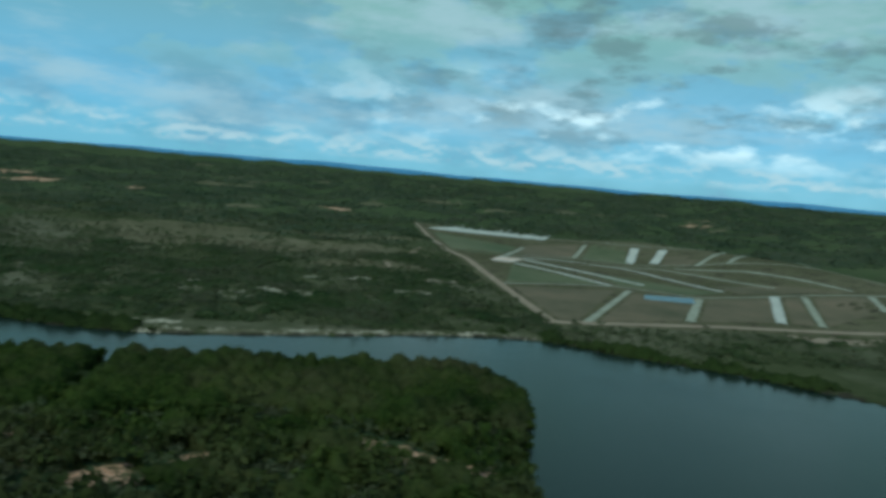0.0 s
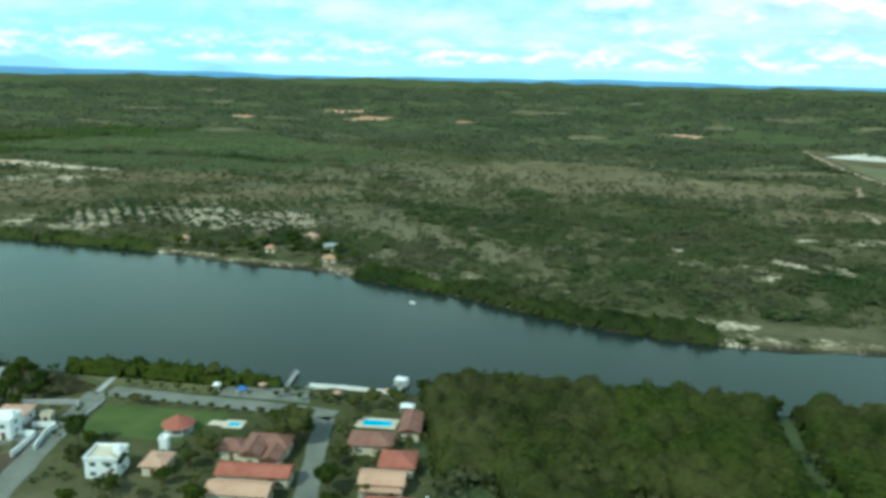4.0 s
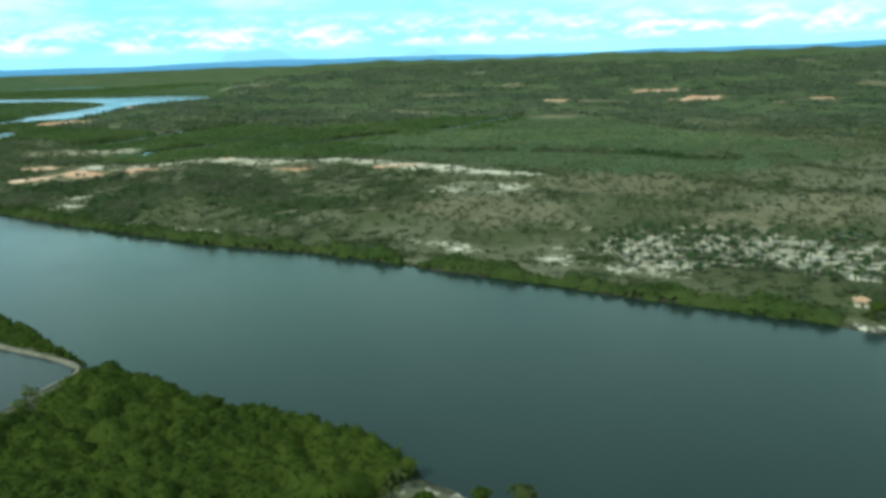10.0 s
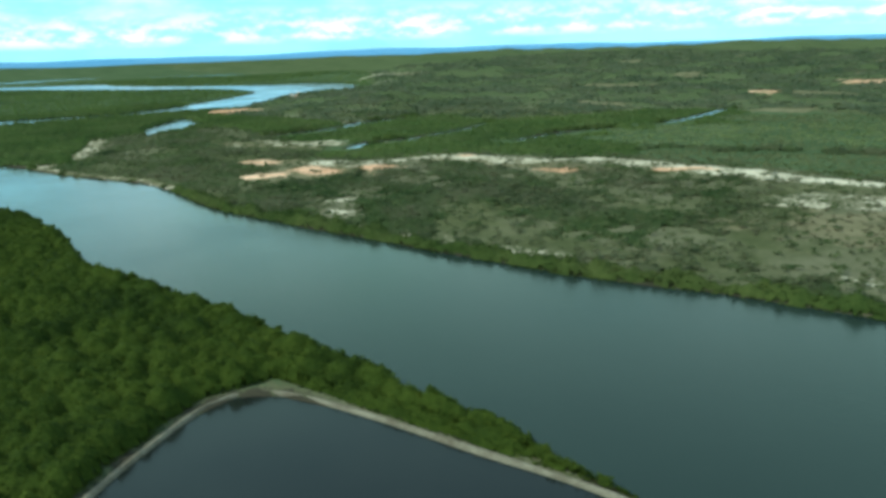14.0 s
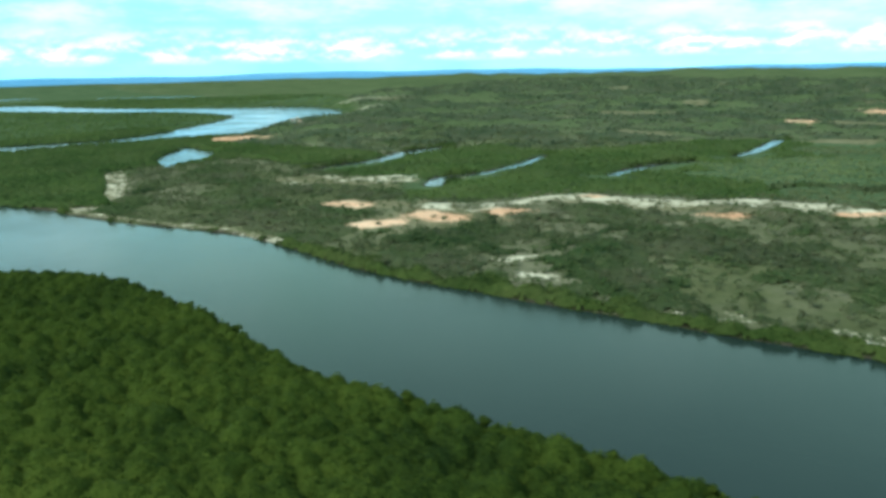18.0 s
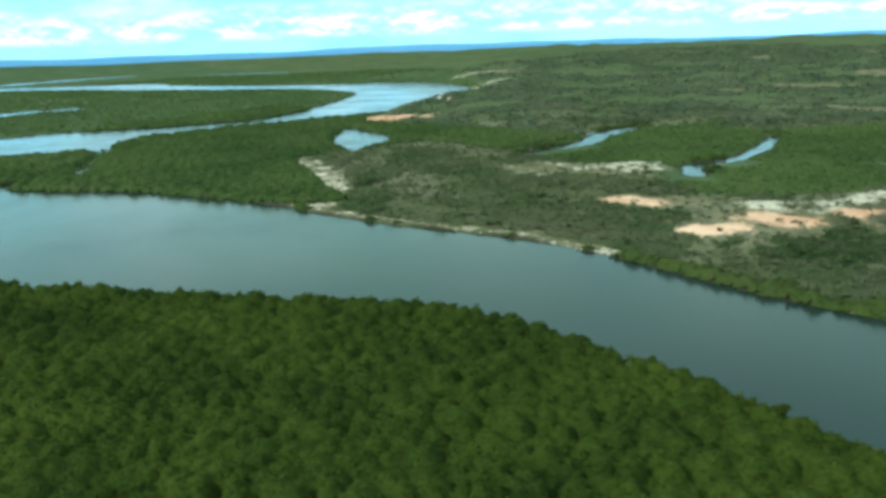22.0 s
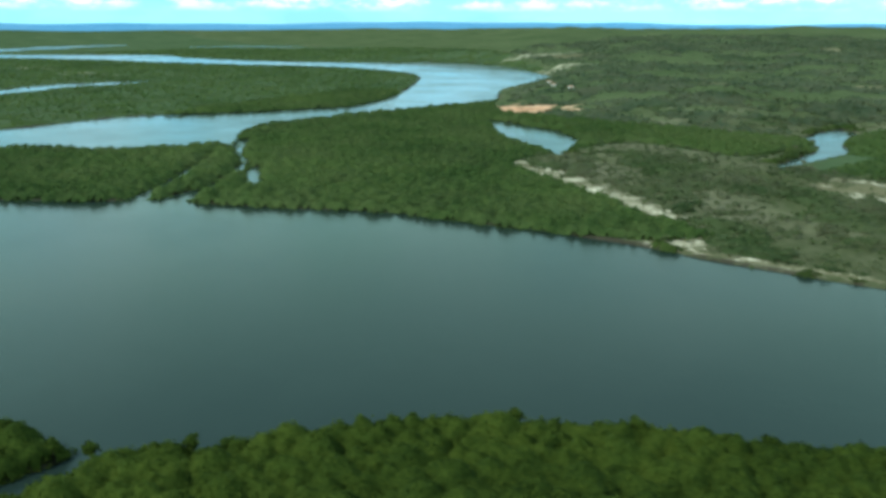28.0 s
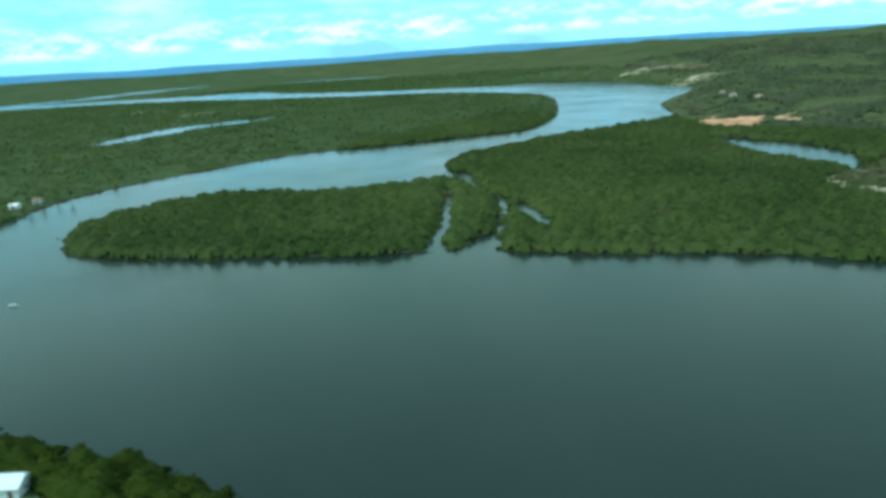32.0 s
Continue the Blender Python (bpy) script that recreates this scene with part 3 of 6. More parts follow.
def sample(field, x, y):
    """Value of a field of the ground sheet at places x, y."""
    f = field.reshape(len(GY), len(GX))
    x, y = np.atleast_1d(np.asarray(x, float)), np.atleast_1d(np.asarray(y, float))
    i = np.clip(np.searchsorted(GX, x) - 1, 0, len(GX) - 2)
    j = np.clip(np.searchsorted(GY, y) - 1, 0, len(GY) - 2)
    u, v = (x - GX[i]) / (GX[i + 1] - GX[i]), (y - GY[j]) / (GY[j + 1] - GY[j])
    return (f[j, i] * (1 - u) + f[j, i + 1] * u) * (1 - v) + (f[j + 1, i] * (1 - u) + f[j + 1, i + 1] * u) * v


def height(x, y):
    return float(sample(Z, x, y)[0])


def patches(spots, x, y):
    """Soft ragged spots: x, y, half length, half width, turn in degrees."""
    v = np.zeros(x.shape)
    wob = 1 + 0.28 * wav(x, y, 24, 11) + 0.2 * wav(x, y, 60, 12)
    for px_, py_, a, b, turn in spots:
        c, s = math.cos(radians(turn)), math.sin(radians(turn))
        u, w = ((x - px_) * c + (y - py_) * s) / a, (-(x - px_) * s + (y - py_) * c) / b
        v = np.maximum(v, step(1.25, 0.75, np.hypot(u, w) * wob))
    return v


SAND_SPOTS = [(-932, 594, 34, 15, 12), (-962, 548, 20, 9, 30), (-640, 383, 13, 4, 0), (-592, 383, 13, 5, 5), (-405, 397, 20, 5, 5), (-725, 424, 8, 4, 20), (-912, 612, 24, 14, 50), (-459, 401, 20, 4, -8), (-497, 522, 34, 12, 5),
              (-150, 352, 18, 6, -25), (-88, 406, 13, 14, 0), (-28, 408, 26, 10, 8), (-74, 324, 10, 5, 0), (20, 470, 30, 7, 10), (-370, 394, 18, 5, 0),
              (-770, 395, 14, 5, 20), (-700, 402, 13, 7, -20), (-1030, 436, 16, 5, -40), (-1165, 545, 14, 6, -35), (-352, 221, 5, 2.6, 10), (-377, 243.5, 6, 2, -20), (-383, 239, 6, 2.4, 20), (-56, 383, 12, 5, 10), (60, 476, 26, 6, 5), (52, 425, 10, 6, 0), (-66, 310, 9, 4, 0), (-1475, 1345, 60, 30, 50), (-1600, 1560, 90, 26, 50), (-2342, 930, 60, 30, 0), (-2135, 880, 50, 24, 0)]
WHITE_GROVE = [(-375, 425, 26, 20, 15), (-335, 440, 38, 26, 10), (-290, 436, 30, 18, 20), (-270, 430, 16, 14, 0)]
ORANGE_SPOTS = [(-817, 456, 17, 9, 35), (-797, 479, 15, 9, 30), (-872, 495, 18, 8, 10), (-657, 549, 15, 6, 10), (-770, 508, 15, 8, 50), (-590, 576, 16, 4, 0), (-735, 566, 10, 5, 0),
                (153, 646, 10, 5, 0), (25, 179, 15, 5, -30), (36, 172, 9, 4, -20), (-66, 175, 4, 3, 0), (-81, 188, 4, 3, 0), (-92, 196, 5, 3.4, 0), (-111, 195, 5, 3, 0), (-30, 177, 4, 2.6, 0), (-48, 163, 6, 3.5, 0), (-1275, 792, 34, 22, 30), (-10, 1100, 12, 36, 20), (-560, 1340, 34, 20, 0), (-480, 1220, 16, 40, -30)]
_r = random.Random(78)
ORANGE_SPOTS += [(_r.uniform(-700, 900), _r.uniform(1050, 2100), _r.uniform(8, 22), _r.uniform(5, 10), _r.uniform(-40, 40)) for _ in range(16)]
FIELD_SPOTS = [(-150, 700, 75, 60, 10), (30, 748, 60, 16, 0), (-140, 640, 50, 60, 10), (-320, 520, 24, 58, -38), (-30, 640, 90, 45, 5), (-420, 560, 60, 30, 10), (-470, 470, 45, 30, 0),
               (-350, 224, 14, 8, 0), (-450, 180, 60, 24, 0), (-935, 585, 52, 24, 30), (-860, 500, 36, 14, 15), (-800, 478, 34, 22, 45), (-700, 558, 60, 10, 5), (20, 540, 40, 20, 0), (-1060, 470, 30, 12, -40)]
FAR_BARE = [(-1540, 1540, 40, 30, 0), (-1150, 1100, 40, 16, 20), (-900, 1250, 50, 20, 10), (180, 1400, 40, 25, 0), (-250, 1500, 30, 30, 30), (-330, 1200, 40, 16, 0), (60, 1180, 16, 36, 0), (-620, 1000, 40, 12, 0)]
_r = random.Random(77)
FAR_BARE += [(_r.uniform(-1150, 900), _r.uniform(980, 2100), _r.uniform(10, 34), _r.uniform(6, 16), _r.uniform(-40, 40)) for _ in range(46)]
WEST_MANGROVE = smooth([(-1028, 416), (-1046, 452), (-1082, 482), (-1118, 508), (-1158, 540), (-1150, 590), (-1120, 660), (-1040, 640), (-1010, 700), (-1010, 740),
                        (-1120, 745), (-1240, 760), (-1310, 800), (-1400, 1000), (-1700, 1600), (-3200, 2300), (-4800, 2300), (-4800, -600), (-1340, -600), (-1340, 250)], 3, True)
VALLEY = smooth([(-985, 610), (-900, 600), (-840, 520), (-780, 560), (-700, 600), (-600, 612), (-470, 600), (-350, 640), (-300, 760), (-420, 860), (-640, 1020), (-760, 940), (-860, 830), (-960, 830), (-1010, 720)], 3, True)
PALE_MARSH = smooth([(-712, 735), (-676, 830), (-575, 872), (-400, 890), (-330, 800), (-419, 755), (-480, 742), (-558, 716), (-636, 680)], 3, True)
NEAR_MANGROVES = {
    "east": np.array([(-163, 256), (-141.5, 187), (-122, 184), (-117, 132), (60, 120), (80, 270), (-40, 270)], float),
    "strip": np.array([(-256, 240), (-250, 235.5), (-206, 238.4), (-194, 241), (-195, 250), (-250, 250)], float),
    "middle": np.array([(-382, 246), (-387, 229), (-404, 214), (-432, 200), (-470, 190), (-477, 210), (-483, 250), (-470, 256), (-400, 256)], float),
    "pondside": np.array([(-497, 256), (-528, 256), (-566, 255), (-588, 252.5), (-594.6, 236), (-588.2, 212), (-580, 192), (-560, 168), (-560, 100), (-1290, 100), (-1290, 190), (-1060, 260), (-860, 330), (-480, 272)], float)}
SANDY = np.maximum(patches(SAND_SPOTS, X, Y) * 0.42, patches(WHITE_GROVE, X, Y) * 0.66)
SANDY = np.maximum(SANDY, (0.8 + 0.4 * wav(X, Y, 38, 61)) * step(15, 5, seg_dist(X, Y, RIDGE)))
BEACH = np.zeros(X.shape)
for _line, _w in (([(-1165, 545), (-1113, 507), (-1079, 483), (-1044, 450), (-1024, 424)], 13), ([(-1020, 412), (-960, 409), (-890, 414), (-840, 405)], 2.6),
                  ([(-312, 364), (-262, 357), (-228, 356), (-212, 350)], 2.2), ([(-78, 308), (-66, 308), (-38, 312), (8, 321), (60, 331), (98, 331)], 3)):
    _near = step(_w * 1.6, _w * 0.5, seg_dist(X, Y, np.array(_line, float)))
    SANDY = np.maximum(SANDY, (0.07 if _line[0][0] == -312 else 0.4 if _line[0][0] < -1100 else 0.12 if _line[0][0] < -1000 else 0.26) * _near)
    BEACH = np.maximum(BEACH, 0.9 * _near)
ORANGE = patches(ORANGE_SPOTS, X, Y)
DRY = np.maximum(np.maximum(BEACH, patches(FIELD_SPOTS, X, Y)), np.maximum(step(8, -6, area_dist(X, Y, LOTS)), patches(FAR_BARE, X, Y)))
WEST, VALE = area_dist(X, Y, WEST_MANGROVE), area_dist(X, Y, VALLEY)
LUSH = np.maximum(step(6, -6, WEST), step(10, -10, VALE))
for _p in NEAR_MANGROVES.values():
    LUSH = np.maximum(LUSH, step(4, -4, area_dist(X, Y, _p)))
WOOD = step(780, 1050, np.hypot(X + 550, Y - 100)) * (1 - LUSH) * (1 - DRY) * 0.95
MUD_SHADE = np.maximum(step(3.5, 1.0, WD), 0.22 * step(8, -6, area_dist(X, Y, LOTS)))
SPARSE = np.maximum(np.maximum(SANDY, ORANGE), 0.85 * DRY)


def cover_attr(me, name, *channels):
    a = me.attributes.new(name, "FLOAT_COLOR", "POINT")
    data = np.ones((len(channels[0]), 4), np.float32)
    for i, c in enumerate(channels):
        data[:, i] = c
    a.data.foreach_set("color", data.ravel())


def grid_mesh(name, verts, nx, ny):
    i, j = np.meshgrid(np.arange(nx - 1), np.arange(ny - 1))
    a = (j * nx + i).ravel()
    return quads_mesh(name, verts, np.stack([a, a + 1, a + nx + 1, a + nx], 1))


def quads_mesh(name, verts, quads):
    me = bpy.data.meshes.new(name)
    me.vertices.add(len(verts))
    me.vertices.foreach_set("co", np.asarray(verts, np.float32).ravel())
    me.loops.add(quads.size)
    me.loops.foreach_set("vertex_index", quads.astype(np.int32).ravel())
    me.polygons.add(len(quads))
    me.polygons.foreach_set("loop_start", np.arange(0, quads.size, 4, dtype=np.int32))
    me.update(calc_edges=True)
    return me


ground_me = grid_mesh("ground", np.stack([X, Y, Z], 1), len(GX), len(GY))
cover_attr(ground_me, "cover", SANDY, ORANGE, DRY)
cover_attr(ground_me, "growth", LUSH, WOOD, MUD_SHADE)
ground_me.polygons.foreach_set("use_smooth", np.ones(len(ground_me.polygons), bool))
ground_me.materials.append(M_GROUND)
ground = tagged(new("ground", ground_me), "sandy scrub and mangrove lowland rising to wooded hills", "ground", kind="structure")


def part(name, bm, mat, parent=None, label=""):
    me = bpy.data.meshes.new(name)
    bm.to_mesh(me)
    bm.free()
    me.materials.append(mat)
    ob = new(name, me)
    if parent is not None:
        ob.parent = parent
    return tagged(ob, label)


def root(name, m, label, category, group="", kind=""):
    e = new(name)
    e.matrix_world = m
    return tagged(e, label, category, group, kind)


def sheet(x0, y0, x1, y1, z, nx=1, ny=1):
    bm = bmesh.new()
    vs = [[bm.verts.new((x0 + (x1 - x0) * i / nx, y0 + (y1 - y0) * j / ny, z)) for i in range(nx + 1)] for j in range(ny + 1)]
    for j in range(ny):
        for i in range(nx):
            bm.faces.new((vs[j][i], vs[j][i + 1], vs[j + 1][i + 1], vs[j + 1][i]))
    return bm


tagged(part("water", sheet(-4900, -3000, 4000, 4600, 0.0, 8, 8), M_WATER), "calm dark green-grey tidal river water", "river", kind="structure")



def fill_sheet(outline, z):
    bm = bmesh.new()
    bm.faces.new([bm.verts.new((q[0], q[1], z)) for q in outline])
    return bm


tagged(part("water", fill_sheet(smooth(POND, closed=True), 0.03), M_POND), "still dark brown water of a fish pond", "pond", kind="structure")


# far rim of hills that closes the land, coloured as blue haze
def far_rim():
    bm = bmesh.new()
    n, rad, cx, cy = 240, 4280.0, -560.0, 60.0
    rows = []
    for k in range(n):
        a = 2 * math.pi * k / n
        top = 76 + 5 * math.sin(a * 9 + 1) + 3 * math.sin(a * 23) + 2 * math.sin(a * 51 + 2)
        c, s = math.cos(a), math.sin(a)
        rows.append([bm.verts.new((cx + (rad + off) * c, cy + (rad + off) * s, zz)) for off, zz in ((-160, -5), (0, top * 0.75), (60, top), (200, 0))])
    for k in range(n):
        p, q = rows[k], rows[(k + 1) % n]
        for i in range(3):
            bm.faces.new((p[i], q[i], q[i + 1], p[i + 1]))
    return bm


tagged(part("backdrop", far_rim(), M_DISTANT), "low hills along the far horizon, coloured with blue haze", "hills", kind="structure")


# ---------------------------------------------------------------- plants
def crown_quads(seed, n, rx, ry, rz, zc, leaf, lumps=5, trunk=0.0, hull=(7, 4)):
    """Clumps of leaves over a lumpy crown, as loose quads; and a thin stem."""
    r = np.random.RandomState(seed)
    cen = np.vstack([[0, 0, 0.1 * rz], np.stack([r.uniform(-0.7, 0.7, lumps) * rx, r.uniform(-0.7, 0.7, lumps) * ry, r.uniform(-0.25, 0.5, lumps) * rz], 1)])
    rad = np.concatenate([[0.66], r.uniform(0.28, 0.5, lumps)])
    which = r.randint(0, lumps + 1, n)
    d = r.normal(size=(n, 3))
    d[:, 2] = np.where(d[:, 2] < -0.35, -d[:, 2], d[:, 2])
    d /= np.linalg.norm(d, axis=1)[:, None]
    p = cen[which] + d * rad[which][:, None] * np.array([rx, ry, rz]) * r.uniform(0.82, 1.05, n)[:, None]
    nrm = d + r.normal(scale=0.6, size=(n, 3)) + [0, 0, 0.3]
    nrm /= np.linalg.norm(nrm, axis=1)[:, None]
    ref = np.where(np.abs(nrm[:, 2:3]) > 0.9, [[1.0, 0, 0]], [[0, 0, 1.0]])
    u = np.cross(nrm, ref)
    u /= np.linalg.norm(u, axis=1)[:, None]
    v = np.cross(nrm, u)
    a = r.rand(n)[:, None] * 6.28
    u, v = u * np.cos(a) + v * np.sin(a), v * np.cos(a) - u * np.sin(a)
    s = leaf * r.uniform(0.65, 1.3, n)[:, None]
    quad = np.stack([p - u * s * 1.1, p + v * s * 0.7 - nrm * s * 0.12, p + u * s * 1.1 - nrm * s * 0.25, p - v * s * 0.7], 1)
    quad[:, :, 2] += zc
    quad[:, :, 2] = np.maximum(quad[:, :, 2], 0.05)
    verts, faces = quad.reshape(-1, 3), np.arange(4 * n).reshape(-1, 4)
    if hull:
        # the leafy mass within: a lumpy shell through the same lobes
        nu, nv = hull
        th, ph = np.meshgrid(np.arange(nu) * 6.2832 / nu, np.linspace(-0.5, 1.45, nv + 1))
        e = np.stack([np.cos(th) * np.cos(ph), np.sin(th) * np.cos(ph), np.sin(ph)], 2).reshape(-1, 3)
        c = cen / [rx, ry, rz]
        along = e @ c.T
        reach = along + np.sqrt(np.maximum(rad[None] ** 2 - (np.sum(c * c, 1)[None] - along ** 2), 0.0))
        reach = np.where(np.sum(c * c, 1)[None] - along ** 2 < rad[None] ** 2, reach, 0.3).max(1)
        h = e * (reach * r.uniform(0.78, 0.98, len(e)))[:, None] * [rx, ry, rz] + [0, 0, zc]
        h[:, 2] = np.maximum(h[:, 2], 0.05)
        k, j = np.meshgrid(np.arange(nu), np.arange(nv))
        a = (j * nu + k).ravel()
        b = (j * nu + (k + 1) % nu).ravel()
        faces = np.vstack([faces, np.stack([a, b, b + nu, a + nu], 1) + len(verts)])
        verts = np.vstack([verts, h])
    if trunk:
        ring = np.array([(math.cos(k * 2.094), math.sin(k * 2.094)) for k in range(3)])
        t = np.vstack([np.c_[ring * trunk, np.full(3, -0.4)], np.c_[ring * trunk * 0.5, np.full(3, zc)]])
        b = len(verts)
        verts = np.vstack([verts, t])
        faces = np.vstack([faces, [[b + k, b + (k + 1) % 3, b + 3 + (k + 1) % 3, b + 3 + k] for k in range(3)]])
    return verts, faces


def scatter(name, protos, x, y, scale, mat, label, category, sink=0.0):
    """One stand of many plants, each turned and sized by chance, as one mesh of loose clumps."""
    r = np.random.RandomState(len(x) + 7)
    kind = r.randint(0, len(protos), len(x))
    vs, fs, base = [], [], 0
    zz = sample(Z, x, y) - sink
    for k, (pv, pf) in enumerate(protos):
        sel = np.where(kind == k)[0]
        if not len(sel):
            continue
        a = r.rand(len(sel)) * 6.283
        c, s, sc = np.cos(a)[:, None], np.sin(a)[:, None], scale[sel][:, None]
        tall = r.uniform(0.85, 1.2, len(sel))[:, None]
        px_, py_, pz = pv[:, 0][None], pv[:, 1][None], pv[:, 2][None]
        v = np.stack([(px_ * c - py_ * s) * sc + x[sel][:, None], (px_ * s + py_ * c) * sc + y[sel][:, None], pz * sc * tall + zz[sel][:, None]], 2)
        vs.append(v.reshape(-1, 3))
        fs.append((pf[None] + (np.arange(len(sel)) * len(pv))[:, None, None]).reshape(-1, 4) + base)
        base += len(sel) * len(pv)
    me = quads_mesh(name, np.vstack(vs), np.vstack(fs))
    me.materials.append(mat)
    return tagged(new(name, me), label, category, kind="stuff")


def jitter(x0, x1, y0, y1, s, seed):
    r = np.random.RandomState(seed)
    x, y = np.meshgrid(np.arange(x0, x1, s), np.arange(y0, y1, s))
    return x.ravel() + r.uniform(-0.45, 0.45, x.size) * s, y.ravel() + r.uniform(-0.45, 0.45, x.size) * s, r.rand(x.size)


P_TREE = [crown_quads(40 + s, 34, 2.4, 2.4, 1.4, 2.0, 0.5, 7, 0.14, hull=None) for s in range(6)]
P_BUSH = [crown_quads(60 + s, 14, 1.7, 1.7, 0.8, 0.6, 0.5, 5, hull=None) for s in range(6)]

def canopy(name, member, bounds, crown, tall, cell, density, leaf, mat, label, seed=1, category="mangrove", relief=5.6):
    """A closed stand: domed crowns side by side as one leafy mass, with loose leaf clumps all over it."""
    r = np.random.RandomState(seed)
    x0, x1, y0, y1 = bounds
    nx, ny = int((x1 - x0) / crown) + 3, int((y1 - y0) / crown) + 3
    ci, cj = np.meshgrid(np.arange(nx), np.arange(ny))
    cx = x0 + (ci - 1 + r.uniform(0.1, 0.9, ci.shape)) * crown
    cy = y0 + (cj - 1 + r.uniform(0.1, 0.9, ci.shape)) * crown
    ch = tall * (r.uniform(0.8, 1.12, ci.shape) + 0.12 * wav(cx, cy, crown * 9, 22))
    ch = np.where(r.rand(*ci.shape) < 0.18, ch * 0.5, ch)
    big = crown * 1.9
    mx_, my_ = int((x1 - x0) / big) + 3, int((y1 - y0) / big) + 3
    bi, bj = np.meshgrid(np.arange(mx_), np.arange(my_))
    bx = x0 + (bi - 1 + r.uniform(0.1, 0.9, bi.shape)) * big
    by = y0 + (bj - 1 + r.uniform(0.1, 0.9, bi.shape)) * big
    bh = np.where(r.rand(*bi.shape) < 0.34 + 0.3 * wav(bx, by, 60, 23), tall * r.uniform(1.0, 1.3, bi.shape), -9.0)

    def dome(x, y):
        i, j = ((x - x0) / crown).astype(int) + 1, ((y - y0) / crown).astype(int) + 1
        best = np.full(x.shape, tall * 0.3)
        for dj in (-1, 0, 1):
            for di in (-1, 0, 1):
                a, b_ = np.clip(j + dj, 0, ny - 1), np.clip(i + di, 0, nx - 1)
                best = np.maximum(best, ch[a, b_] - relief / crown ** 2 * ((x - cx[a, b_]) ** 2 + (y - cy[a, b_]) ** 2) * (crown / 4) )
        i, j = ((x - x0) / big).astype(int) + 1, ((y - y0) / big).astype(int) + 1
        for dj in (-1, 0, 1):
            for di in (-1, 0, 1):
                a, b_ = np.clip(j + dj, 0, my_ - 1), np.clip(i + di, 0, mx_ - 1)
                best = np.maximum(best, bh[a, b_] - relief / crown ** 2 * 0.42 * ((x - bx[a, b_]) ** 2 + (y - by[a, b_]) ** 2) * (crown / 4))
        return best

    gx, gy = np.arange(x0, x1, cell), np.arange(y0, y1, cell)
    X_, Y_ = np.meshgrid(gx, gy)
    X_, Y_ = X_ + r.uniform(-0.3, 0.3, X_.shape) * cell, Y_ + r.uniform(-0.3, 0.3, X_.shape) * cell
    ins = member(X_.ravel(), Y_.ravel()).reshape(X_.shape)
    zg = sample(Z, X_.ravel(), Y_.ravel()).reshape(X_.shape)
    zt = np.maximum(zg, 0) + dome(X_, Y_) - leaf * 0.7 + r.normal(scale=leaf * 0.3, size=X_.shape)
    shoulder, core = np.where(ins, 1.0, 0.1), ins.copy()
    for part_ in (0.12, 0.66, 0.88, 0.96):
        inner = core.copy()
        inner[1:] &= core[:-1]
        inner[:-1] &= core[1:]
        inner[:, 1:] &= core[:, :-1]
        inner[:, :-1] &= core[:, 1:]
        shoulder[core & ~inner] = part_
        core = inner
    zt = np.maximum(zg, 0) + (zt - np.maximum(zg, 0)) * shoulder
    full = ins[:-1, :-1] & ins[1:, :-1] & ins[:-1, 1:] & ins[1:, 1:]
    used = np.zeros(ins.shape, bool)
    for a, b_ in ((0, 0), (0, 1), (1, 0), (1, 1)):
        used[a:a + full.shape[0], b_:b_ + full.shape[1]] |= full
    index = np.cumsum(used.ravel()).reshape(used.shape) - 1
    faces = np.stack([index[:-1, :-1][full], index[:-1, 1:][full], index[1:, 1:][full], index[1:, :-1][full]], 1)
    verts = np.stack([X_[used], Y_[used], zt[used]], 1)
    n = int((x1 - x0) * (y1 - y0) * density)
    lx, ly = r.uniform(x0, x1, n), r.uniform(y0, y1, n)
    k = member(lx, ly)
    lx, ly = lx[k], ly[k]
    # more leaves on the stand's outer walls
    ej, ei = np.where(ins & (shoulder < 0.8))
    pick = r.randint(0, max(len(ei), 1), int(len(ei) * cell * cell * density * (2.5 if leaf < 0.5 else 0.5))) if len(ei) else np.zeros(0, int)
    wx, wy = X_[ej[pick], ei[pick]] + r.uniform(-0.8, 0.8, len(pick)) * cell, Y_[ej[pick], ei[pick]] + r.uniform(-0.8, 0.8, len(pick)) * cell
    k = member(wx, wy)
    lx, ly = np.r_[lx, wx[k]], np.r_[ly, wy[k]]
    n = len(lx)
    top = dome(lx, ly)
    gxd, gyd = (dome(lx + 0.3, ly) - top) / 0.3, (dome(lx, ly + 0.3) - top) / 0.3
    at = shoulder[np.clip(np.rint((ly - y0) / cell).astype(int), 0, len(gy) - 1), np.clip(np.rint((lx - x0) / cell).astype(int), 0, len(gx) - 1)]
    low = np.where(at > 0.95, 1.0, at * r.uniform(0.4, 1.0, n) + 0.03)
    p = np.stack([lx, ly, np.maximum(sample(Z, lx, ly), 0) + top * low + r.uniform(-0.8, 0.5, n) * leaf], 1)
    nrm = np.stack([-gxd, -gyd, np.ones(n)], 1)
    nrm = nrm / np.linalg.norm(nrm, axis=1)[:, None] + r.normal(scale=0.42, size=(n, 3))
    nrm /= np.linalg.norm(nrm, axis=1)[:, None]
    u = np.cross(nrm, r.normal(size=(n, 3)))
    u /= np.linalg.norm(u, axis=1)[:, None]
    v = np.cross(nrm, u)
    s = leaf * r.uniform(0.6, 1.35, n)[:, None]
    quad = np.stack([p - u * s * 1.1, p + v * s * 0.75 - nrm * s * 0.15, p + u * s * 1.1 - nrm * s * 0.3, p - v * s * 0.75], 1).reshape(-1, 3)
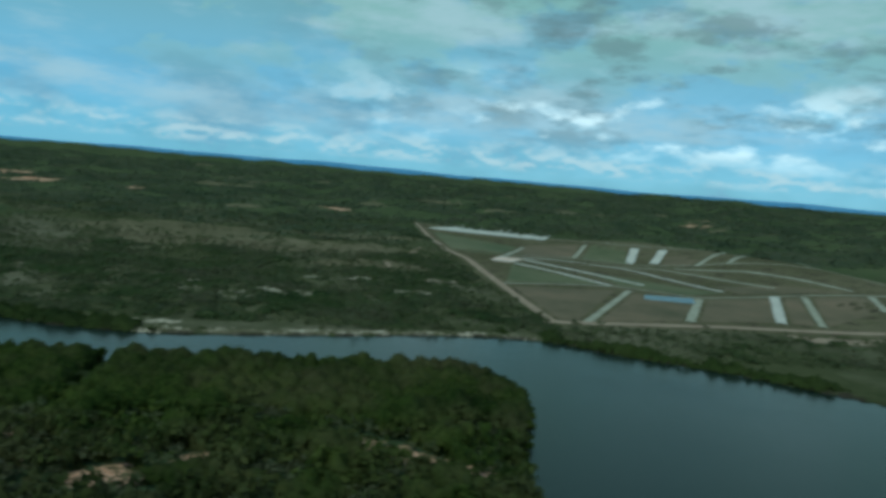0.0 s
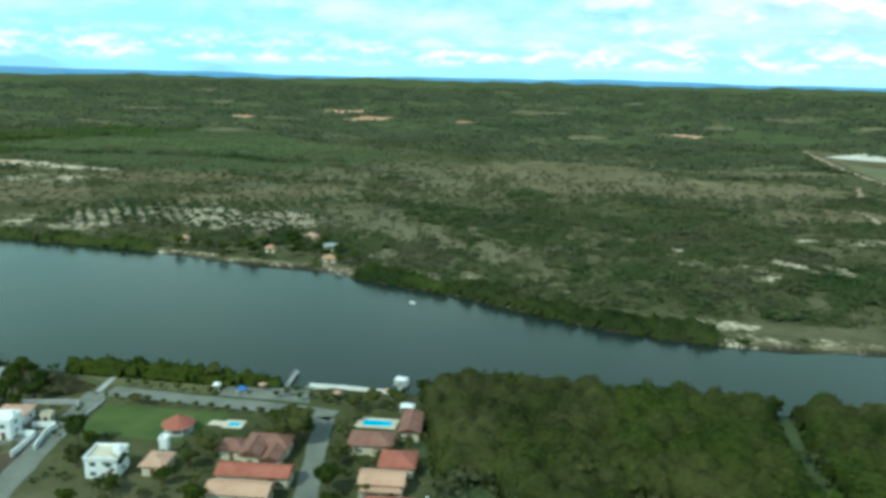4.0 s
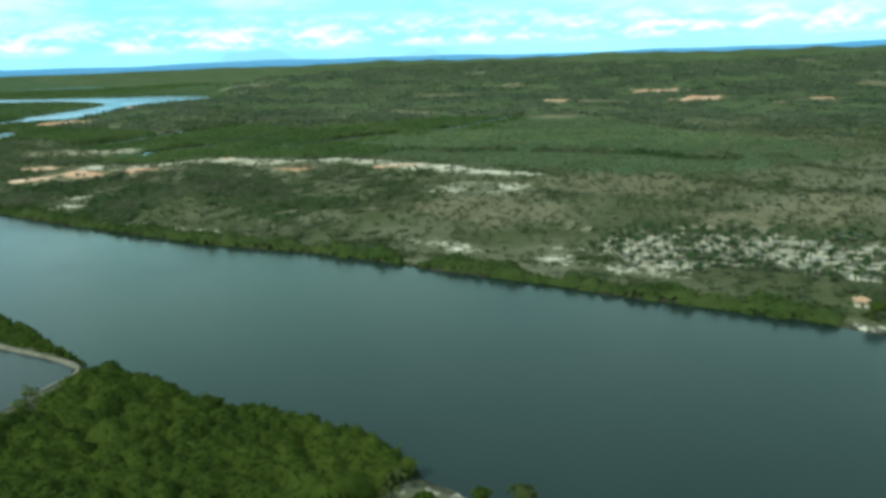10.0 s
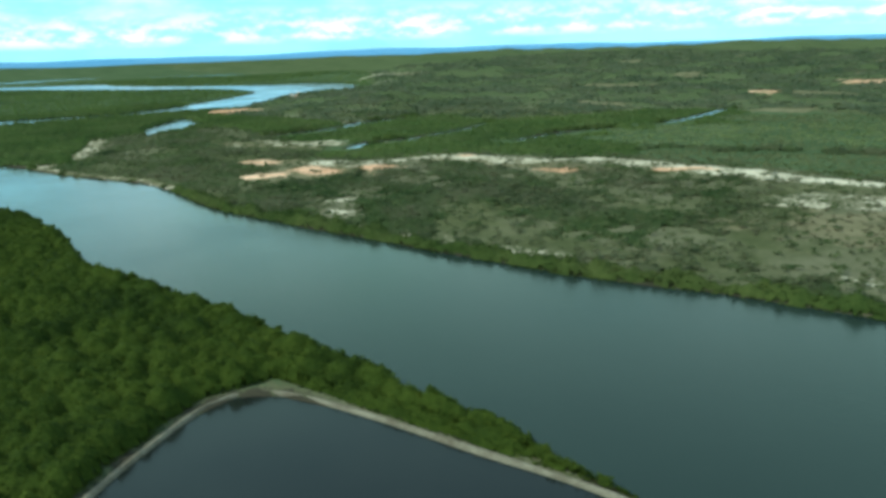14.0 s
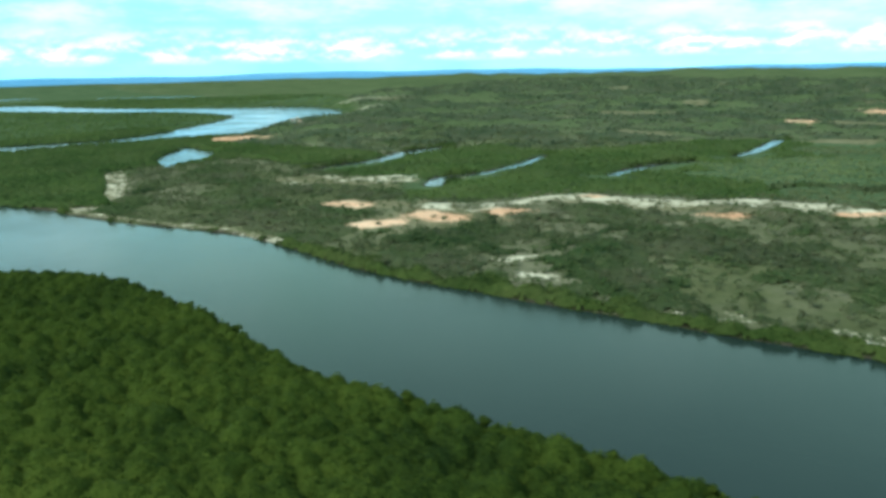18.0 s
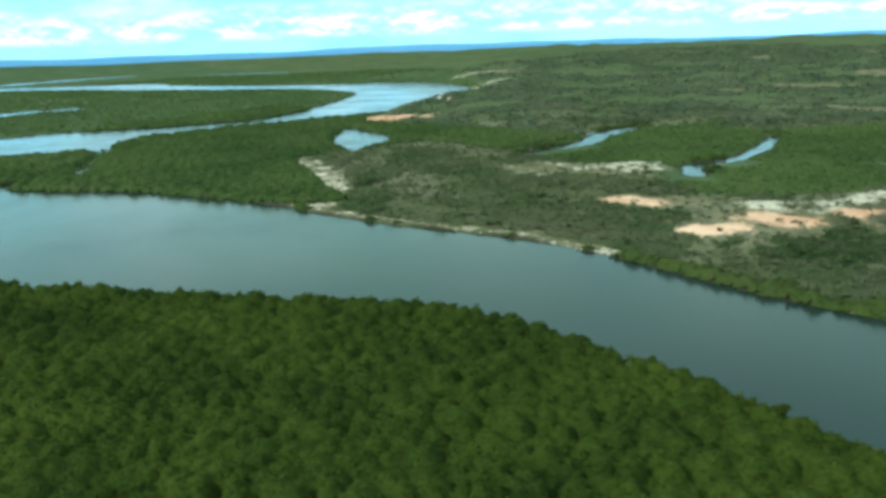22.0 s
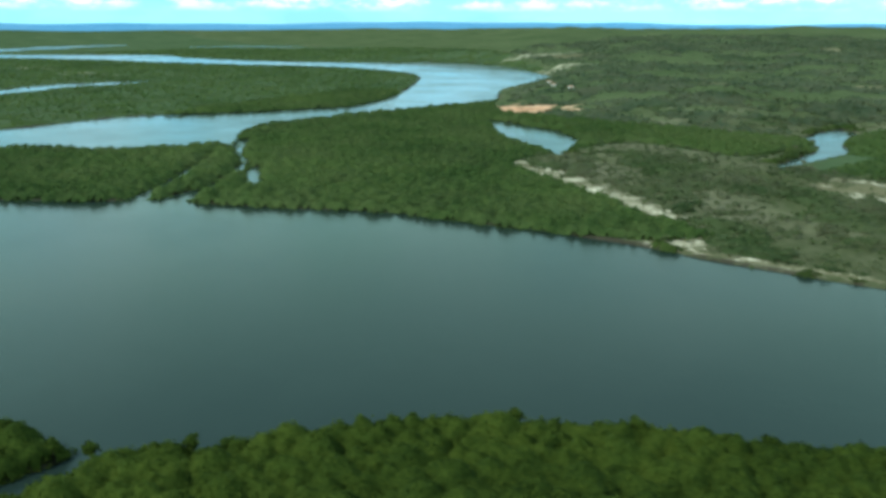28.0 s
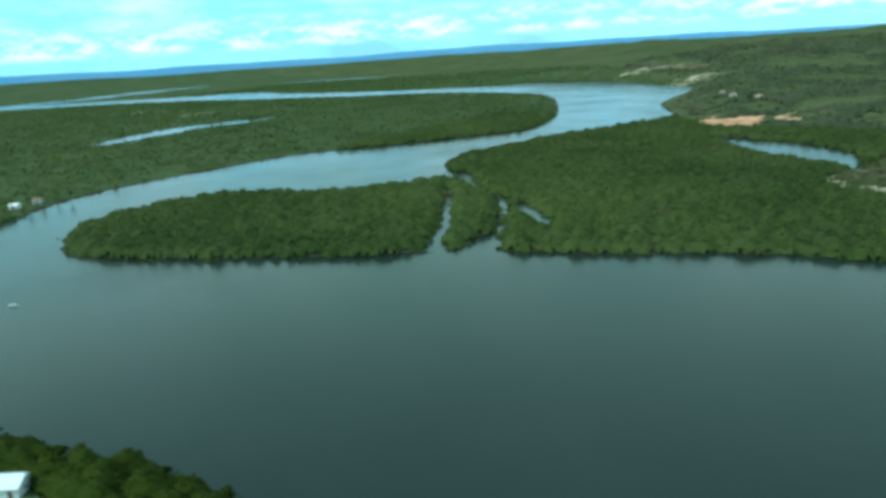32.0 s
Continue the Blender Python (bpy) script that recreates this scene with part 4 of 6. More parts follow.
    me = quads_mesh(name, np.vstack([verts, quad]), np.vstack([faces, np.arange(4 * n).reshape(-1, 4) + len(verts)]))
    me.materials.append(mat)
    return tagged(new(name, me), label, category, kind="stuff")


def near_member(poly, east=False):
    def member(x, y):
        k = inside(x, y, poly) & (sample(WD, x, y) > -1.0 + 0.9 * wav(x, y, 9, 41)) & (y > (132 if east else 166)) & (y < 335)
        if east:
            k &= (step(226, 184, y) * step(-0.35, 0.5, 0.7 * wav(x, y, 24, 21) + 0.5 * wav(x, y, 9, 43)) < 0.36) & (sample(SPARSE, x, y) < 0.4)
            k &= (np.hypot(x + 107, y - 171) > 6.5) & (np.hypot(x + 114, y - 165.5) > 7.5)
            k &= seg_dist(x, y, np.array([(-73, 254), (-74, 238), (-73, 212)], float)) > 1.6
        return k
    return member


for _name, _tall in (("east", 6.8), ("strip", 4.6), ("middle", 5.6), ("pondside", 5.4)):
    poly = NEAR_MANGROVES[_name]
    lo, hi = poly.min(0), poly.max(0)
    canopy("mangrove_forest", near_member(poly, _name == "east"), (lo[0], hi[0], max(lo[1], 130 if _name == 'east' else 160), hi[1]), 2.9 if _name == 'strip' else 3.4, _tall, 1.1, 2.6, 0.36, M_DARKWOOD if _name == "east" else M_MANGROVE, "dense dark green mangrove wood on the river bank" if _name == "east" else "dense bright green mangrove canopy on the river bank", 5, relief=6.0)

# open wood with clearings behind the east mangroves
poly = NEAR_MANGROVES["east"]
x, y, q = jitter(-150, 62, 128, 235, 3.4, 5)
keep = inside(x, y, poly) & (sample(WD, x, y) > 1) & ~near_member(poly, True)(x, y) & (q < 0.72) & (sample(SPARSE, x, y) < 0.5) & (np.hypot(x + 107, y - 171) > 6) & (np.hypot(x + 114, y - 165.5) > 7)
scatter("wood_trees", P_TREE, x[keep], y[keep], 0.8 + 0.8 * q[keep], M_SCRUB, "open olive wood with sandy clearings", "trees")

x, y, q = jitter(-118, 62, 130, 215, 4.6, 55)
keep = inside(x, y, poly) & (sample(WD, x, y) > 2) & (q < 0.5) & (sample(SPARSE, x, y) < 0.5) & (np.hypot(x + 107, y - 171) > 7) & (np.hypot(x + 114, y - 165.5) > 8) & (y < 205 + 12 * wav(x, y, 30, 56))
scatter("wood_trees", P_TREE, x[keep], y[keep], 1.6 + 1.2 * q[keep], M_DARKWOOD, "dark rounded trees standing above an open wood", "trees")

x, y, q = jitter(-535, -490, 160, 204, 3.0, 57)
keep = (sample(WD, x, y) > 0.5) & (q < 0.8) & (seg_dist(x, y, np.array([(-485, 213), (-481, 193)], float)) > 3)
scatter("wood_trees", P_TREE, x[keep], y[keep], 0.9 + 0.7 * q[keep], M_DARKWOOD, "dark bushy trees on the pond's shore", "trees")

# low growth between the dike and the river
def belt(x, y):
    return (sample(WD, x, y) > -0.3) & (y > 252.9 + 2.5 * (x > -494)) & (seg_dist(x, y, np.array([(-566, 251.5), (-500, 252.2), (-491.5, 248.5), (-489, 238)], float)) > 1.1) & (x < -485)


canopy("mangrove_forest", belt, (-640, -482, 250, 284), 2.8, 3.0, 1.1, 2.4, 0.36, M_MANGROVE, "low mangrove belt between a dike and the river", 6)

# mangroves over the water: spit, islands, delta
def spit(x, y):
    k = (sample(WEST, x, y) < 0) & (np.hypot(x + 1100, y - 110) < 900)
    wd = sample(WD, x, y)
    k &= wd > -9
    near = np.where(k & (wd < 9))[0]
    a, b = x[near], y[near]
    k[near] = (np.minimum(area_dist(a, b, _main), area_dist(a, b, _back)) > -1.8 + 1.6 * wav(a, b, 14, 42)) & (creek_dist(a, b) > -2.2 + 2.6 * wav(a, b, 12, 47))
    return k


canopy("mangrove_forest", spit, (-1560, -1000, 260, 900), 4.8, 4.4, 1.8, 0.7, 0.65, M_FLATS, "dense green mangroves on the islands and the spit", 7)
def delta(x, y):
    return (sample(WEST, x, y) < 0) & (sample(WD, x, y) > 3) & ~((x > -1560) & (np.hypot(x + 1100, y - 110) < 880))


canopy("mangrove_forest", delta, (-2900, -1330, 180, 1900), 10.0, 2.6, 9.0, 0.028, 1.9, M_FLATS, "wide mangrove flats of the delta", 16)


TREE_LINE = np.array([(-640, 664), (-564, 682), (-527, 698), (-488, 702), (-412, 690), (-345, 700)], float)


def marsh(x, y):
    return (area_dist(x, y, PALE_MARSH) + 24 * wav(x, y, 80, 71) < 0) & (sample(WD, x, y) > 2)


def tree_line(x, y):
    return seg_dist(x, y, TREE_LINE) < 8 + 6 * wav(x, y, 35, 72)


def creek_side(x, y, ahead, reach):
    """Ground whose nearest creek lies ahead (north) of it, or behind it where ahead is below zero."""
    d = creek_dist(x, y)
    return (creek_dist(x, y + ahead) < d - 0.2 * abs(ahead)) & (d < reach)


def creek_rim(x, y):
    return (sample(WD, x, y) > 0.5) & creek_side(x, y, -6, 11 + 4 * wav(x, y, 40, 73)) & (y > 585) & (x > -1240)


def creek_flats(x, y):
    return (sample(VALE, x, y) < 0) & (sample(WD, x, y) > 1.5) & ~creek_side(x, y, 14, 22) & (x < -640 + 30 * wav(x, y, 90, 74)) & (sample(SPARSE, x, y) < 0.3) & ~marsh(x, y) & (seg_dist(x, y, TREE_LINE) > 8)


canopy("mangrove_forest", creek_flats, (-1020, -290, 500, 1030), 6.5, 3.0, 3.2, 0.28, 0.9, M_FLATS, "smooth green mangrove along the winding creeks", 8)
canopy("creek_mangrove", creek_rim, (-1240, -640, 585, 1030), 5.5, 5.0, 2.6, 0.4, 0.8, M_RIM, "tall dark mangroves lining the winding creeks", 28)
def meadow(x, y):
    return (sample(VALE, x, y) + 14 * wav(x, y, 60, 75) < 0) & (x > -640 + 30 * wav(x, y, 90, 74)) & ~marsh(x, y) & (seg_dist(x, y, TREE_LINE) > 8) & (sample(WD, x, y) > 2) & (sample(SPARSE, x, y) < 0.3)


canopy("meadow", meadow, (-690, -280, 540, 960), 6.0, 1.2, 4.0, 0.16, 0.9, M_MEADOW, "rough olive meadow on the valley floor", 29, "meadow")
canopy("marsh", marsh, (-740, -300, 640, 920), 7.0, 1.3, 4.0, 0.12, 1.0, M_MARSH, "pale yellow-green marsh in the valley", 18, "marsh")
canopy("valley_trees", tree_line, (-660, -330, 645, 720), 6.0, 4.6, 2.6, 0.35, 0.9, M_THICKET, "dark line of trees along the marsh", 19, "trees")

# bushy rim of the north bank
def bank_rim(x, y):
    wd = sample(WD, x, y)
    beach = (((x > -308) & (x < -212)) | ((x > -78) & (x < 100))) & (y > 290)
    rim = np.where(x < -820, 6.5, np.where((x > -216) & (x < -96), 15, 12)) * (1 + 0.45 * wav(x, y, 40, 23))
    rim = np.where((x > -1022) & (x < -845), np.where(wav(x, y, 16, 46) > 0.45, 5.0, -9.0), rim)
    k = (wd > -0.7 + 0.7 * wav(x, y, 11, 44)) & (wd < rim) & (y > 235) & (~beach | (wav(x, y, 17, 45) > 0.75))
    return k & ((x < 60) | (y > 262)) & ((y > 280) | (x > 90)) & (area_dist(x, y, _main) < 60) & (y > 300 - 0.45 * np.maximum(x, 0) - 60 * (x > 90))


canopy("bank_mangrove", bank_rim, (-1030, 240, 235, 450), 4.2, 3.9, 1.7, 1.1, 0.55, M_RIM, "bushy green mangrove rim along the far bank", 9)

# scrub behind the north bank
def thicket(x, y):
    bias = 0.6 * patches(DENSE_SPOTS, x, y) - 1.3 * sample(SPARSE, x, y) - 0.35 * step(560, 700, y) - 0.25 * patches([(-470, 480, 110, 90, 0)], x, y)
    k = wav(x, y, 75, 51) * 0.6 + wav(x, y, 26, 52) * 0.5 + wav(x, y, 11, 53) * 0.3 + bias > 0.12
    return k & (sample(WD, x, y) > 7) & (sample(VALE, x, y) > 0) & (sample(WEST, x, y) > 0) & (y > 300) & (np.maximum(x, 0) * 0.5 + y > 330) & (area_dist(x, y, LOTS) > 3)


DENSE_SPOTS = [(-690, 455, 130, 75, 5), (-880, 450, 90, 40, 0), (-945, 490, 90, 55, 0), (-1000, 560, 70, 40, 0), (-790, 430, 60, 30, 0), (40, 420, 60, 40, 0), (-110, 350, 60, 22, -10), (-170, 480, 50, 40, 0), (-600, 480, 90, 50, 0), (-60, 450, 130, 70, 0), (-30, 370, 120, 40, 5), (-250, 400, 60, 26, 0), (-90, 540, 60, 30, 0), (-1080, 560, 60, 60, 0), (60, 560, 50, 90, 0)]
canopy("thicket", thicket, (-1160, 330, 300, 960), 4.6, 2.9, 3.0, 0.4, 0.75, M_THICKET, "dark green thorny thicket with gaps on sandy ground", 15, "thicket")
x, y, q = jitter(-1160, 330, 300, 960, 5.8, 10)
wd = sample(WD, x, y)
dens = 0.72 + 0.35 * wav(x, y, 70, 24) + 0.25 * wav(x, y, 24, 25)
dens = dens * (1 - 0.6 * sample(SPARSE, x, y)) * (1 - 0.5 * step(560, 720, y))
dens = np.where(area_dist(x, y, LOTS) < 3, 0, dens)
keep = (wd > 8) & (q < dens) & (sample(VALE, x, y) > 0) & (sample(WEST, x, y) > 0) & (y > 300) & (np.maximum(x, 0) * 0.5 + y > 330)
x, y, q = x[keep], y[keep], q[keep]
tall = np.random.RandomState(3).rand(len(x)) < 0.45 + 0.3 * wav(x, y, 90, 26)
scatter("scrub_trees", P_TREE, x[tall], y[tall], 0.7 + 0.5 * np.random.RandomState(4).rand(tall.sum()), M_SCRUB, "low grey-green scrub trees on sandy ground", "trees")
scatter("bushes", P_BUSH, x[~tall], y[~tall], 0.7 + 0.8 * np.random.RandomState(5).rand((~tall).sum()), M_SCRUB, "scattered low bushes on dry ground", "bushes")

x, y, q = jitter(-720, 100, 372, 640, 4.0, 91)
keep = (sample(WD, x, y) > 8) & (sample(DRY, x, y) > 0.15) & (q < 0.42 + 0.3 * wav(x, y, 30, 92)) & (sample(VALE, x, y) > 0)
scatter("bushes", P_BUSH, x[keep], y[keep], 0.5 + 0.8 * q[keep], M_DRYBUSH, "dry brown bushes thick over the sandy heath", "bushes")

# wooded hills
def hill_wood(x, y):
    k = 0.2 + 0.28 * wav(x, y, 260, 27) + 0.42 * wav(x, y, 95, 28) + 0.4 * wav(x, y, 40, 29) > -0.08
    k &= (sample(WD, x, y) > 12) & (sample(SPARSE, x, y) < 0.4) & (sample(WEST, x, y) > 0) & (sample(VALE, x, y) > 0) & (area_dist(x, y, LOTS) > 5)
    return k & (np.degrees(np.arctan2(np.abs(x + 550), y - 100)) < 62) & (np.hypot(x + 550, y - 100) > 780)


canopy("hill_woods", hill_wood, (-1700, 1500, 700, 2300), 11.0, 5.0, 9.5, 0.022, 2.3, M_WOOD_FAR, "dark woods over the low hills", 17, "woods")


# ---------------------------------------------------------------- roads, lawns, dike
def strip(line, width, lift=0.06, dense=3.0, crown=0.0):
    """A band of ground cover laid along a line."""
    p = np.array(line, float)
    seg = np.r_[0, np.cumsum(np.hypot(*np.diff(p, axis=0).T))]
    s = np.linspace(0, seg[-1], max(2, int(seg[-1] / dense) + 1))
    c = np.stack([np.interp(s, seg, p[:, 0]), np.interp(s, seg, p[:, 1])], 1)
    t = np.gradient(c, axis=0)
    t /= np.linalg.norm(t, axis=1)[:, None]
    nrm = np.stack([-t[:, 1], t[:, 0]], 1)
    bm = bmesh.new()
    rows = []
    for k in range(len(c)):
        w = width * (1 + 0.07 * math.sin(k * 1.7) + 0.05 * math.sin(k * 0.6 + 1))
        row = []
        for a in (-0.5, -0.25, 0.0, 0.25, 0.5):
            q = c[k] + nrm[k] * a * w
            row.append(bm.verts.new((q[0], q[1], height(q[0], q[1]) + lift + crown * (1 - abs(a) * 2))))
        rows.append(row)
    for a, b in zip(rows, rows[1:]):
        for i in range(4):
            bm.faces.new((a[i], a[i + 1], b[i + 1], b[i]))
    bmesh.ops.recalc_face_normals(bm, faces=bm.faces)
    if sum(f.normal.z for f in bm.faces) < 0:
        bmesh.ops.reverse_faces(bm, faces=bm.faces)
    return bm


def quad_patch(corners, lift=0.04, n=8):
    """A piece of ground cover between four corners."""
    a, b, c, d = [np.array(q, float) for q in corners]
    bm = bmesh.new()
    vs = []
    for j in range(n + 1):
        for i in range(n + 1):
            u, v = i / n, j / n
            q = (a * (1 - u) + b * u) * (1 - v) + (d * (1 - u) + c * u) * v
            vs.append(bm.verts.new((q[0], q[1], height(q[0], q[1]) + lift)))
    for j in range(n):
        for i in range(n):
            k = j * (n + 1) + i
            bm.faces.new((vs[k], vs[k + 1], vs[k + n + 2], vs[k + n + 1]))
    return bm


for _line, _w, _m, _lab in (
        ([(-236, 228), (-231, 205), (-227, 191), (-219, 165), (-212, 140)], 5.2, M_PAVE, "grey paved village street"),
        ([(-234, 229.5), (-209, 230), (-182, 231), (-176, 230)], 5.0, M_PAVE, "grey paved street behind the shore"),
        ([(-178, 229), (-172, 206), (-164, 176), (-156, 150)], 4.4, M_PAVE, "grey paved street between red-roofed houses"),
        ([(-240, 246), (-236, 227)], 1.6, M_CONC, "narrow concrete path to the water"),
        ([(-345, 203.4), (-330, 204.4), (-297, 204.9), (-280, 204.4), (-267, 202)], 3.6, M_REDROAD, "red earth lane along a white wall"),
        ([(-478, 160), (-480, 193), (-484, 214)], 2.4, M_TANROAD, "tan earth track on the pond bank")):
    tagged(part("road", strip(_line, _w), _m), _lab, "road", kind="structure")

M_EARTH = plain("brown_field_earth", (0.06, 0.045, 0.03), (0.12, 0.09, 0.06), 0.12, 1.0, 0.6, 1.5)
for _c, _lab in ((((-228, 209), (-204, 210), (-199, 225), (-230, 223)), "bright green mown garden lawn"), (((-141, 168), (-122, 171), (-129, 185), (-146, 181)), "green mown playing field beside the woods"),
                 (((-258, 190.5), (-229.5, 198.5), (-222, 172), (-256, 164)), "dark brown ploughed earth field below a villa"), (((-241, 199.6), (-232.4, 203), (-234, 208), (-238.4, 207)), "grey paved court beside a villa"), (((-236, 232.6), (-209, 233.4), (-208.6, 238.6), (-246, 236)), "rough olive grass strip behind the mangroves"), (((-207, 233.5), (-184, 235), (-188, 244), (-208, 239)), "grey-green paved yard at the shore")):
    tagged(part("lawn", quad_patch(_c), M_LAWN if "green m" in _lab else M_EARTH if "earth" in _lab else M_DRYLAWN if "olive" in _lab else M_PAVE), _lab, "lawn" if "green m" in _lab else "yard", kind="structure")

# building plots east of the river bend: a fan of pale sand roads
M_PLOT = plain("brown_plot_earth", (0.115, 0.100, 0.048), (0.25, 0.175, 0.10), 0.02, 1.0, 0.5, 0.5)
M_PLOTGREEN = plain("weedy_plot_earth", (0.095, 0.110, 0.042), (0.20, 0.185, 0.09), 0.02, 1.0, 0.5, 0.5)
M_PALEROAD = plain("pale_olive_track", (0.34, 0.31, 0.21), (0.50, 0.46, 0.33), 0.06, 0.95, 0.3, 0.8)
for _i, _c in enumerate(([(124, 382), (136, 383), (203, 500), (124, 492)], [(148, 382), (204, 396), (254, 478), (214, 492)], [(216, 398), (272, 410), (328, 502), (266, 482)], [(284, 410), (298, 408), (352, 505), (340, 505)],
           [(308, 408), (384, 458), (424, 520), (366, 508)], [(124, 510), (160, 520), (204, 526), (150, 605)], [(216, 528), (258, 498), (298, 520), (212, 580)], [(312, 522), (424, 536), (372, 560), (312, 560)],
           [(112, 700), (150, 664), (192, 755), (112, 850)], [(160, 668), (236, 708), (276, 800), (206, 770)], [(246, 706), (290, 692), (326, 786), (290, 800)], [(326, 690), (350, 680), (440, 780), (372, 775)])):
    tagged(part("plot", quad_patch(_c, 0.05, 4), M_PLOTGREEN if _i in (5, 6, 8, 10) else M_PLOT), "weedy green earth of a building plot" if _i in (5, 6, 8, 10) else "bare brown earth of a building plot", "plot", kind="structure")
for _i, (_line, _w) in enumerate((([(155, 618), (184, 570), (208, 521)], 5), ([(170, 638), (205, 586), (239, 533)], 5.5), ([(171, 649), (212, 660), (259, 628), (282, 572), (303, 528)], 6),
                  ([(240, 636), (302, 654), (332, 603), (362, 552)], 6), ([(324, 659), (380, 630), (405, 587), (427, 544)], 6), ([(119, 502), (164, 515), (210, 521)], 4),
                  ([(215, 503), (172, 432), (139, 377)], 6), ([(260, 484), (209, 396)], 7.5), ([(335, 510), (276, 409)], 9), ([(360, 510), (301, 404)], 6.5), ([(429, 525), (387, 456)], 7),
                  ([(210, 521), (262, 490), (335, 512), (430, 528), (500, 540)], 4), ([(199, 758), (153, 655)], 7), ([(282, 799), (239, 708)], 6), ([(335, 781), (295, 700)], 12), ([(364, 771), (322, 700)], 12),
                  ([(450, 784), (354, 673)], 6), ([(457, 756), (388, 674)], 6), ([(153, 660), (239, 706), (312, 684), (388, 674), (470, 640)], 4.5),
                  ([(255, 861), (327, 801), (394, 787), (452, 792), (485, 712), (477, 636), (488, 580)], 5))):
    tagged(part("road", strip(_line, _w * (0.9 if _i < 5 else 0.75), 0.1, 6.0), M_SANDROAD if _i < 3 or _i in (8, 14, 15) else M_PALEROAD), "pale sand road of an unbuilt plot field", "road", kind="structure")
for _line, _w in (([(98, 922), (105, 684), (116, 635), (117, 493), (118, 376)], 6), ([(112, 371), (180, 380), (228, 386), (335, 392), (430, 398)], 8), ([(78, 683), (60, 620), (39, 570)], 4),
                  ([(39, 570), (41, 486), (72, 475), (98, 480)], 4), ([(255, 365), (300, 362), (340, 370)], 16)):
    tagged(part("road", strip(_line, _w, 0.12, 6.0), M_TANROAD), "tan earth track round the plot field", "road", kind="structure")
tagged(part("sand_fill", quad_patch([(108, 880), (243, 832), (268, 890), (190, 965)], 0.15), M_SANDROAD), "long strip of white sand fill", "sand", kind="structure")
tagged(part("sand_fill", quad_patch([(136, 628), (152, 618), (172, 645), (150, 655)], 0.2), M_HUB), "bright orange-white sand heap at a road fork", "sand", kind="structure")
tagged(part("puddle", quad_patch([(212, 468), (246, 462), (256, 486), (220, 488)], 0.13), M_POND), "shallow grey rain pool on a plot", "puddle", kind="structure")


def dike():
    line = smooth([(-577, 190), (-586, 212), (-592, 235.5), (-586.5, 247), (-566, 251.5), (-528, 252.2), (-500, 252.3), (-491.5, 248.5), (-489.5, 238), (-485, 213), (-481, 193)], 6)
    t = np.gradient(line, axis=0)
    t /= np.linalg.norm(t, axis=1)[:, None]
    nrm = np.stack([-t[:, 1], t[:, 0]], 1)
    bm = bmesh.new()
    rows = []
    for k, (c, n_) in enumerate(zip(line, nrm)):
        w = 1 + 0.12 * math.sin(k * 1.1)
        rows.append([bm.verts.new((c[0] + n_[0] * a * w, c[1] + n_[1] * a * w, zz + 0.08 * math.sin(k * 0.7))) for a, zz in ((-1.2, -0.5), (-0.38, 0.75), (0, 0.82), (0.38, 0.75), (1.2, -0.5))])
    for a, b in zip(rows, rows[1:]):
        for i in range(4):
            bm.faces.new((a[i], a[i + 1], b[i + 1], b[i]))
    bmesh.ops.recalc_face_normals(bm, faces=bm.faces)
    return bm


M_DIKE = plain("dry_dike_earth", (0.11, 0.085, 0.055), (0.26, 0.22, 0.155), 0.15, 0.95, 0.5, 1.2)
tagged(part("dike", dike(), M_DIKE), "low earth dike with a pale path round a fish pond", "dike", kind="structure")


# ---------------------------------------------------------------- buildings
def add_box(bm, x0, y0, z0, x1, y1, z1):
    r = bmesh.ops.create_cube(bm, size=1.0)
    for v in r["verts"]:
        v.co = ((x0 + x1) / 2 + v.co.x * (x1 - x0), (y0 + y1) / 2 + v.co.y * (y1 - y0), (z0 + z1) / 2 + v.co.z * (z1 - z0))
    return bm


def box(*a):
    return add_box(bmesh.new(), *a)


def roof_mesh(w, d, kind, rise, eave=0.5, thick=0.16):
    """Hip, gable or pyramid roof with eaves and thickness; its eave line lies at z = 0."""
    bm = bmesh.new()
    hw, hd = w / 2 + eave, d / 2 + eave
    long_x = w >= d
    run = (hw - hd if long_x else hd - hw) if kind == "hip" else (hw if long_x else hd)
    run = max(run, 0.15)
    a, b = ((-run, 0), (run, 0)) if long_x else ((0, -run), (0, run))
    for zo in (0.0, -thick):
        c = [bm.verts.new((sx * hw, sy * hd, zo)) for sx, sy in ((-1, -1), (1, -1), (1, 1), (-1, 1))]
        p, q = bm.verts.new((*a, rise + zo)), bm.verts.new((*b, rise + zo))
        if long_x:
            fs = [(c[0], c[1], q, p), (c[2], c[3], p, q), (c[3], c[0], p), (c[1], c[2], q)]
        else:
            fs = [(c[1], c[2], q, p), (c[3], c[0], p, q), (c[0], c[1], p), (c[2], c[3], q)]
        for f in fs:
            bm.faces.new(f if zo == 0 else f[::-1])
        if zo == 0:
            top = c
        else:
            for i in range(4):
                bm.faces.new((c[i], c[(i + 1) % 4], top[(i + 1) % 4], top[i]))
    return bm


def cached(store, key, make):
    if key not in store:
        bm = make()
        me = bpy.data.meshes.new(key[0])
        bm.to_mesh(me)
        bm.free()
        me.materials.append(key[-1])
        store[key] = me
    return store[key]


MESHES = {}


def frame_ring(w, h, t=0.09, depth=0.1):
    bm = bmesh.new()
    for a in ((-w / 2, -depth / 2, 0, -w / 2 + t, depth / 2, h), (w / 2 - t, -depth / 2, 0, w / 2, depth / 2, h), (-w / 2 + t, -depth / 2, 0, w / 2 - t, depth / 2, t), (-w / 2 + t, -depth / 2, h - t, w / 2 - t, depth / 2, h), (-0.03, -depth / 2, t, 0.03, depth / 2, h - t)):
        add_box(bm, *a)
    return bm


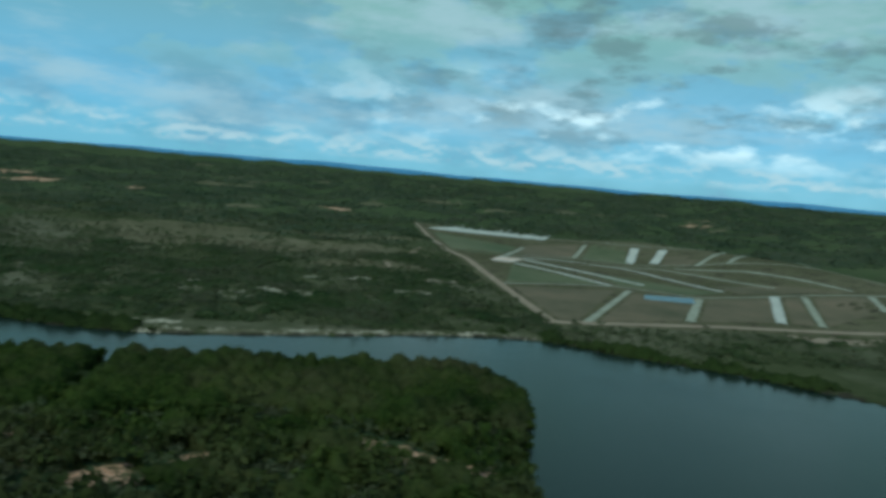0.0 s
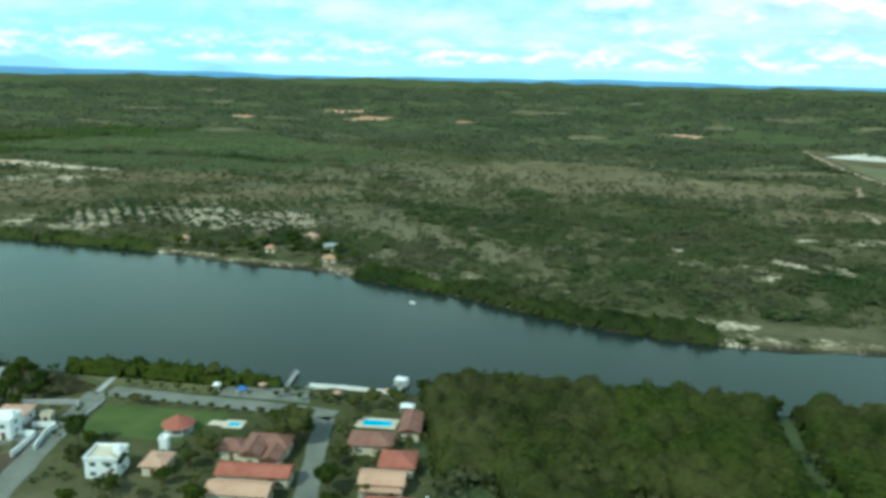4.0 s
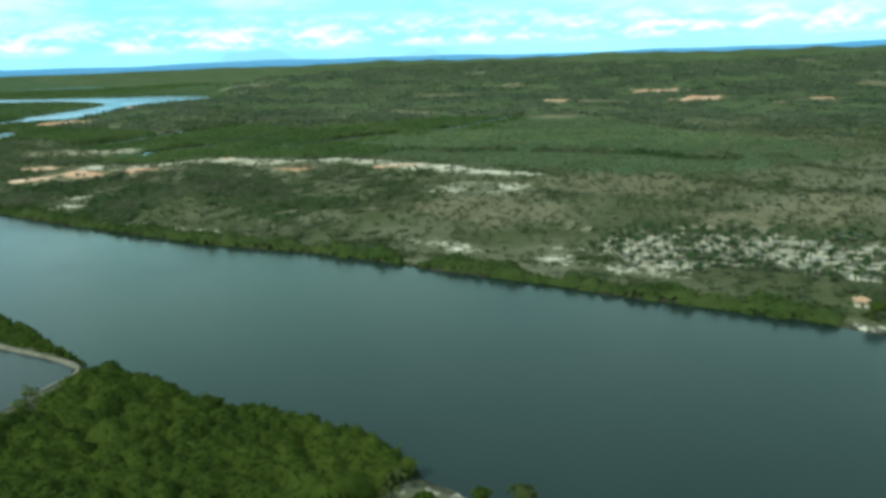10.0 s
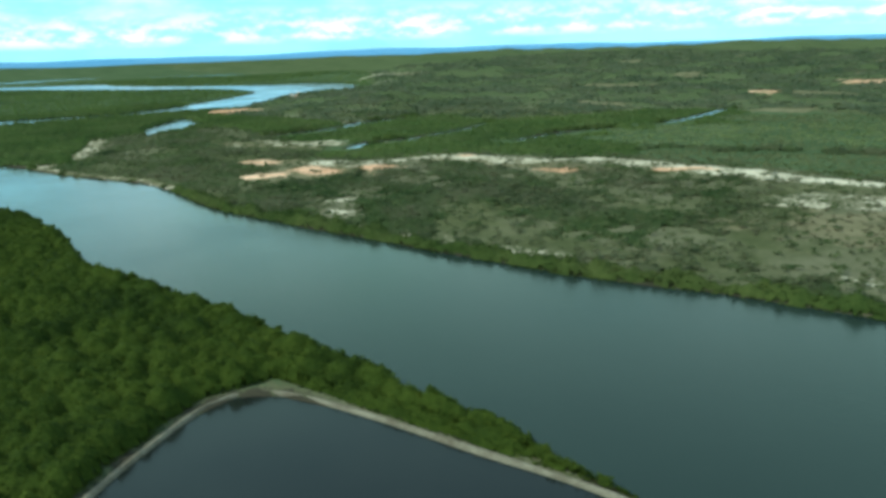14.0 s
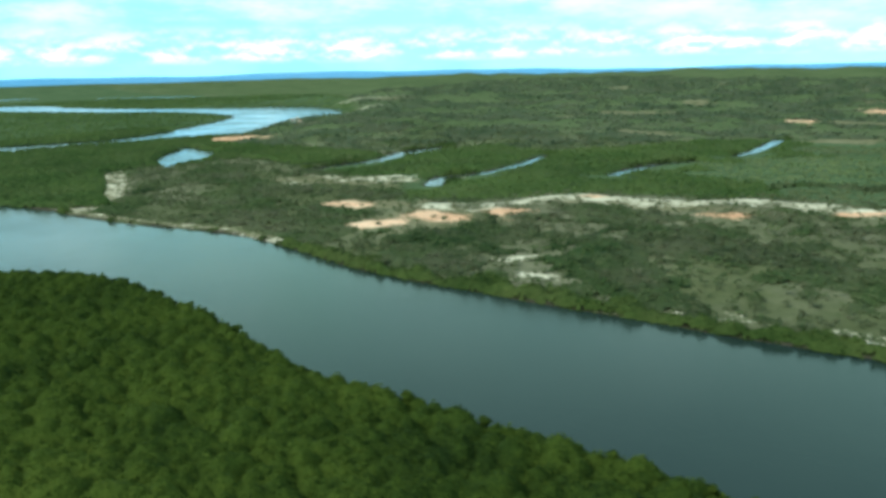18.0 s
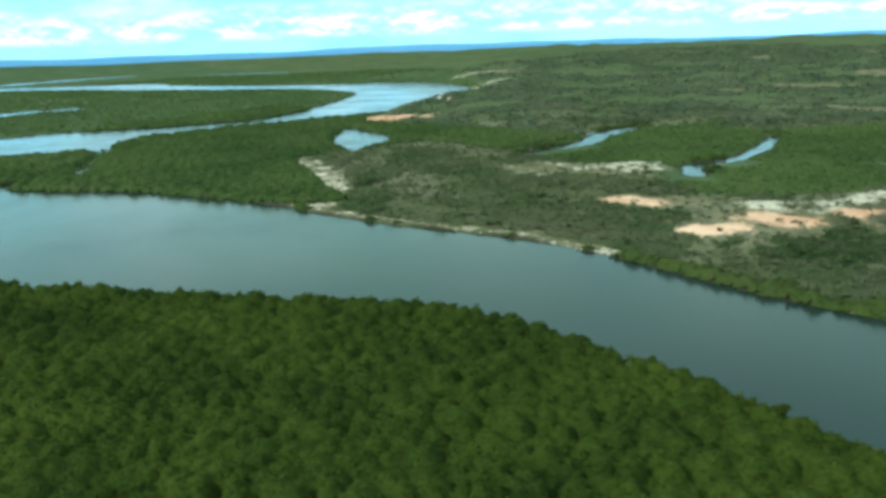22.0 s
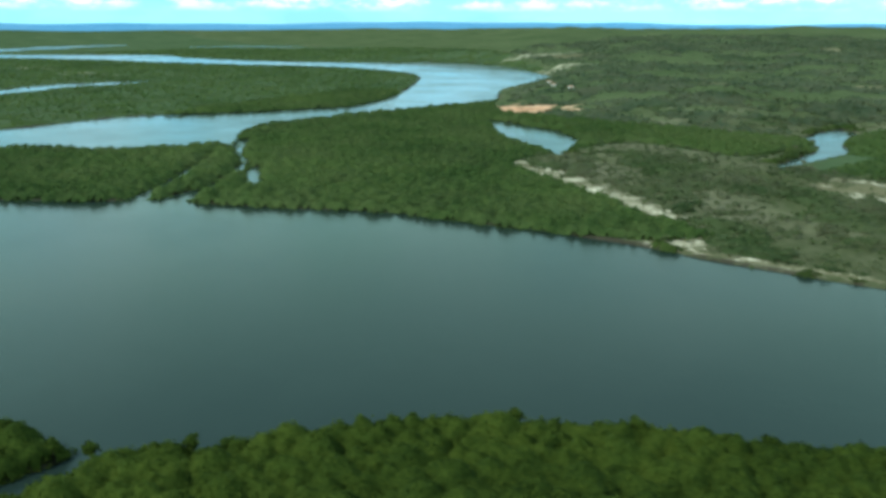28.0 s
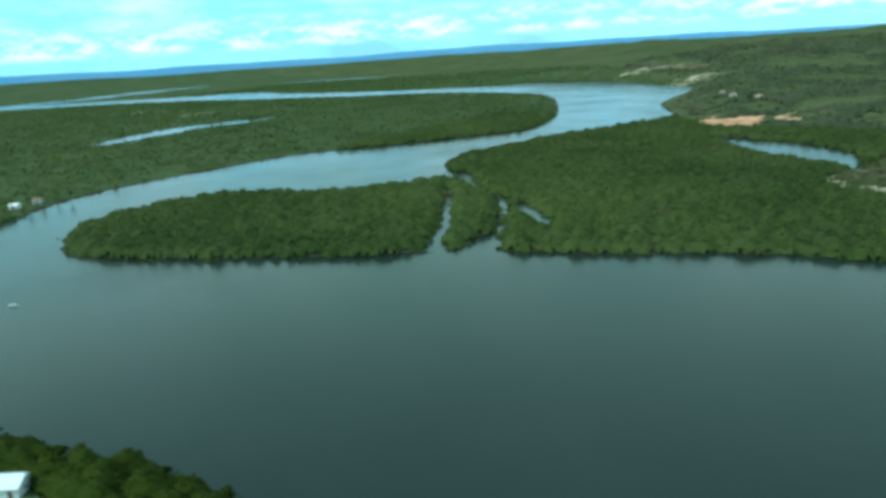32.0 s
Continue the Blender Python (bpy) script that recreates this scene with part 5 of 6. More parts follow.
def add_window(parent, x, y, z, turn, w=1.2, h=0.95):
    ob = new("window", cached(MESHES, ("window", w, h, M_FRAME), lambda: frame_ring(w, h)))
    ob.parent = parent
    ob.matrix_basis = pose(x, y, z, 0, 0, turn)
    pane = new("pane", cached(MESHES, ("pane", w, h, M_GLASS), lambda: box(-w / 2 + 0.09, -0.015, 0.09, w / 2 - 0.09, 0.015, h - 0.09)))
    pane.parent = ob
    return ob


def house(label, x, y, w, d, h, turn=8, roof="hip", wall=M_WHITE, cover=M_RED, rise=None, storeys=1, name="house", category="house", group="houses of the riverside village", terrace=0.0, chimney=False):
    h *= 0.8
    z = height(x, y)
    e = root(name, pose(x, y, z - 0.15, 0, 0, turn), label, category, group)
    t = 0.2
    part("wall", box(-w / 2, -d / 2, 0, w / 2, -d / 2 + t, h), wall, e)
    part("wall", box(-w / 2, d / 2 - t, 0, w / 2, d / 2, h), wall, e)
    part("wall", box(-w / 2, -d / 2 + t, 0, -w / 2 + t, d / 2 - t, h), wall, e)
    part("wall", box(w / 2 - t, -d / 2 + t, 0, w / 2, d / 2 - t, h), wall, e)
    if roof == "flat":
        part("roof", box(-w / 2 - 0.15, -d / 2 - 0.15, h, w / 2 + 0.15, d / 2 + 0.15, h + 0.2), cover, e)
        bm = bmesh.new()
        for a in ((-w / 2 - 0.15, -d / 2 - 0.15, h + 0.2, w / 2 + 0.15, -d / 2 + 0.1, h + 0.75), (-w / 2 - 0.15, d / 2 - 0.1, h + 0.2, w / 2 + 0.15, d / 2 + 0.15, h + 0.75),
                  (-w / 2 - 0.15, -d / 2 + 0.1, h + 0.2, -w / 2 + 0.1, d / 2 - 0.1, h + 0.75), (w / 2 - 0.1, -d / 2 + 0.1, h + 0.2, w / 2 + 0.15, d / 2 - 0.1, h + 0.75)):
            add_box(bm, *a)
        part("parapet", bm, wall, e)
    else:
        rise = rise or 0.28 * min(w, d)
        r = part("roof", roof_mesh(w, d, roof, rise), cover, e)
        r.location = (0, 0, h + 0.16)
        lx = w >= d
        run = max((abs(w - d) / 2) if roof == "hip" else (max(w, d) / 2 + 0.5), 0.3)
        rb = box(-run, -0.14, -0.05, run, 0.14, 0.1) if lx else box(-0.14, -run, -0.05, 0.14, run, 0.1)
        ridge = part("ridge_cap", rb, cover, e)
        ridge.location = (0, 0, h + 0.16 + rise)
    for s in range(storeys):
        zz = 0.75 + s * (h / storeys)
        for side, length, off, tn in ((0, w, -d / 2, 0), (1, w, d / 2, 180), (2, d, -w / 2, -90), (3, d, w / 2, 90)):
            n = max(1, int(length / 3.0))
            for k in range(n):
                u = (k + 0.5) / n * length - length / 2
                if s == 0 and side == 0 and k == n // 2:
                    dr = part("door", box(u - 0.45, off - 0.06, 0.1, u + 0.45, off + 0.05, 1.85), M_DOOR, e)
                    part("door_handle", box(u + 0.3, off - 0.1, 1.05, u + 0.38, off - 0.06, 1.13), M_FRAME, dr)
                    continue
                px_, py_ = (u, off) if side < 2 else (off, u)
                add_window(e, px_, py_, zz, tn)
    if terrace:
        part("terrace", box(-w / 2, -d / 2 - terrace, 0, w / 2, -d / 2 - 0.003, 0.28), M_CONC, e)
        part("porch_roof", box(-w / 2, -d / 2 - terrace, 2.0, w / 2, -d / 2 - 0.003, 2.14), cover, e)
        for u in (-w / 2 + 0.2, 0, w / 2 - 0.2):
            part("post", box(u - 0.1, -d / 2 - terrace + 0.1, 0.28, u + 0.1, -d / 2 - terrace + 0.3, 2.0), wall, e)
    if chimney:
        part("water_tank", box(w * 0.2, 0, h, w * 0.2 + 1.4, 1.4, h + 1.4), M_WHITE, e, "white rooftop water tank")
    return e


house("white two-storey villa with stepped flat roofs beside a pool", -241.8, 204.2, 6.4, 4.8, 5.0, 15, "flat", M_WHITE, M_WHITE, storeys=2, name="villa", chimney=True)
house("white low wing of a villa with a pale clay roof", -244, 210.8, 6.2, 4.4, 3.2, 15, "hip", M_WHITE, M_PEACH, 0.8)
house("small guest house with a pale clay tile roof", -250.6, 206, 6.0, 3.6, 2.9, 15, "hip", M_CREAM, M_PEACH, 0.8)
house("pool house with a cream roof beside a small pool", -254.6, 199.6, 4.0, 3.4, 2.8, 15, "gable", M_CREAM, M_OCHRE, 0.6)
house("big white villa with grey hipped roofs and balconies", -268.8, 217.5, 6.0, 5.2, 5.4, 20, "hip", M_WHITE, M_GREYROOF, 0.9, storeys=2, name="villa", terrace=1.4)
house("white villa wing with a grey hipped roof", -263.2, 224, 6.4, 4.2, 5.2, 20, "hip", M_WHITE, M_GREYROOF, 0.8, storeys=2, name="villa")
house("white link building between two villa wings", -264.2, 219.2, 4.6, 3.2, 3.2, 20, "flat", M_WHITE, M_GREYROOF)
house("white two-storey house with a flat roof by the lawn", -210.6, 196.5, 6.2, 5.4, 5.0, 12, "flat", M_WHITE, M_CREAM, storeys=2, chimney=True)
house("low annex with a pale clay roof beside a white house", -201.5, 199.5, 4.2, 5.2, 2.9, 8, "hip", M_CREAM, M_PEACH, 0.9)
house("slim white water tower above a garden", -203.4, 205.0, 1.6, 1.6, 4.6, 8, "flat", M_WHITE, M_WHITE, name="water_tower", category="tower")
house("cream bungalow with a brown hipped tile roof", -183.4, 211.4, 8.6, 5.0, 3.2, 8, "hip", M_CREAM, M_BROWN, 1.5)
house("cream gable-fronted wing of a brown-roofed bungalow", -184.8, 207.2, 3.6, 5.6, 3.6, 8, "gable", M_CREAM, M_BROWN, 1.3)
house("cream corner wing of a bungalow with a brown hipped roof", -189.6, 208.4, 4.8, 4.4, 3.0, 8, "hip", M_CREAM, M_BROWN, 1.3)
house("cream gabled porch wing of a bungalow by the street", -180.4, 206.8, 3.0, 4.6, 3.0, 8, "gable", M_CREAM, M_BROWN, 1.0)
house("long red-tiled house along the street", -181, 200, 13.5, 4.2, 3.2, 8, "gable", M_CREAM, M_RED, 1.2)
house("long cream house with a pale clay tile roof", -181, 193.6, 11.0, 4.4, 3.2, 8, "gable", M_CREAM, M_PEACH, 1.1)
house("narrow brown-roofed house at the wood's edge", -156.8, 227, 4.0, 9.0, 3.0, 8, "gable", M_CREAM, M_BROWN, 0.9)
house("brown-tiled house behind a bright blue pool", -163, 217.4, 8.6, 5.6, 3.2, 8, "hip", M_CREAM, M_BROWN, 1.5)
house("red-tiled house at the edge of the woods", -155.4, 210.6, 6.5, 6.0, 3.2, 8, "hip", M_CREAM, M_RED, 1.6)
house("red-tiled house with a peach terrace", -156.5, 203.5, 8.0, 4.8, 3.1, 8, "gable", M_CREAM, M_PEACH, 1.1, terrace=2.0)
house("red-roofed house beside a white villa", -152.8, 195, 8.0, 4.2, 3.0, 8, "gable", M_CREAM, M_RED, 1.1)
house("white and cream two-storey house with rows of windows", -157.5, 186, 9.0, 6.0, 5.4, 8, "hip", M_WHITE, M_CREAM, 1.3, storeys=2, terrace=1.6)
house("bright white house with a flat roof", -147.5, 188.5, 3.8, 6.0, 4.4, 8, "flat", M_WHITE, M_WHITE, storeys=1)
house("red hipped-roof house behind the village", -150, 176.5, 9.5, 6.0, 3.2, 8, "hip", M_CREAM, M_RED, 1.8)
house("small red-roofed shed behind houses", -158.5, 173.5, 4.5, 3.6, 2.7, 8, "hip", M_CREAM, M_RED, 1.0)
house("ochre-roofed house with a broad flat front", -173, 175.5, 9.0, 9.0, 3.3, 8, "hip", M_CREAM, M_OCHRE, 1.6)
house("long low house roofed with weathered tiles", -193, 183, 11.0, 6.0, 3.1, 8, "hip", M_CREAM, M_BROWN, 1.4)
for _x, _y, _w, _d, _t in ((-311, 230, 5.2, 3.4, 10), (-294, 227, 5.0, 4.0, -20), (-308, 239, 4.2, 3.6, 25), (-286.5, 222, 4.6, 3.6, 0)):
    house("small red-tiled cottage among palms and bushes", _x, _y, _w, _d, 2.7, _t, "hip", M_WHITE, M_RED, 1.2, name="cottage", group="cottages under the palms")
house("small cream shed beside a villa", -236.5, 211.5, 2.0, 1.8, 2.4, 15, "flat", M_CREAM, M_CREAM, name="shed", category="shed", group="")
house("low house with a faded red roof under trees", -266.5, 208.5, 5.0, 4.0, 2.8, 12, "hip", M_CREAM, M_BROWN, 1.1)
house("small red-roofed hut in a wood clearing", -106.5, 174, 3.6, 3.0, 2.7, 0, "hip", M_CREAM, M_RED, 1.2, name="hut", category="hut")
house("red-roofed house in a clearing of the woods", -114, 165.5, 8.0, 5.0, 2.8, 0, "hip", M_CREAM, M_RED, 1.4, name="hut", category="hut")
house("white gabled house at the shore", -1252, 164, 7.0, 5.5, 3.0, 35, "gable", M_WHITE, M_WHITE, 1.5, group="")
for _x, _y, _w, _t, _m in ((-258, 374, 4.2, 10, M_THATCH), (-227, 364.5, 5.2, 15, M_THATCH), (-243, 396, 4.6, 0, M_BROWN), (-234, 385, 6.0, 20, M_GREYROOF), (-304, 381, 4.0, 5, M_THATCH), (-250, 402, 5.0, -10, M_PEACH)):
    house("small beach hut with a faded hipped roof under trees", _x, _y, _w, _w * 0.8, 2.4, _t, "hip", M_CREAM, _m, 1.3, name="hut", category="hut", group="huts on the far beach")
for _x, _y in ((-1310, 952), (-1279, 931), (-1330, 985)):
    house("white house on a far wooded headland", _x, _y, 6, 5, 3.2, 20, "hip", M_WHITE, M_PEACH, 1.2, group="houses on the headland")

for _x, _y, _m in ((-1589, 322, M_WHITE), (-1592, 338, M_PEACH), (-1574, 300, M_WHITE)):
    house("small pale house among palms on the west shore", _x, _y, 5.5, 4.5, 2.8, 40, "gable", M_WHITE, _m, 1.2, group="houses on the west shore")


def pool(label, x, y, w, d, turn=8):
    e = root("swimming_pool", pose(x, y, height(x, y), 0, 0, turn), label, "pool", "garden pools")
    bm = bmesh.new()
    for a in ((-w / 2 - 0.9, -d / 2 - 0.9, -0.1, w / 2 + 0.9, -d / 2, 0.2), (-w / 2 - 0.9, d / 2, -0.1, w / 2 + 0.9, d / 2 + 0.9, 0.2), (-w / 2 - 0.9, -d / 2, -0.1, -w / 2, d / 2, 0.2), (w / 2, -d / 2, -0.1, w / 2 + 0.9, d / 2, 0.2)):
        add_box(bm, *a)
    part("coping", bm, M_CREAM, e, "cream paved pool edge")
    part("pool_water", box(-w / 2, -d / 2, -0.1, w / 2, d / 2, 0.13), M_POOL, e, "bright blue pool water")


pool("bright blue swimming pool with paved edge", -165.2, 228.8, 6.6, 2.6)
pool("blue swimming pool beside a white villa", -249.6, 202.2, 4.4, 1.7, 15)
pool("small round-cornered blue pool in a garden", -196.1, 220.5, 2.6, 1.8)


def garden_wall(label, pts, h=1.8, mat=M_WHITE):
    e = root("garden_wall", pose(pts[0][0], pts[0][1], height(*pts[0])), label, "wall", "compound walls")
    o = Vector((pts[0][0], pts[0][1]))
    for a, b in zip(pts, pts[1:]):
        a, b = Vector(a) - o, Vector(b) - o
        ln = (b - a).length
        for nm, bm in (("wall_panel", box(0, -0.1, -0.3, ln - 0.01, 0.1, h)), ("coping", box(0, -0.16, h, ln - 0.01, 0.16, h + 0.1))):
            p = part(nm, bm, mat, e)
            p.matrix_basis = pose(a.x, a.y, 0, 0, 0, math.degrees(math.atan2(b.y - a.y, b.x - a.x)))


garden_wall("white rendered compound wall of a villa", [(-256, 204.3), (-252.5, 205)], 1.2)
garden_wall("white low wall west of the pool house", [(-266, 202), (-262.5, 203.5)], 1.2)
garden_wall("white wall with a gate pillar beside the street", [(-238, 208.6), (-232.8, 210), (-232.8, 206.5), (-230.2, 200)], 1.2)
garden_wall("long white wall along the red lane", [(-294, 208), (-284, 207.4), (-275, 206.7)], 1.3)
garden_wall("pale wall behind a tan-roofed villa", [(-259, 215.2), (-247, 218.2), (-236, 221), (-234.4, 218.4)], 1.1, M_CONC)
garden_wall("low pale wall round the playing field", [(-147, 182.6), (-138, 184.6), (-130, 186)], 1.3, M_CONC)
garden_wall("white garden wall behind a red-roofed house", [(-147, 200), (-145.6, 190), (-144.4, 182)], 1.8, M_WHITE)
garden_wall("white river wall of the waterfront garden", [(-188.5, 246.0), (-180, 246.9), (-172, 247.0), (-165, 247.4)], 0.8, M_WHITE)

garden_wall("pale street kerb wall beside the lawn", [(-231.4, 224), (-230.2, 215), (-228.2, 206)], 0.5, M_CONC)
garden_wall("white wall behind the villa's pool", [(-252, 205.6), (-246.5, 206.6)], 1.2)
garden_wall("white wall from the villa to the street", [(-238.2, 204.6), (-234.6, 205.4), (-233.6, 201.6), (-232.6, 196.5)], 1.2)
garden_wall("pale fence wall beside the path to the water", [(-238.6, 245), (-235, 228.6)], 1.0, M_CONC)
tagged(part("beach", strip([(-189, 244.4), (-180, 245.4), (-172, 245.6), (-164, 245.8)], 2.4, 0.1, 1.5), M_SANDROAD), "narrow cream sand beach along the village garden", "beach", kind="structure")
tagged(part("terrace", quad_patch([(-169.8, 226.2), (-160.6, 227), (-160.8, 232), (-170, 231)], 0.06), M_CREAM), "cream paved terrace round a swimming pool", "terrace", kind="structure")
tagged(part("terrace", quad_patch([(-202, 219), (-194.6, 219.4), (-195, 221.8), (-201.8, 221.2)], 0.06), M_CREAM), "beige paved terrace beside a gazebo", "terrace", kind="structure")
tagged(part("terrace", quad_patch([(-253, 199.6), (-246, 200.8), (-246.4, 204.6), (-252.6, 204)], 0.06), M_CREAM), "cream terrace round a villa's pool", "terrace", kind="structure")


def gazebo(x, y, rad=3.5, h=2.4):
    e = root("gazebo", pose(x, y, height(x, y)), "round garden gazebo with a red cone roof on a lawn", "gazebo")
    bm = bmesh.new()
    bmesh.ops.create_cone(bm, cap_ends=True, segments=12, radius1=rad + 0.5, radius2=0.15, depth=1.9, matrix=Matrix.Translation((0, 0, h + 0.95)))
    part("roof", bm, M_RED, e, "red tiled cone roof")
    bm = bmesh.new()
    bmesh.ops.create_cone(bm, cap_ends=True, segments=16, radius1=rad, radius2=rad, depth=0.3, matrix=Matrix.Translation((0, 0, 0.1)))
    part("floor_slab", bm, M_CONC, e)
    for k in range(8):
        a = k * math.pi / 4
        part("post", box((rad - 0.3) * math.cos(a) - 0.09, (rad - 0.3) * math.sin(a) - 0.09, 0.2, (rad - 0.3) * math.cos(a) + 0.09, (rad - 0.3) * math.sin(a) + 0.09, h + 0.05), M_WHITE, e)
    bm = bmesh.new()
    bmesh.ops.create_cone(bm, cap_ends=True, segments=8, radius1=0.2, radius2=0.02, depth=0.5, matrix=Matrix.Translation((0, 0, h + 2.1)))
    part("finial", bm, M_RED, e)


gazebo(-206.4, 214.9, 3.1, 1.9)


def canopy_tent(label, x, y, w, d, mat, h=1.8):
    e = root("canopy", pose(x, y, height(x, y), 0, 0, 8), label, "canopy")
    r = part("cover", roof_mesh(w, d, "hip", 0.7, 0.1, 0.05), mat, e)
    r.location = (0, 0, h)
    for sx in (-1, 1):
        for sy in (-1, 1):
            part("post", box(sx * w / 2 - 0.05, sy * d / 2 - 0.05, -0.1, sx * w / 2 + 0.05, sy * d / 2 + 0.05, h), M_FRAME, e)


canopy_tent("blue canvas canopy on posts in the shore yard", -202, 236, 2.0, 1.8, M_BLUE, 1.5)
canopy_tent("white canvas canopy in the shore yard", -209, 236.5, 1.6, 1.6, M_WHITE, 1.5)
canopy_tent("white canopy beside a narrow house", -160, 236, 3.2, 2.4, M_WHITE)


def parasol(x, y):
    e = root("parasol", pose(x, y, height(x, y)), "cream square parasol in the waterfront garden", "parasol", "parasols at the shore")
    part("pole", box(-0.04, -0.04, -0.1, 0.04, 0.04, 1.9), M_FRAME, e)
    bm = bmesh.new()
    bmesh.ops.create_cone(bm, cap_ends=True, segments=8, radius1=1.15, radius2=0.08, depth=0.45, matrix=Matrix.Translation((0, 0, 1.9)))
    part("canopy", bm, M_PEACH, e)


for _p in ((-198, 239), (-171, 242.4), (-178.5, 239), (-167, 243.5)):
    parasol(*_p)


def jetty(label, a, b, w, top=1.0):
    a, b = Vector(a), Vector(b)
    ln = (b - a).length
    e = root("jetty", pose(a.x, a.y, 0, 0, 0, math.degrees(math.atan2(b.y - a.y, b.x - a.x))), label, "jetty")
    n = int(ln / 0.3)
    for k in range(n):
        p = new("plank", cached(MESHES, ("plank", w, M_PLANK), lambda: box(0, -w / 2, top, 0.26, w / 2, top + 0.06)))
        p.parent = e
        p.location = (k * ln / n, 0, 0)
    for k in range(int(ln / 2.5) + 1):
        for s in (-1, 1):
            part("pile", box(k * 2.5 + 0.1, s * w / 2 - 0.1, -2.6, k * 2.5 + 0.3, s * w / 2 + 0.1, top + 0.55), M_PLANK, e)
    for s in (-1, 1):
        part("rail", box(0, s * w / 2 - 0.04, top + 0.5, ln, s * w / 2 + 0.04, top + 0.57), M_WHITE, e, "white handrail")
        part("beam", box(0, s * w / 2 - 0.09, top - 0.2, ln, s * w / 2 + 0.09, top - 0.005), M_PLANK, e)


jetty("narrow white-railed wooden jetty over the water", (-193.4, 242.5), (-194.6, 252.5), 0.7, 0.6)
jetty("short wooden jetty to a roofed platform", (-165.2, 246.5), (-165.6, 251), 0.9, 0.6)


def kiosk(x, y):
    e = root("boat_house", pose(x, y, 0), "open boat platform with a white hipped roof on piles", "boat house")
    part("deck", box(-1.7, -1.4, 0.55, 1.7, 1.4, 0.68), M_PLANK, e)
    for sx in (-1, 1):
        for sy in (-1, 1):
            part("post", box(sx * 1.5 - 0.08, sy * 1.2 - 0.08, -2.6, sx * 1.5 + 0.08, sy * 1.2 + 0.08, 1.85), M_WHITE, e)
    r = part("roof", roof_mesh(2.6, 2.0, "hip", 0.5, 0.25), M_WHITE, e)
    r.location = (0, 0, 1.95)
    for s in (-1, 1):
        part("rail", box(-1.6, s * 1.3 - 0.04, 1.3, 1.6, s * 1.3 + 0.04, 1.37), M_WHITE, e)


kiosk(-165.8, 252.4)


def car(x, y, turn):
    e = root("car", pose(x, y, height(x, y), 0, 0, turn), "small red car parked on the lane", "car")
    bm = box(-2.0, -0.85, 0.3, 2.0, 0.85, 0.85)
    bmesh.ops.bevel(bm, geom=bm.edges[:], offset=0.12, segments=2, affect="EDGES")
    part("body", bm, M_CAR, e)
    bm = bmesh.new()
    lo = [bm.verts.new(v) for v in ((-1.5, -0.75, 0.84), (0.9, -0.75, 0.84), (0.9, 0.75, 0.84), (-1.5, 0.75, 0.84))]
    hi = [bm.verts.new(v) for v in ((-1.1, -0.62, 1.4), (0.35, -0.62, 1.4), (0.35, 0.62, 1.4), (-1.1, 0.62, 1.4))]
    for i in range(4):
        bm.faces.new((lo[i], lo[(i + 1) % 4], hi[(i + 1) % 4], hi[i]))
    part("windows", bm, M_GLASS, e)
    part("roof", box(-1.12, -0.64, 1.4, 0.37, 0.64, 1.46), M_CAR, e)
    for sx in (-1.25, 1.25):
        for sy in (-0.82, 0.82):
            bm = bmesh.new()
            bmesh.ops.create_cone(bm, cap_ends=True, segments=14, radius1=0.32, radius2=0.32, depth=0.2)
            wh = part("wheel", bm, M_RUBBER, e)
            wh.matrix_basis = pose(sx, sy, 0.32, 90, 0, 0)
            bm = bmesh.new()
            bmesh.ops.create_cone(bm, cap_ends=True, segments=10, radius1=0.18, radius2=0.18, depth=0.23)
            part("rim", bm, M_FRAME, wh)


car(-274, 204.4, 175)


def boat(label, x, y, turn, ln=3.4):
    e = root("boat", pose(x, y, 0, 0, 0, turn), label, "boat")
    bm = bmesh.new()
    rows = []
    for k in range(7):
        s = k / 6
        w = 0.5 * math.sin(math.pi * (0.22 + 0.78 * s)) ** 0.6 if k < 6 else 0.04
        rows.append([bm.verts.new((ln * (s - 0.5), a * w, zz)) for a, zz in ((-1, 0.5 + 0.2 * s), (-0.75, -0.1), (0.75, -0.1), (1, 0.5 + 0.2 * s))])
    for a, b in zip(rows, rows[1:]):
        for i in range(3):
            bm.faces.new((a[i], a[i + 1], b[i + 1], b[i]))
    bm.faces.new(rows[0][::-1])
    part("hull", bm, M_WHITE, e)
    for k in (-0.2, 0.12):
        part("thwart", box(ln * k - 0.15, -0.4, 0.3, ln * k + 0.15, 0.4, 0.36), M_PLANK, e)
    part("floor_board", box(-ln * 0.4, -0.33, 0.02, ln * 0.3, 0.33, 0.06), M_PLANK, e)


boat("small white open boat lying on the river", -180, 320.5, 165, 2.4)
boat("small white boat on the wide water", -1383, 225, 30)


# ---------------------------------------------------------------- single trees and palms
def frond_mesh(length=2.5, width=0.5, droop=1.3):
    bm = bmesh.new()
    rows = []
    for k in range(6):
        s = k / 5
        x_, z_ = length * s * (1 - 0.12 * s), 0.75 * math.sin(s * 1.7) - droop * s * s
        w = width * (0.25 + math.sin(math.pi * min(1, s * 0.92 + 0.08))) * 0.8
        rows.append([bm.verts.new((x_, -w, z_ - 0.35 * w)), bm.verts.new((x_, 0, z_)), bm.verts.new((x_, w, z_ - 0.35 * w))])
    for a, b in zip(rows, rows[1:]):
        for i in range(2):
            bm.faces.new((a[i], b[i], b[i + 1], a[i + 1]))
    return bm


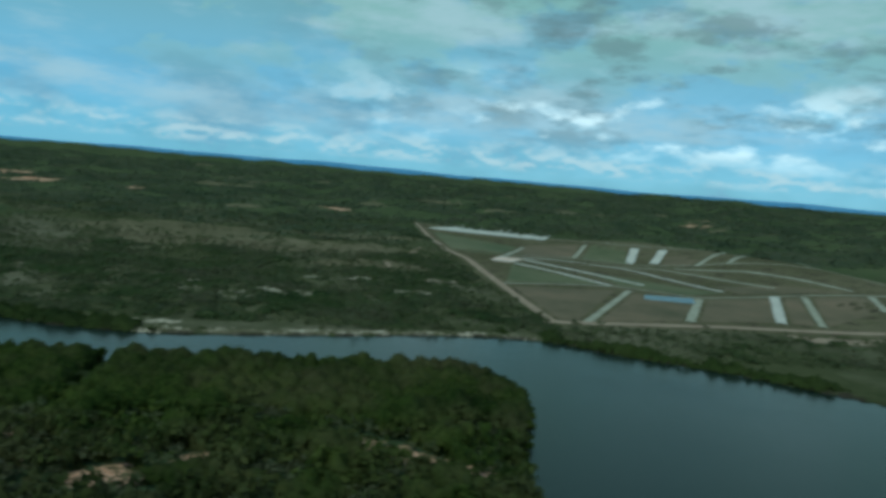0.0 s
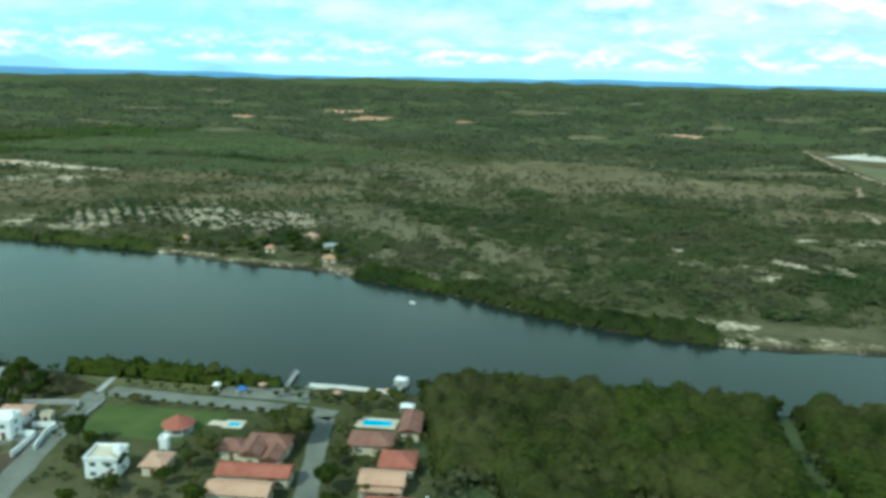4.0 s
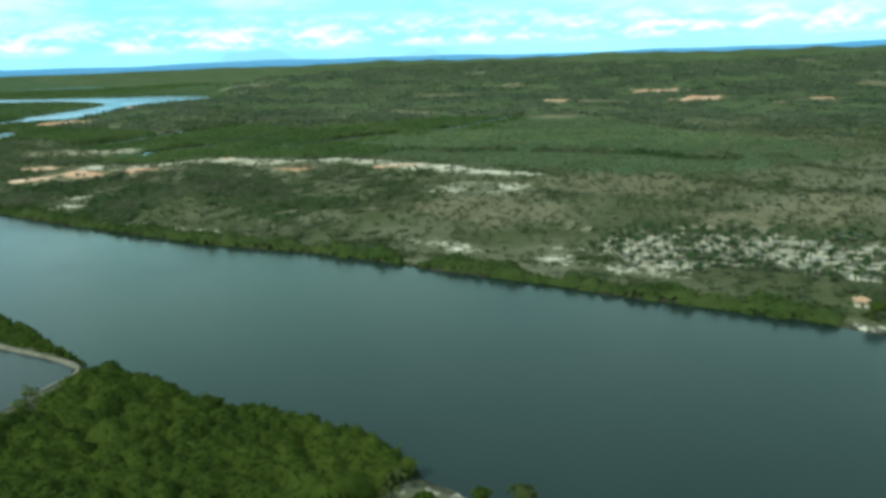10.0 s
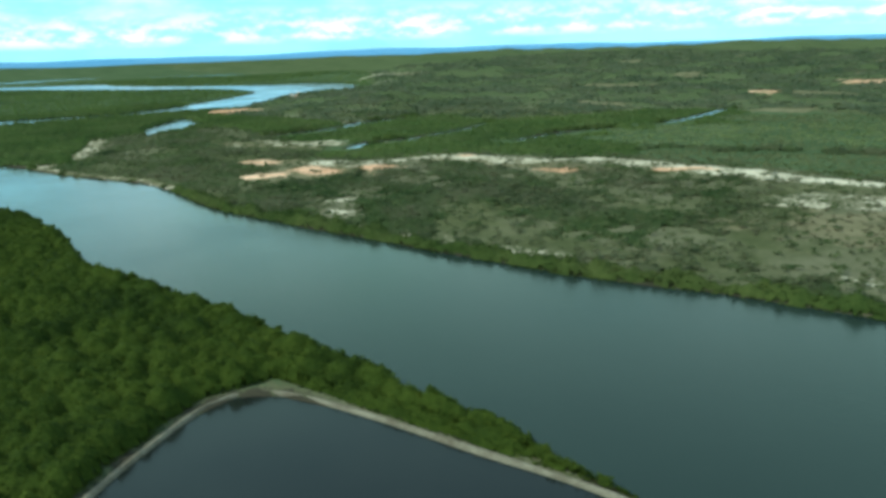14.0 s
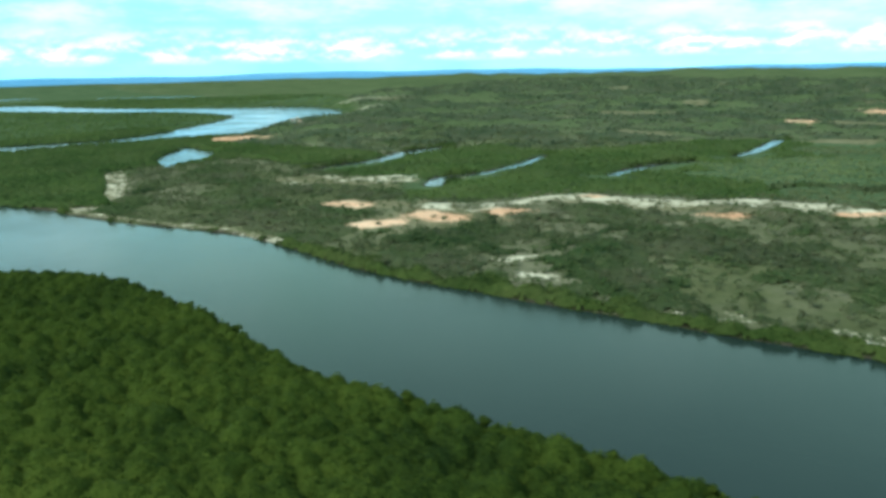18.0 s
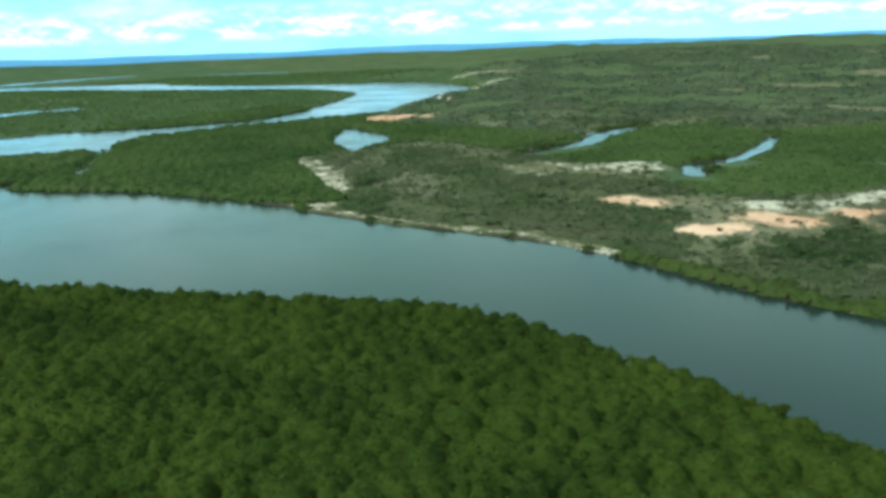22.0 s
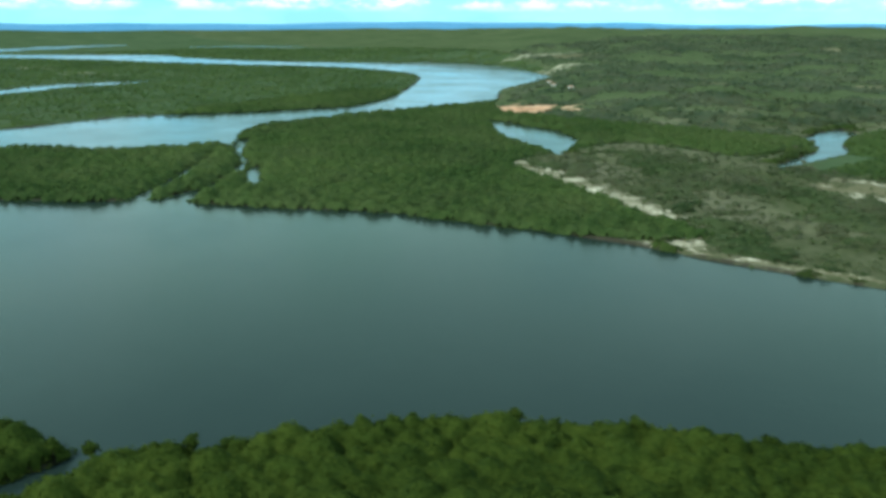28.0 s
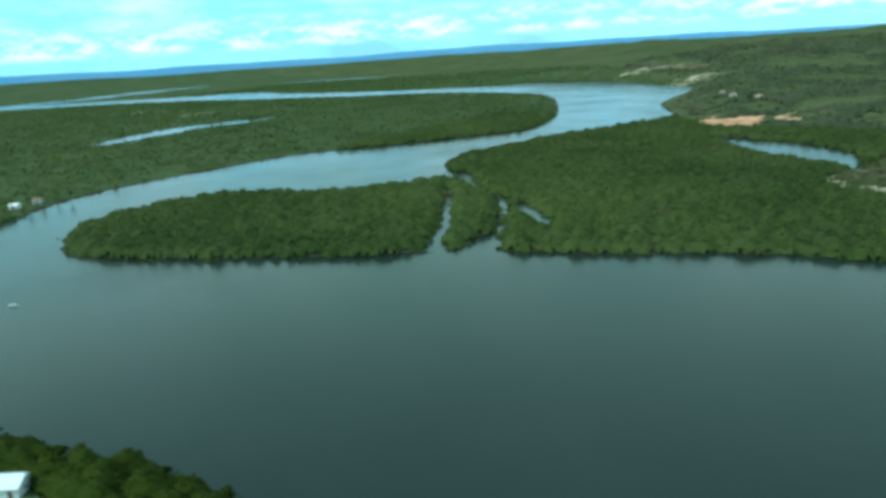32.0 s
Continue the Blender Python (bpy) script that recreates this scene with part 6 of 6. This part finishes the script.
def palm_trunk(h, lean):
    bm = bmesh.new()
    rings = []
    for k in range(7):
        s = k / 6
        r = 0.24 * (1 - 0.45 * s) + (0.12 if k == 0 else 0)
        rings.append([bm.verts.new((lean * s * s + r * math.cos(a), r * math.sin(a), -0.4 + (h + 0.4) * s)) for a in np.arange(7) * 2 * math.pi / 7])
    for p, q in zip(rings, rings[1:]):
        for i in range(7):
            bm.faces.new((p[i], p[(i + 1) % 7], q[(i + 1) % 7], q[i]))
    return bm


def palm(h, lean, seed):
    e = root("coconut_palm", pose(0, 0, 0), "tall coconut palm with a leaning grey trunk by the water", "palm", "coconut palms at the shore")
    part("trunk", palm_trunk(h, lean), M_BARK, e)
    r = random.Random(seed)
    for k in range(13):
        f = new("frond", cached(MESHES, ("frond", 3.2, M_PALM), frond_mesh))
        f.parent = e
        f.matrix_basis = pose(lean, 0, h - 0.15, 0, r.uniform(-42, 18), k * 360 / 13 + r.uniform(-12, 12)) @ Matrix.Scale(r.uniform(0.85, 1.15), 4)
    return e


rng = random.Random(11)
masters = [palm(5.6, 0.5, 1), palm(4.8, 0.9, 2), palm(6.4, 0.3, 3)]
spots = [(-325, 235), (-323, 240), (-319, 241), (-309, 242), (-292, 239), (-288, 241), (-280, 236), (-301, 242), (-330, 231), (-316, 233), (-284, 238.5), (-327, 238), (-314, 240), (-303, 238), (-286, 240.5), (-318, 229)] + [(-1594 + 5 * (k % 4), 304 + 7 * k) for k in range(8)] + [(-1452, 392), (-1444, 398), (-1437, 399), (-1430, 401)]
for k, (x_, y_) in enumerate(spots):
    m = pose(x_, y_, height(x_, y_), 0, 0, rng.uniform(0, 360))
    if k < 3:
        masters[k].matrix_world = m
    else:
        copy_thing(masters[k % 3], m @ Matrix.Scale(rng.uniform(0.95, 1.25), 4))


# palm grove on white sand across the river
def grove_palm(seed):
    r = random.Random(seed)
    e = root("grove_palm", pose(0, 0, 0), "short grey-green palm in rows on white sand", "palm", "palms of the sand grove")
    part("trunk", palm_trunk(2.4, 0.2), M_BARK, e)
    bm = bmesh.new()
    src = frond_mesh(2.0, 0.5, 1.1)
    me = bpy.data.meshes.new("tmp")
    src.to_mesh(me)
    src.free()
    for k in range(10):
        a = len(bm.verts)
        bm.from_mesh(me)
        bm.verts.ensure_lookup_table()
        bmesh.ops.transform(bm, matrix=pose(0.2, 0, 2.35, 0, r.uniform(-45, 15), k * 36 + r.uniform(-10, 10)), verts=bm.verts[a:])
    bpy.data.meshes.remove(me)
    part("crown", bm, M_PALM, e)
    return e


grove = [grove_palm(5), grove_palm(6)]
count = 0
for i in range(22):
    for j in range(11):
        x_ = -402 + i * 6.9 + 0.25 * j * 6.5 + rng.uniform(-0.4, 0.4)
        y_ = 392 + j * 7.2 + 0.12 * (x_ + 400) + rng.uniform(-0.4, 0.4)
        if float(patches([(-334, 432, 80, 36, 4)], np.array([x_]), np.array([y_]))[0]) < 0.4 or rng.random() < 0.10:
            continue
        m = pose(x_, y_, height(x_, y_), 0, 0, rng.uniform(0, 360)) @ Matrix.Scale(rng.uniform(0.85, 1.3), 4)
        if count < 2:
            grove[count].matrix_world = m
        else:
            copy_thing(grove[count % 2], m)
        count += 1


def tree_crown(seed, n, rx, rz, zc, leaf):
    v, f = crown_quads(seed, n, rx, rx, rz, zc, leaf, 7)
    me = quads_mesh("crown", v, f)
    me.materials.append(M_DARKWOOD if seed % 3 else M_MANGROVE)
    return me


def tree_wood(seed, h):
    """Trunk with forked limbs."""
    r = random.Random(seed)
    bm = bmesh.new()

    def limb(a, b, r0, r1):
        d = (b - a).normalized()
        u = d.orthogonal().normalized()
        v = d.cross(u)
        rings = [[bm.verts.new(c + u * rr * math.cos(k * 1.2566) + v * rr * math.sin(k * 1.2566)) for k in range(5)] for c, rr in ((a, r0), (b, r1))]
        for k in range(5):
            bm.faces.new((rings[0][k], rings[0][(k + 1) % 5], rings[1][(k + 1) % 5], rings[1][k]))

    fork = Vector((0.1, 0.05, h * 0.42))
    limb(Vector((0, 0, -0.4)), fork, 0.26, 0.18)
    for k in range(5):
        a = k * 1.2566 + r.uniform(-0.4, 0.4)
        limb(fork, Vector((math.cos(a) * h * 0.26, math.sin(a) * h * 0.26, h * r.uniform(0.65, 0.85))), 0.13, 0.04)
    return bm


def garden_tree(seed, h, rx):
    e = root("garden_tree", pose(0, 0, 0), "leafy dark green broad tree in the village", "tree", "trees among the houses")
    part("trunk", tree_wood(seed, h), M_BARK, e)
    c = new("crown", tree_crown(seed, 190, rx, h * 0.36, h * 0.66, 0.5))
    c.parent = e
    return e


trees = [garden_tree(101, 6.5, 2.9), garden_tree(102, 5.5, 2.4), garden_tree(104, 7.5, 3.2), garden_tree(105, 4.6, 2.1)]
spots = [(-180.5, 220), (-178, 217.5), (-181, 214.5), (-186, 222), (-168, 236), (-164, 239), (-172, 233), (-223, 204), (-219, 203), (-196, 201), (-194, 205), (-197, 195), (-205, 190),
         (-262, 209), (-256, 213), (-252, 216), (-247, 220), (-250, 225), (-258, 231), (-266, 228), (-272, 226), (-277, 222), (-281, 217), (-285, 213), (-275, 213), (-290, 219), (-296, 221), (-301, 218), (-303, 228), (-315, 226),
         (-318, 222), (-297, 232), (-289, 233), (-284, 229), (-279, 230), (-168, 209), (-166, 199), (-163, 193), (-165, 183), (-170, 187), (-187, 188), (-199, 178), (-184, 176), (-160, 166), (-210, 184),
         (-367, 237), (-329, 236), (-343, 236), (-375, 231), (-395, 216), (-402, 213), (-390, 214), (-322, 229), (-326, 222), (-312, 216), (-307, 212), (-233, 240), (-212, 241), (-258, 226), (-261, 232), (-254, 221), (-270, 207), (-263, 206), (-247, 214), (-208, 196), (-217, 196)]
for k, (x_, y_) in enumerate(spots):
    m = pose(x_, y_, height(x_, y_) - 0.1, 0, 0, rng.uniform(0, 360)) @ Matrix.Scale(rng.uniform(0.75, 1.15), 4)
    if k < 4:
        trees[k].matrix_world = m
    else:
        copy_thing(trees[rng.randrange(4)], m)


village_tree = garden_tree(113, 7.0, 3.3)
tagged(village_tree, "large dark round tree among the village houses", "tree", "trees among the houses")
big = garden_tree(110, 7.2, 3.4)
tagged(big, "large dark round tree standing alone on the shore", "tree", "lone trees on the shore")
copy_thing(big, pose(-336.5, 238.2, height(-336.5, 238.2), 0, 0, 70) @ Matrix.Scale(0.95, 4))
for x_, y_, s_ in ((-180, 219, 1.0), (-178.5, 214.6, 1.05), (-184, 221.5, 0.8), (-254.5, 211.5, 0.85), (-258, 213.5, 0.7), (-246.4, 196.5, 0.6)):
    copy_thing(village_tree, pose(x_, y_, height(x_, y_), 0, 0, 40 * s_ * x_) @ Matrix.Scale(s_, 4))
village_tree.matrix_world = pose(-162.5, 237, height(-162.5, 237)) @ Matrix.Scale(0.6, 4)
big.matrix_world = pose(-360, 240, height(-360, 240))
far_tree = garden_tree(111, 5.4, 2.8)
tagged(far_tree, "dark shade tree between the far beach huts", "tree", "trees by the beach huts")
for k, (x_, y_) in enumerate([(-247, 379), (-262, 366), (-238, 377), (-231, 370), (-252, 386), (-240, 391), (-222, 362), (-268, 372), (-276, 366), (-286, 371), (-294, 373), (-256, 394), (-228, 378), (-218, 371), (-300, 370), (-264, 381), (-245, 370)]):
    m = pose(x_, y_, height(x_, y_), 0, 0, 47 * k) @ Matrix.Scale(0.75 + 0.35 * ((k * 37) % 10) / 10, 4)
    if k:
        copy_thing(far_tree, m)
    else:
        first = m
far_tree.matrix_world = first
canopy("dry_thicket", lambda x, y: ((x + 247) / 8.5) ** 2 + ((y - 228) / 4.6) ** 2 < 1 + 0.3 * wav(x, y, 8, 81), (-258, -236, 220, 236), 2.6, 2.6, 0.9, 3.0, 0.3, M_DRYBUSH, "brown dry thicket beside the villas", 21, "thicket")


def hedge_shrub():
    e = root("street_shrub", pose(0, 0, 0), "dark green shrub in the gardens along the street", "shrub", "shrubs along the street")
    part("stem", box(-0.06, -0.06, -0.3, 0.06, 0.06, 0.8), M_BARK, e)
    c = new("crown", tree_crown(202, 60, 0.8, 0.75, 1.2, 0.32))
    c.parent = e
    return e


shrub = hedge_shrub()
spots = [(-193 + 2.1 * k, 237.4 + 1.6 * ((k * 7) % 3 - 1)) for k in range(11)] + [(-229 + 4.1 * k, 225.4 + 0.06 * k) for k in range(12)] + [(-231 + 4.4 * k, 233.2 + 0.05 * k) for k in range(6)] + [(-233 + 1.4 * k, 217 - 5.5 * k) for k in range(3)]
for k, (x_, y_) in enumerate(spots):
    m = pose(x_, y_, height(x_, y_), 0, 0, rng.uniform(0, 360)) @ Matrix.Scale(rng.uniform(0.8, 1.3), 4)
    if k == 0:
        shrub.matrix_world = m
    else:
        copy_thing(shrub, m)

# undergrowth between the houses and on the shore
x, y, q = jitter(-345, -145, 150, 240, 2.6, 31)
built = np.zeros(len(x), bool)
for o in [o for o in scene.objects if o.type == "EMPTY" and o.parent is None]:
    if o.name.split(".")[0] in ("house", "villa", "cottage", "hut", "swimming_pool", "gazebo", "water_tower", "canopy"):
        built |= np.hypot(x - o.location.x, y - o.location.y) < 4.6
for _line in ([(-236, 228), (-227, 191), (-212, 140)], [(-234, 229.5), (-176, 230)], [(-178, 229), (-164, 176), (-156, 150)], [(-330, 206), (-297, 206.5), (-267, 203)], [(-240, 246), (-236, 227)]):
    built |= seg_dist(x, y, np.array(_line, float)) < 4.2
built |= inside(x, y, np.array([(-229, 208), (-203, 209), (-198, 226), (-231, 224)], float)) | inside(x, y, np.array([(-246, 231), (-208, 232), (-183, 234), (-187, 246), (-250, 240)], float))
built |= inside(x, y, np.array([(-142, 166), (-120, 169), (-127, 187), (-148, 183)], float)) | inside(x, y, np.array([(-345, 213), (-332, 211), (-331, 238), (-345, 240)], float))
built |= inside(x, y, np.array([(-330, 190), (-258, 160), (-228, 168), (-229, 198), (-258, 192), (-280, 203), (-330, 203)], float))
dens = np.where(x < -275, 0.8, np.where(x < -240, 0.5, 0.34)) + 0.25 * wav(x, y, 22, 33)
keep = ~built & (q < dens) & (sample(WD, x, y) > 2) & (x < -150)
k2 = np.random.RandomState(8).rand(len(x)) < 0.5
scatter("garden_growth", P_TREE, x[keep & k2], y[keep & k2], (0.6 + 0.4 * q[keep & k2] / 0.7) * np.where(x[keep & k2] < -272, 1.5, 1.0), M_DARKWOOD, "mixed green garden growth between the houses", "trees")
scatter("garden_growth", P_BUSH, x[keep & ~k2], y[keep & ~k2], (0.6 + 0.6 * q[keep & ~k2]) * np.where(x[keep & ~k2] < -272, 1.5, 1.0), M_THICKET, "low garden bushes and weeds", "bushes")
x, y, q = jitter(-490, -330, 170, 245, 4.0, 35)
keep = (sample(WD, x, y) > 2) & (q < 0.22 + 0.3 * step(0.2, 0.9, wav(x, y, 30, 36))) & ~inside(x, y, NEAR_MANGROVES["middle"])
scatter("bushes", P_BUSH, x[keep], y[keep], 0.6 + 2 * q[keep], M_SCRUB, "olive bushes on the open sandy shore", "bushes")
x, y, q = jitter(-484, -384, 186, 240, 2.6, 37)
near = area_dist(x, y, NEAR_MANGROVES["middle"])
keep = (near > -1) & (near < 9 + 4 * wav(x, y, 14, 38)) & (sample(WD, x, y) > 2) & (q < 0.7)
scatter("bushes", P_BUSH, x[keep], y[keep], 0.8 + 1.2 * q[keep], M_MARSH, "yellow-green bushes along the edge of the mangroves", "bushes")
scatter("bushes", P_TREE, x[keep][::3], y[keep][::3] + 1.0, 0.7 + 0.8 * q[keep][::3], M_DARKWOOD, "dark green small trees along the edge of the mangroves", "trees")
x, y, q = jitter(-400, -330, 205, 242, 1.8, 39)
keep = (sample(WD, x, y) > 1.5) & (q < 0.4 + 0.4 * wav(x, y, 12, 40)) & ~inside(x, y, NEAR_MANGROVES["middle"])
scatter("bushes", P_BUSH, x[keep], y[keep], 0.3 + 0.5 * q[keep], M_DRYBUSH, "low dry weeds on the open shore", "bushes")


# mangrove trees that stand out along the near water's edge
def mangrove_tree(seed, h):
    r = random.Random(seed)
    e = root("mangrove_tree", pose(0, 0, 0), "green mangrove tree on stilt roots at the water's edge", "tree", "mangroves at the water's edge")
    part("trunk", tree_wood(seed, h), M_BARK, e)
    for k in range(5):
        a = k * 1.2566 + r.uniform(-0.3, 0.3)
        bm = bmesh.new()
        pts = [Vector((math.cos(a) * d, math.sin(a) * d, z_)) for d, z_ in ((0.1, 1.5), (0.7, 1.0), (1.05, 0.1), (1.15, -0.9))]
        rings = [[bm.verts.new(p_ + Vector((0.06 * math.cos(q_), 0.06 * math.sin(q_), 0))) for q_ in (0, 2.094, 4.189)] for p_ in pts]
        for p_, q_ in zip(rings, rings[1:]):
            for i in range(3):
                bm.faces.new((p_[i], p_[(i + 1) % 3], q_[(i + 1) % 3], q_[i]))
        part("stilt_root", bm, M_BARK, e)
    v_, f_ = crown_quads(seed, 150, 2.3, 2.3, 1.9, h * 0.66, 0.4, 8, hull=(8, 4))
    me = quads_mesh("crown", v_, f_)
    me.materials.append(M_MANGROVE)
    c = new("crown", me)
    c.parent = e
    return e


kinds = [mangrove_tree(301, 5.6), mangrove_tree(302, 4.8), mangrove_tree(303, 6.2)]
shore = np.vstack([smooth(SOUTH_BANK, 12), smooth(VILLAGE_SHORE[11:24], 12)])
count, last = 0, Vector((9e9, 0))
for x_, y_ in shore:
    p_ = Vector((x_, y_))
    if (p_ - last).length < rng.uniform(4.5, 9.0) or -398 < x_ < -160 or count >= 200:
        continue
    if -600 < x_ < -484:
        continue
    last = p_
    x_, y_ = x_ + rng.uniform(-1, 1), y_ - rng.uniform(1.0, 3.0)
    m = pose(x_, y_, max(height(x_, y_), -0.2), 0, 0, rng.uniform(0, 360)) @ Matrix.Scale(rng.uniform(0.75, 1.05), 4)
    if count < 3:
        kinds[count].matrix_world = m
    else:
        copy_thing(kinds[count % 3], m)
    count += 1
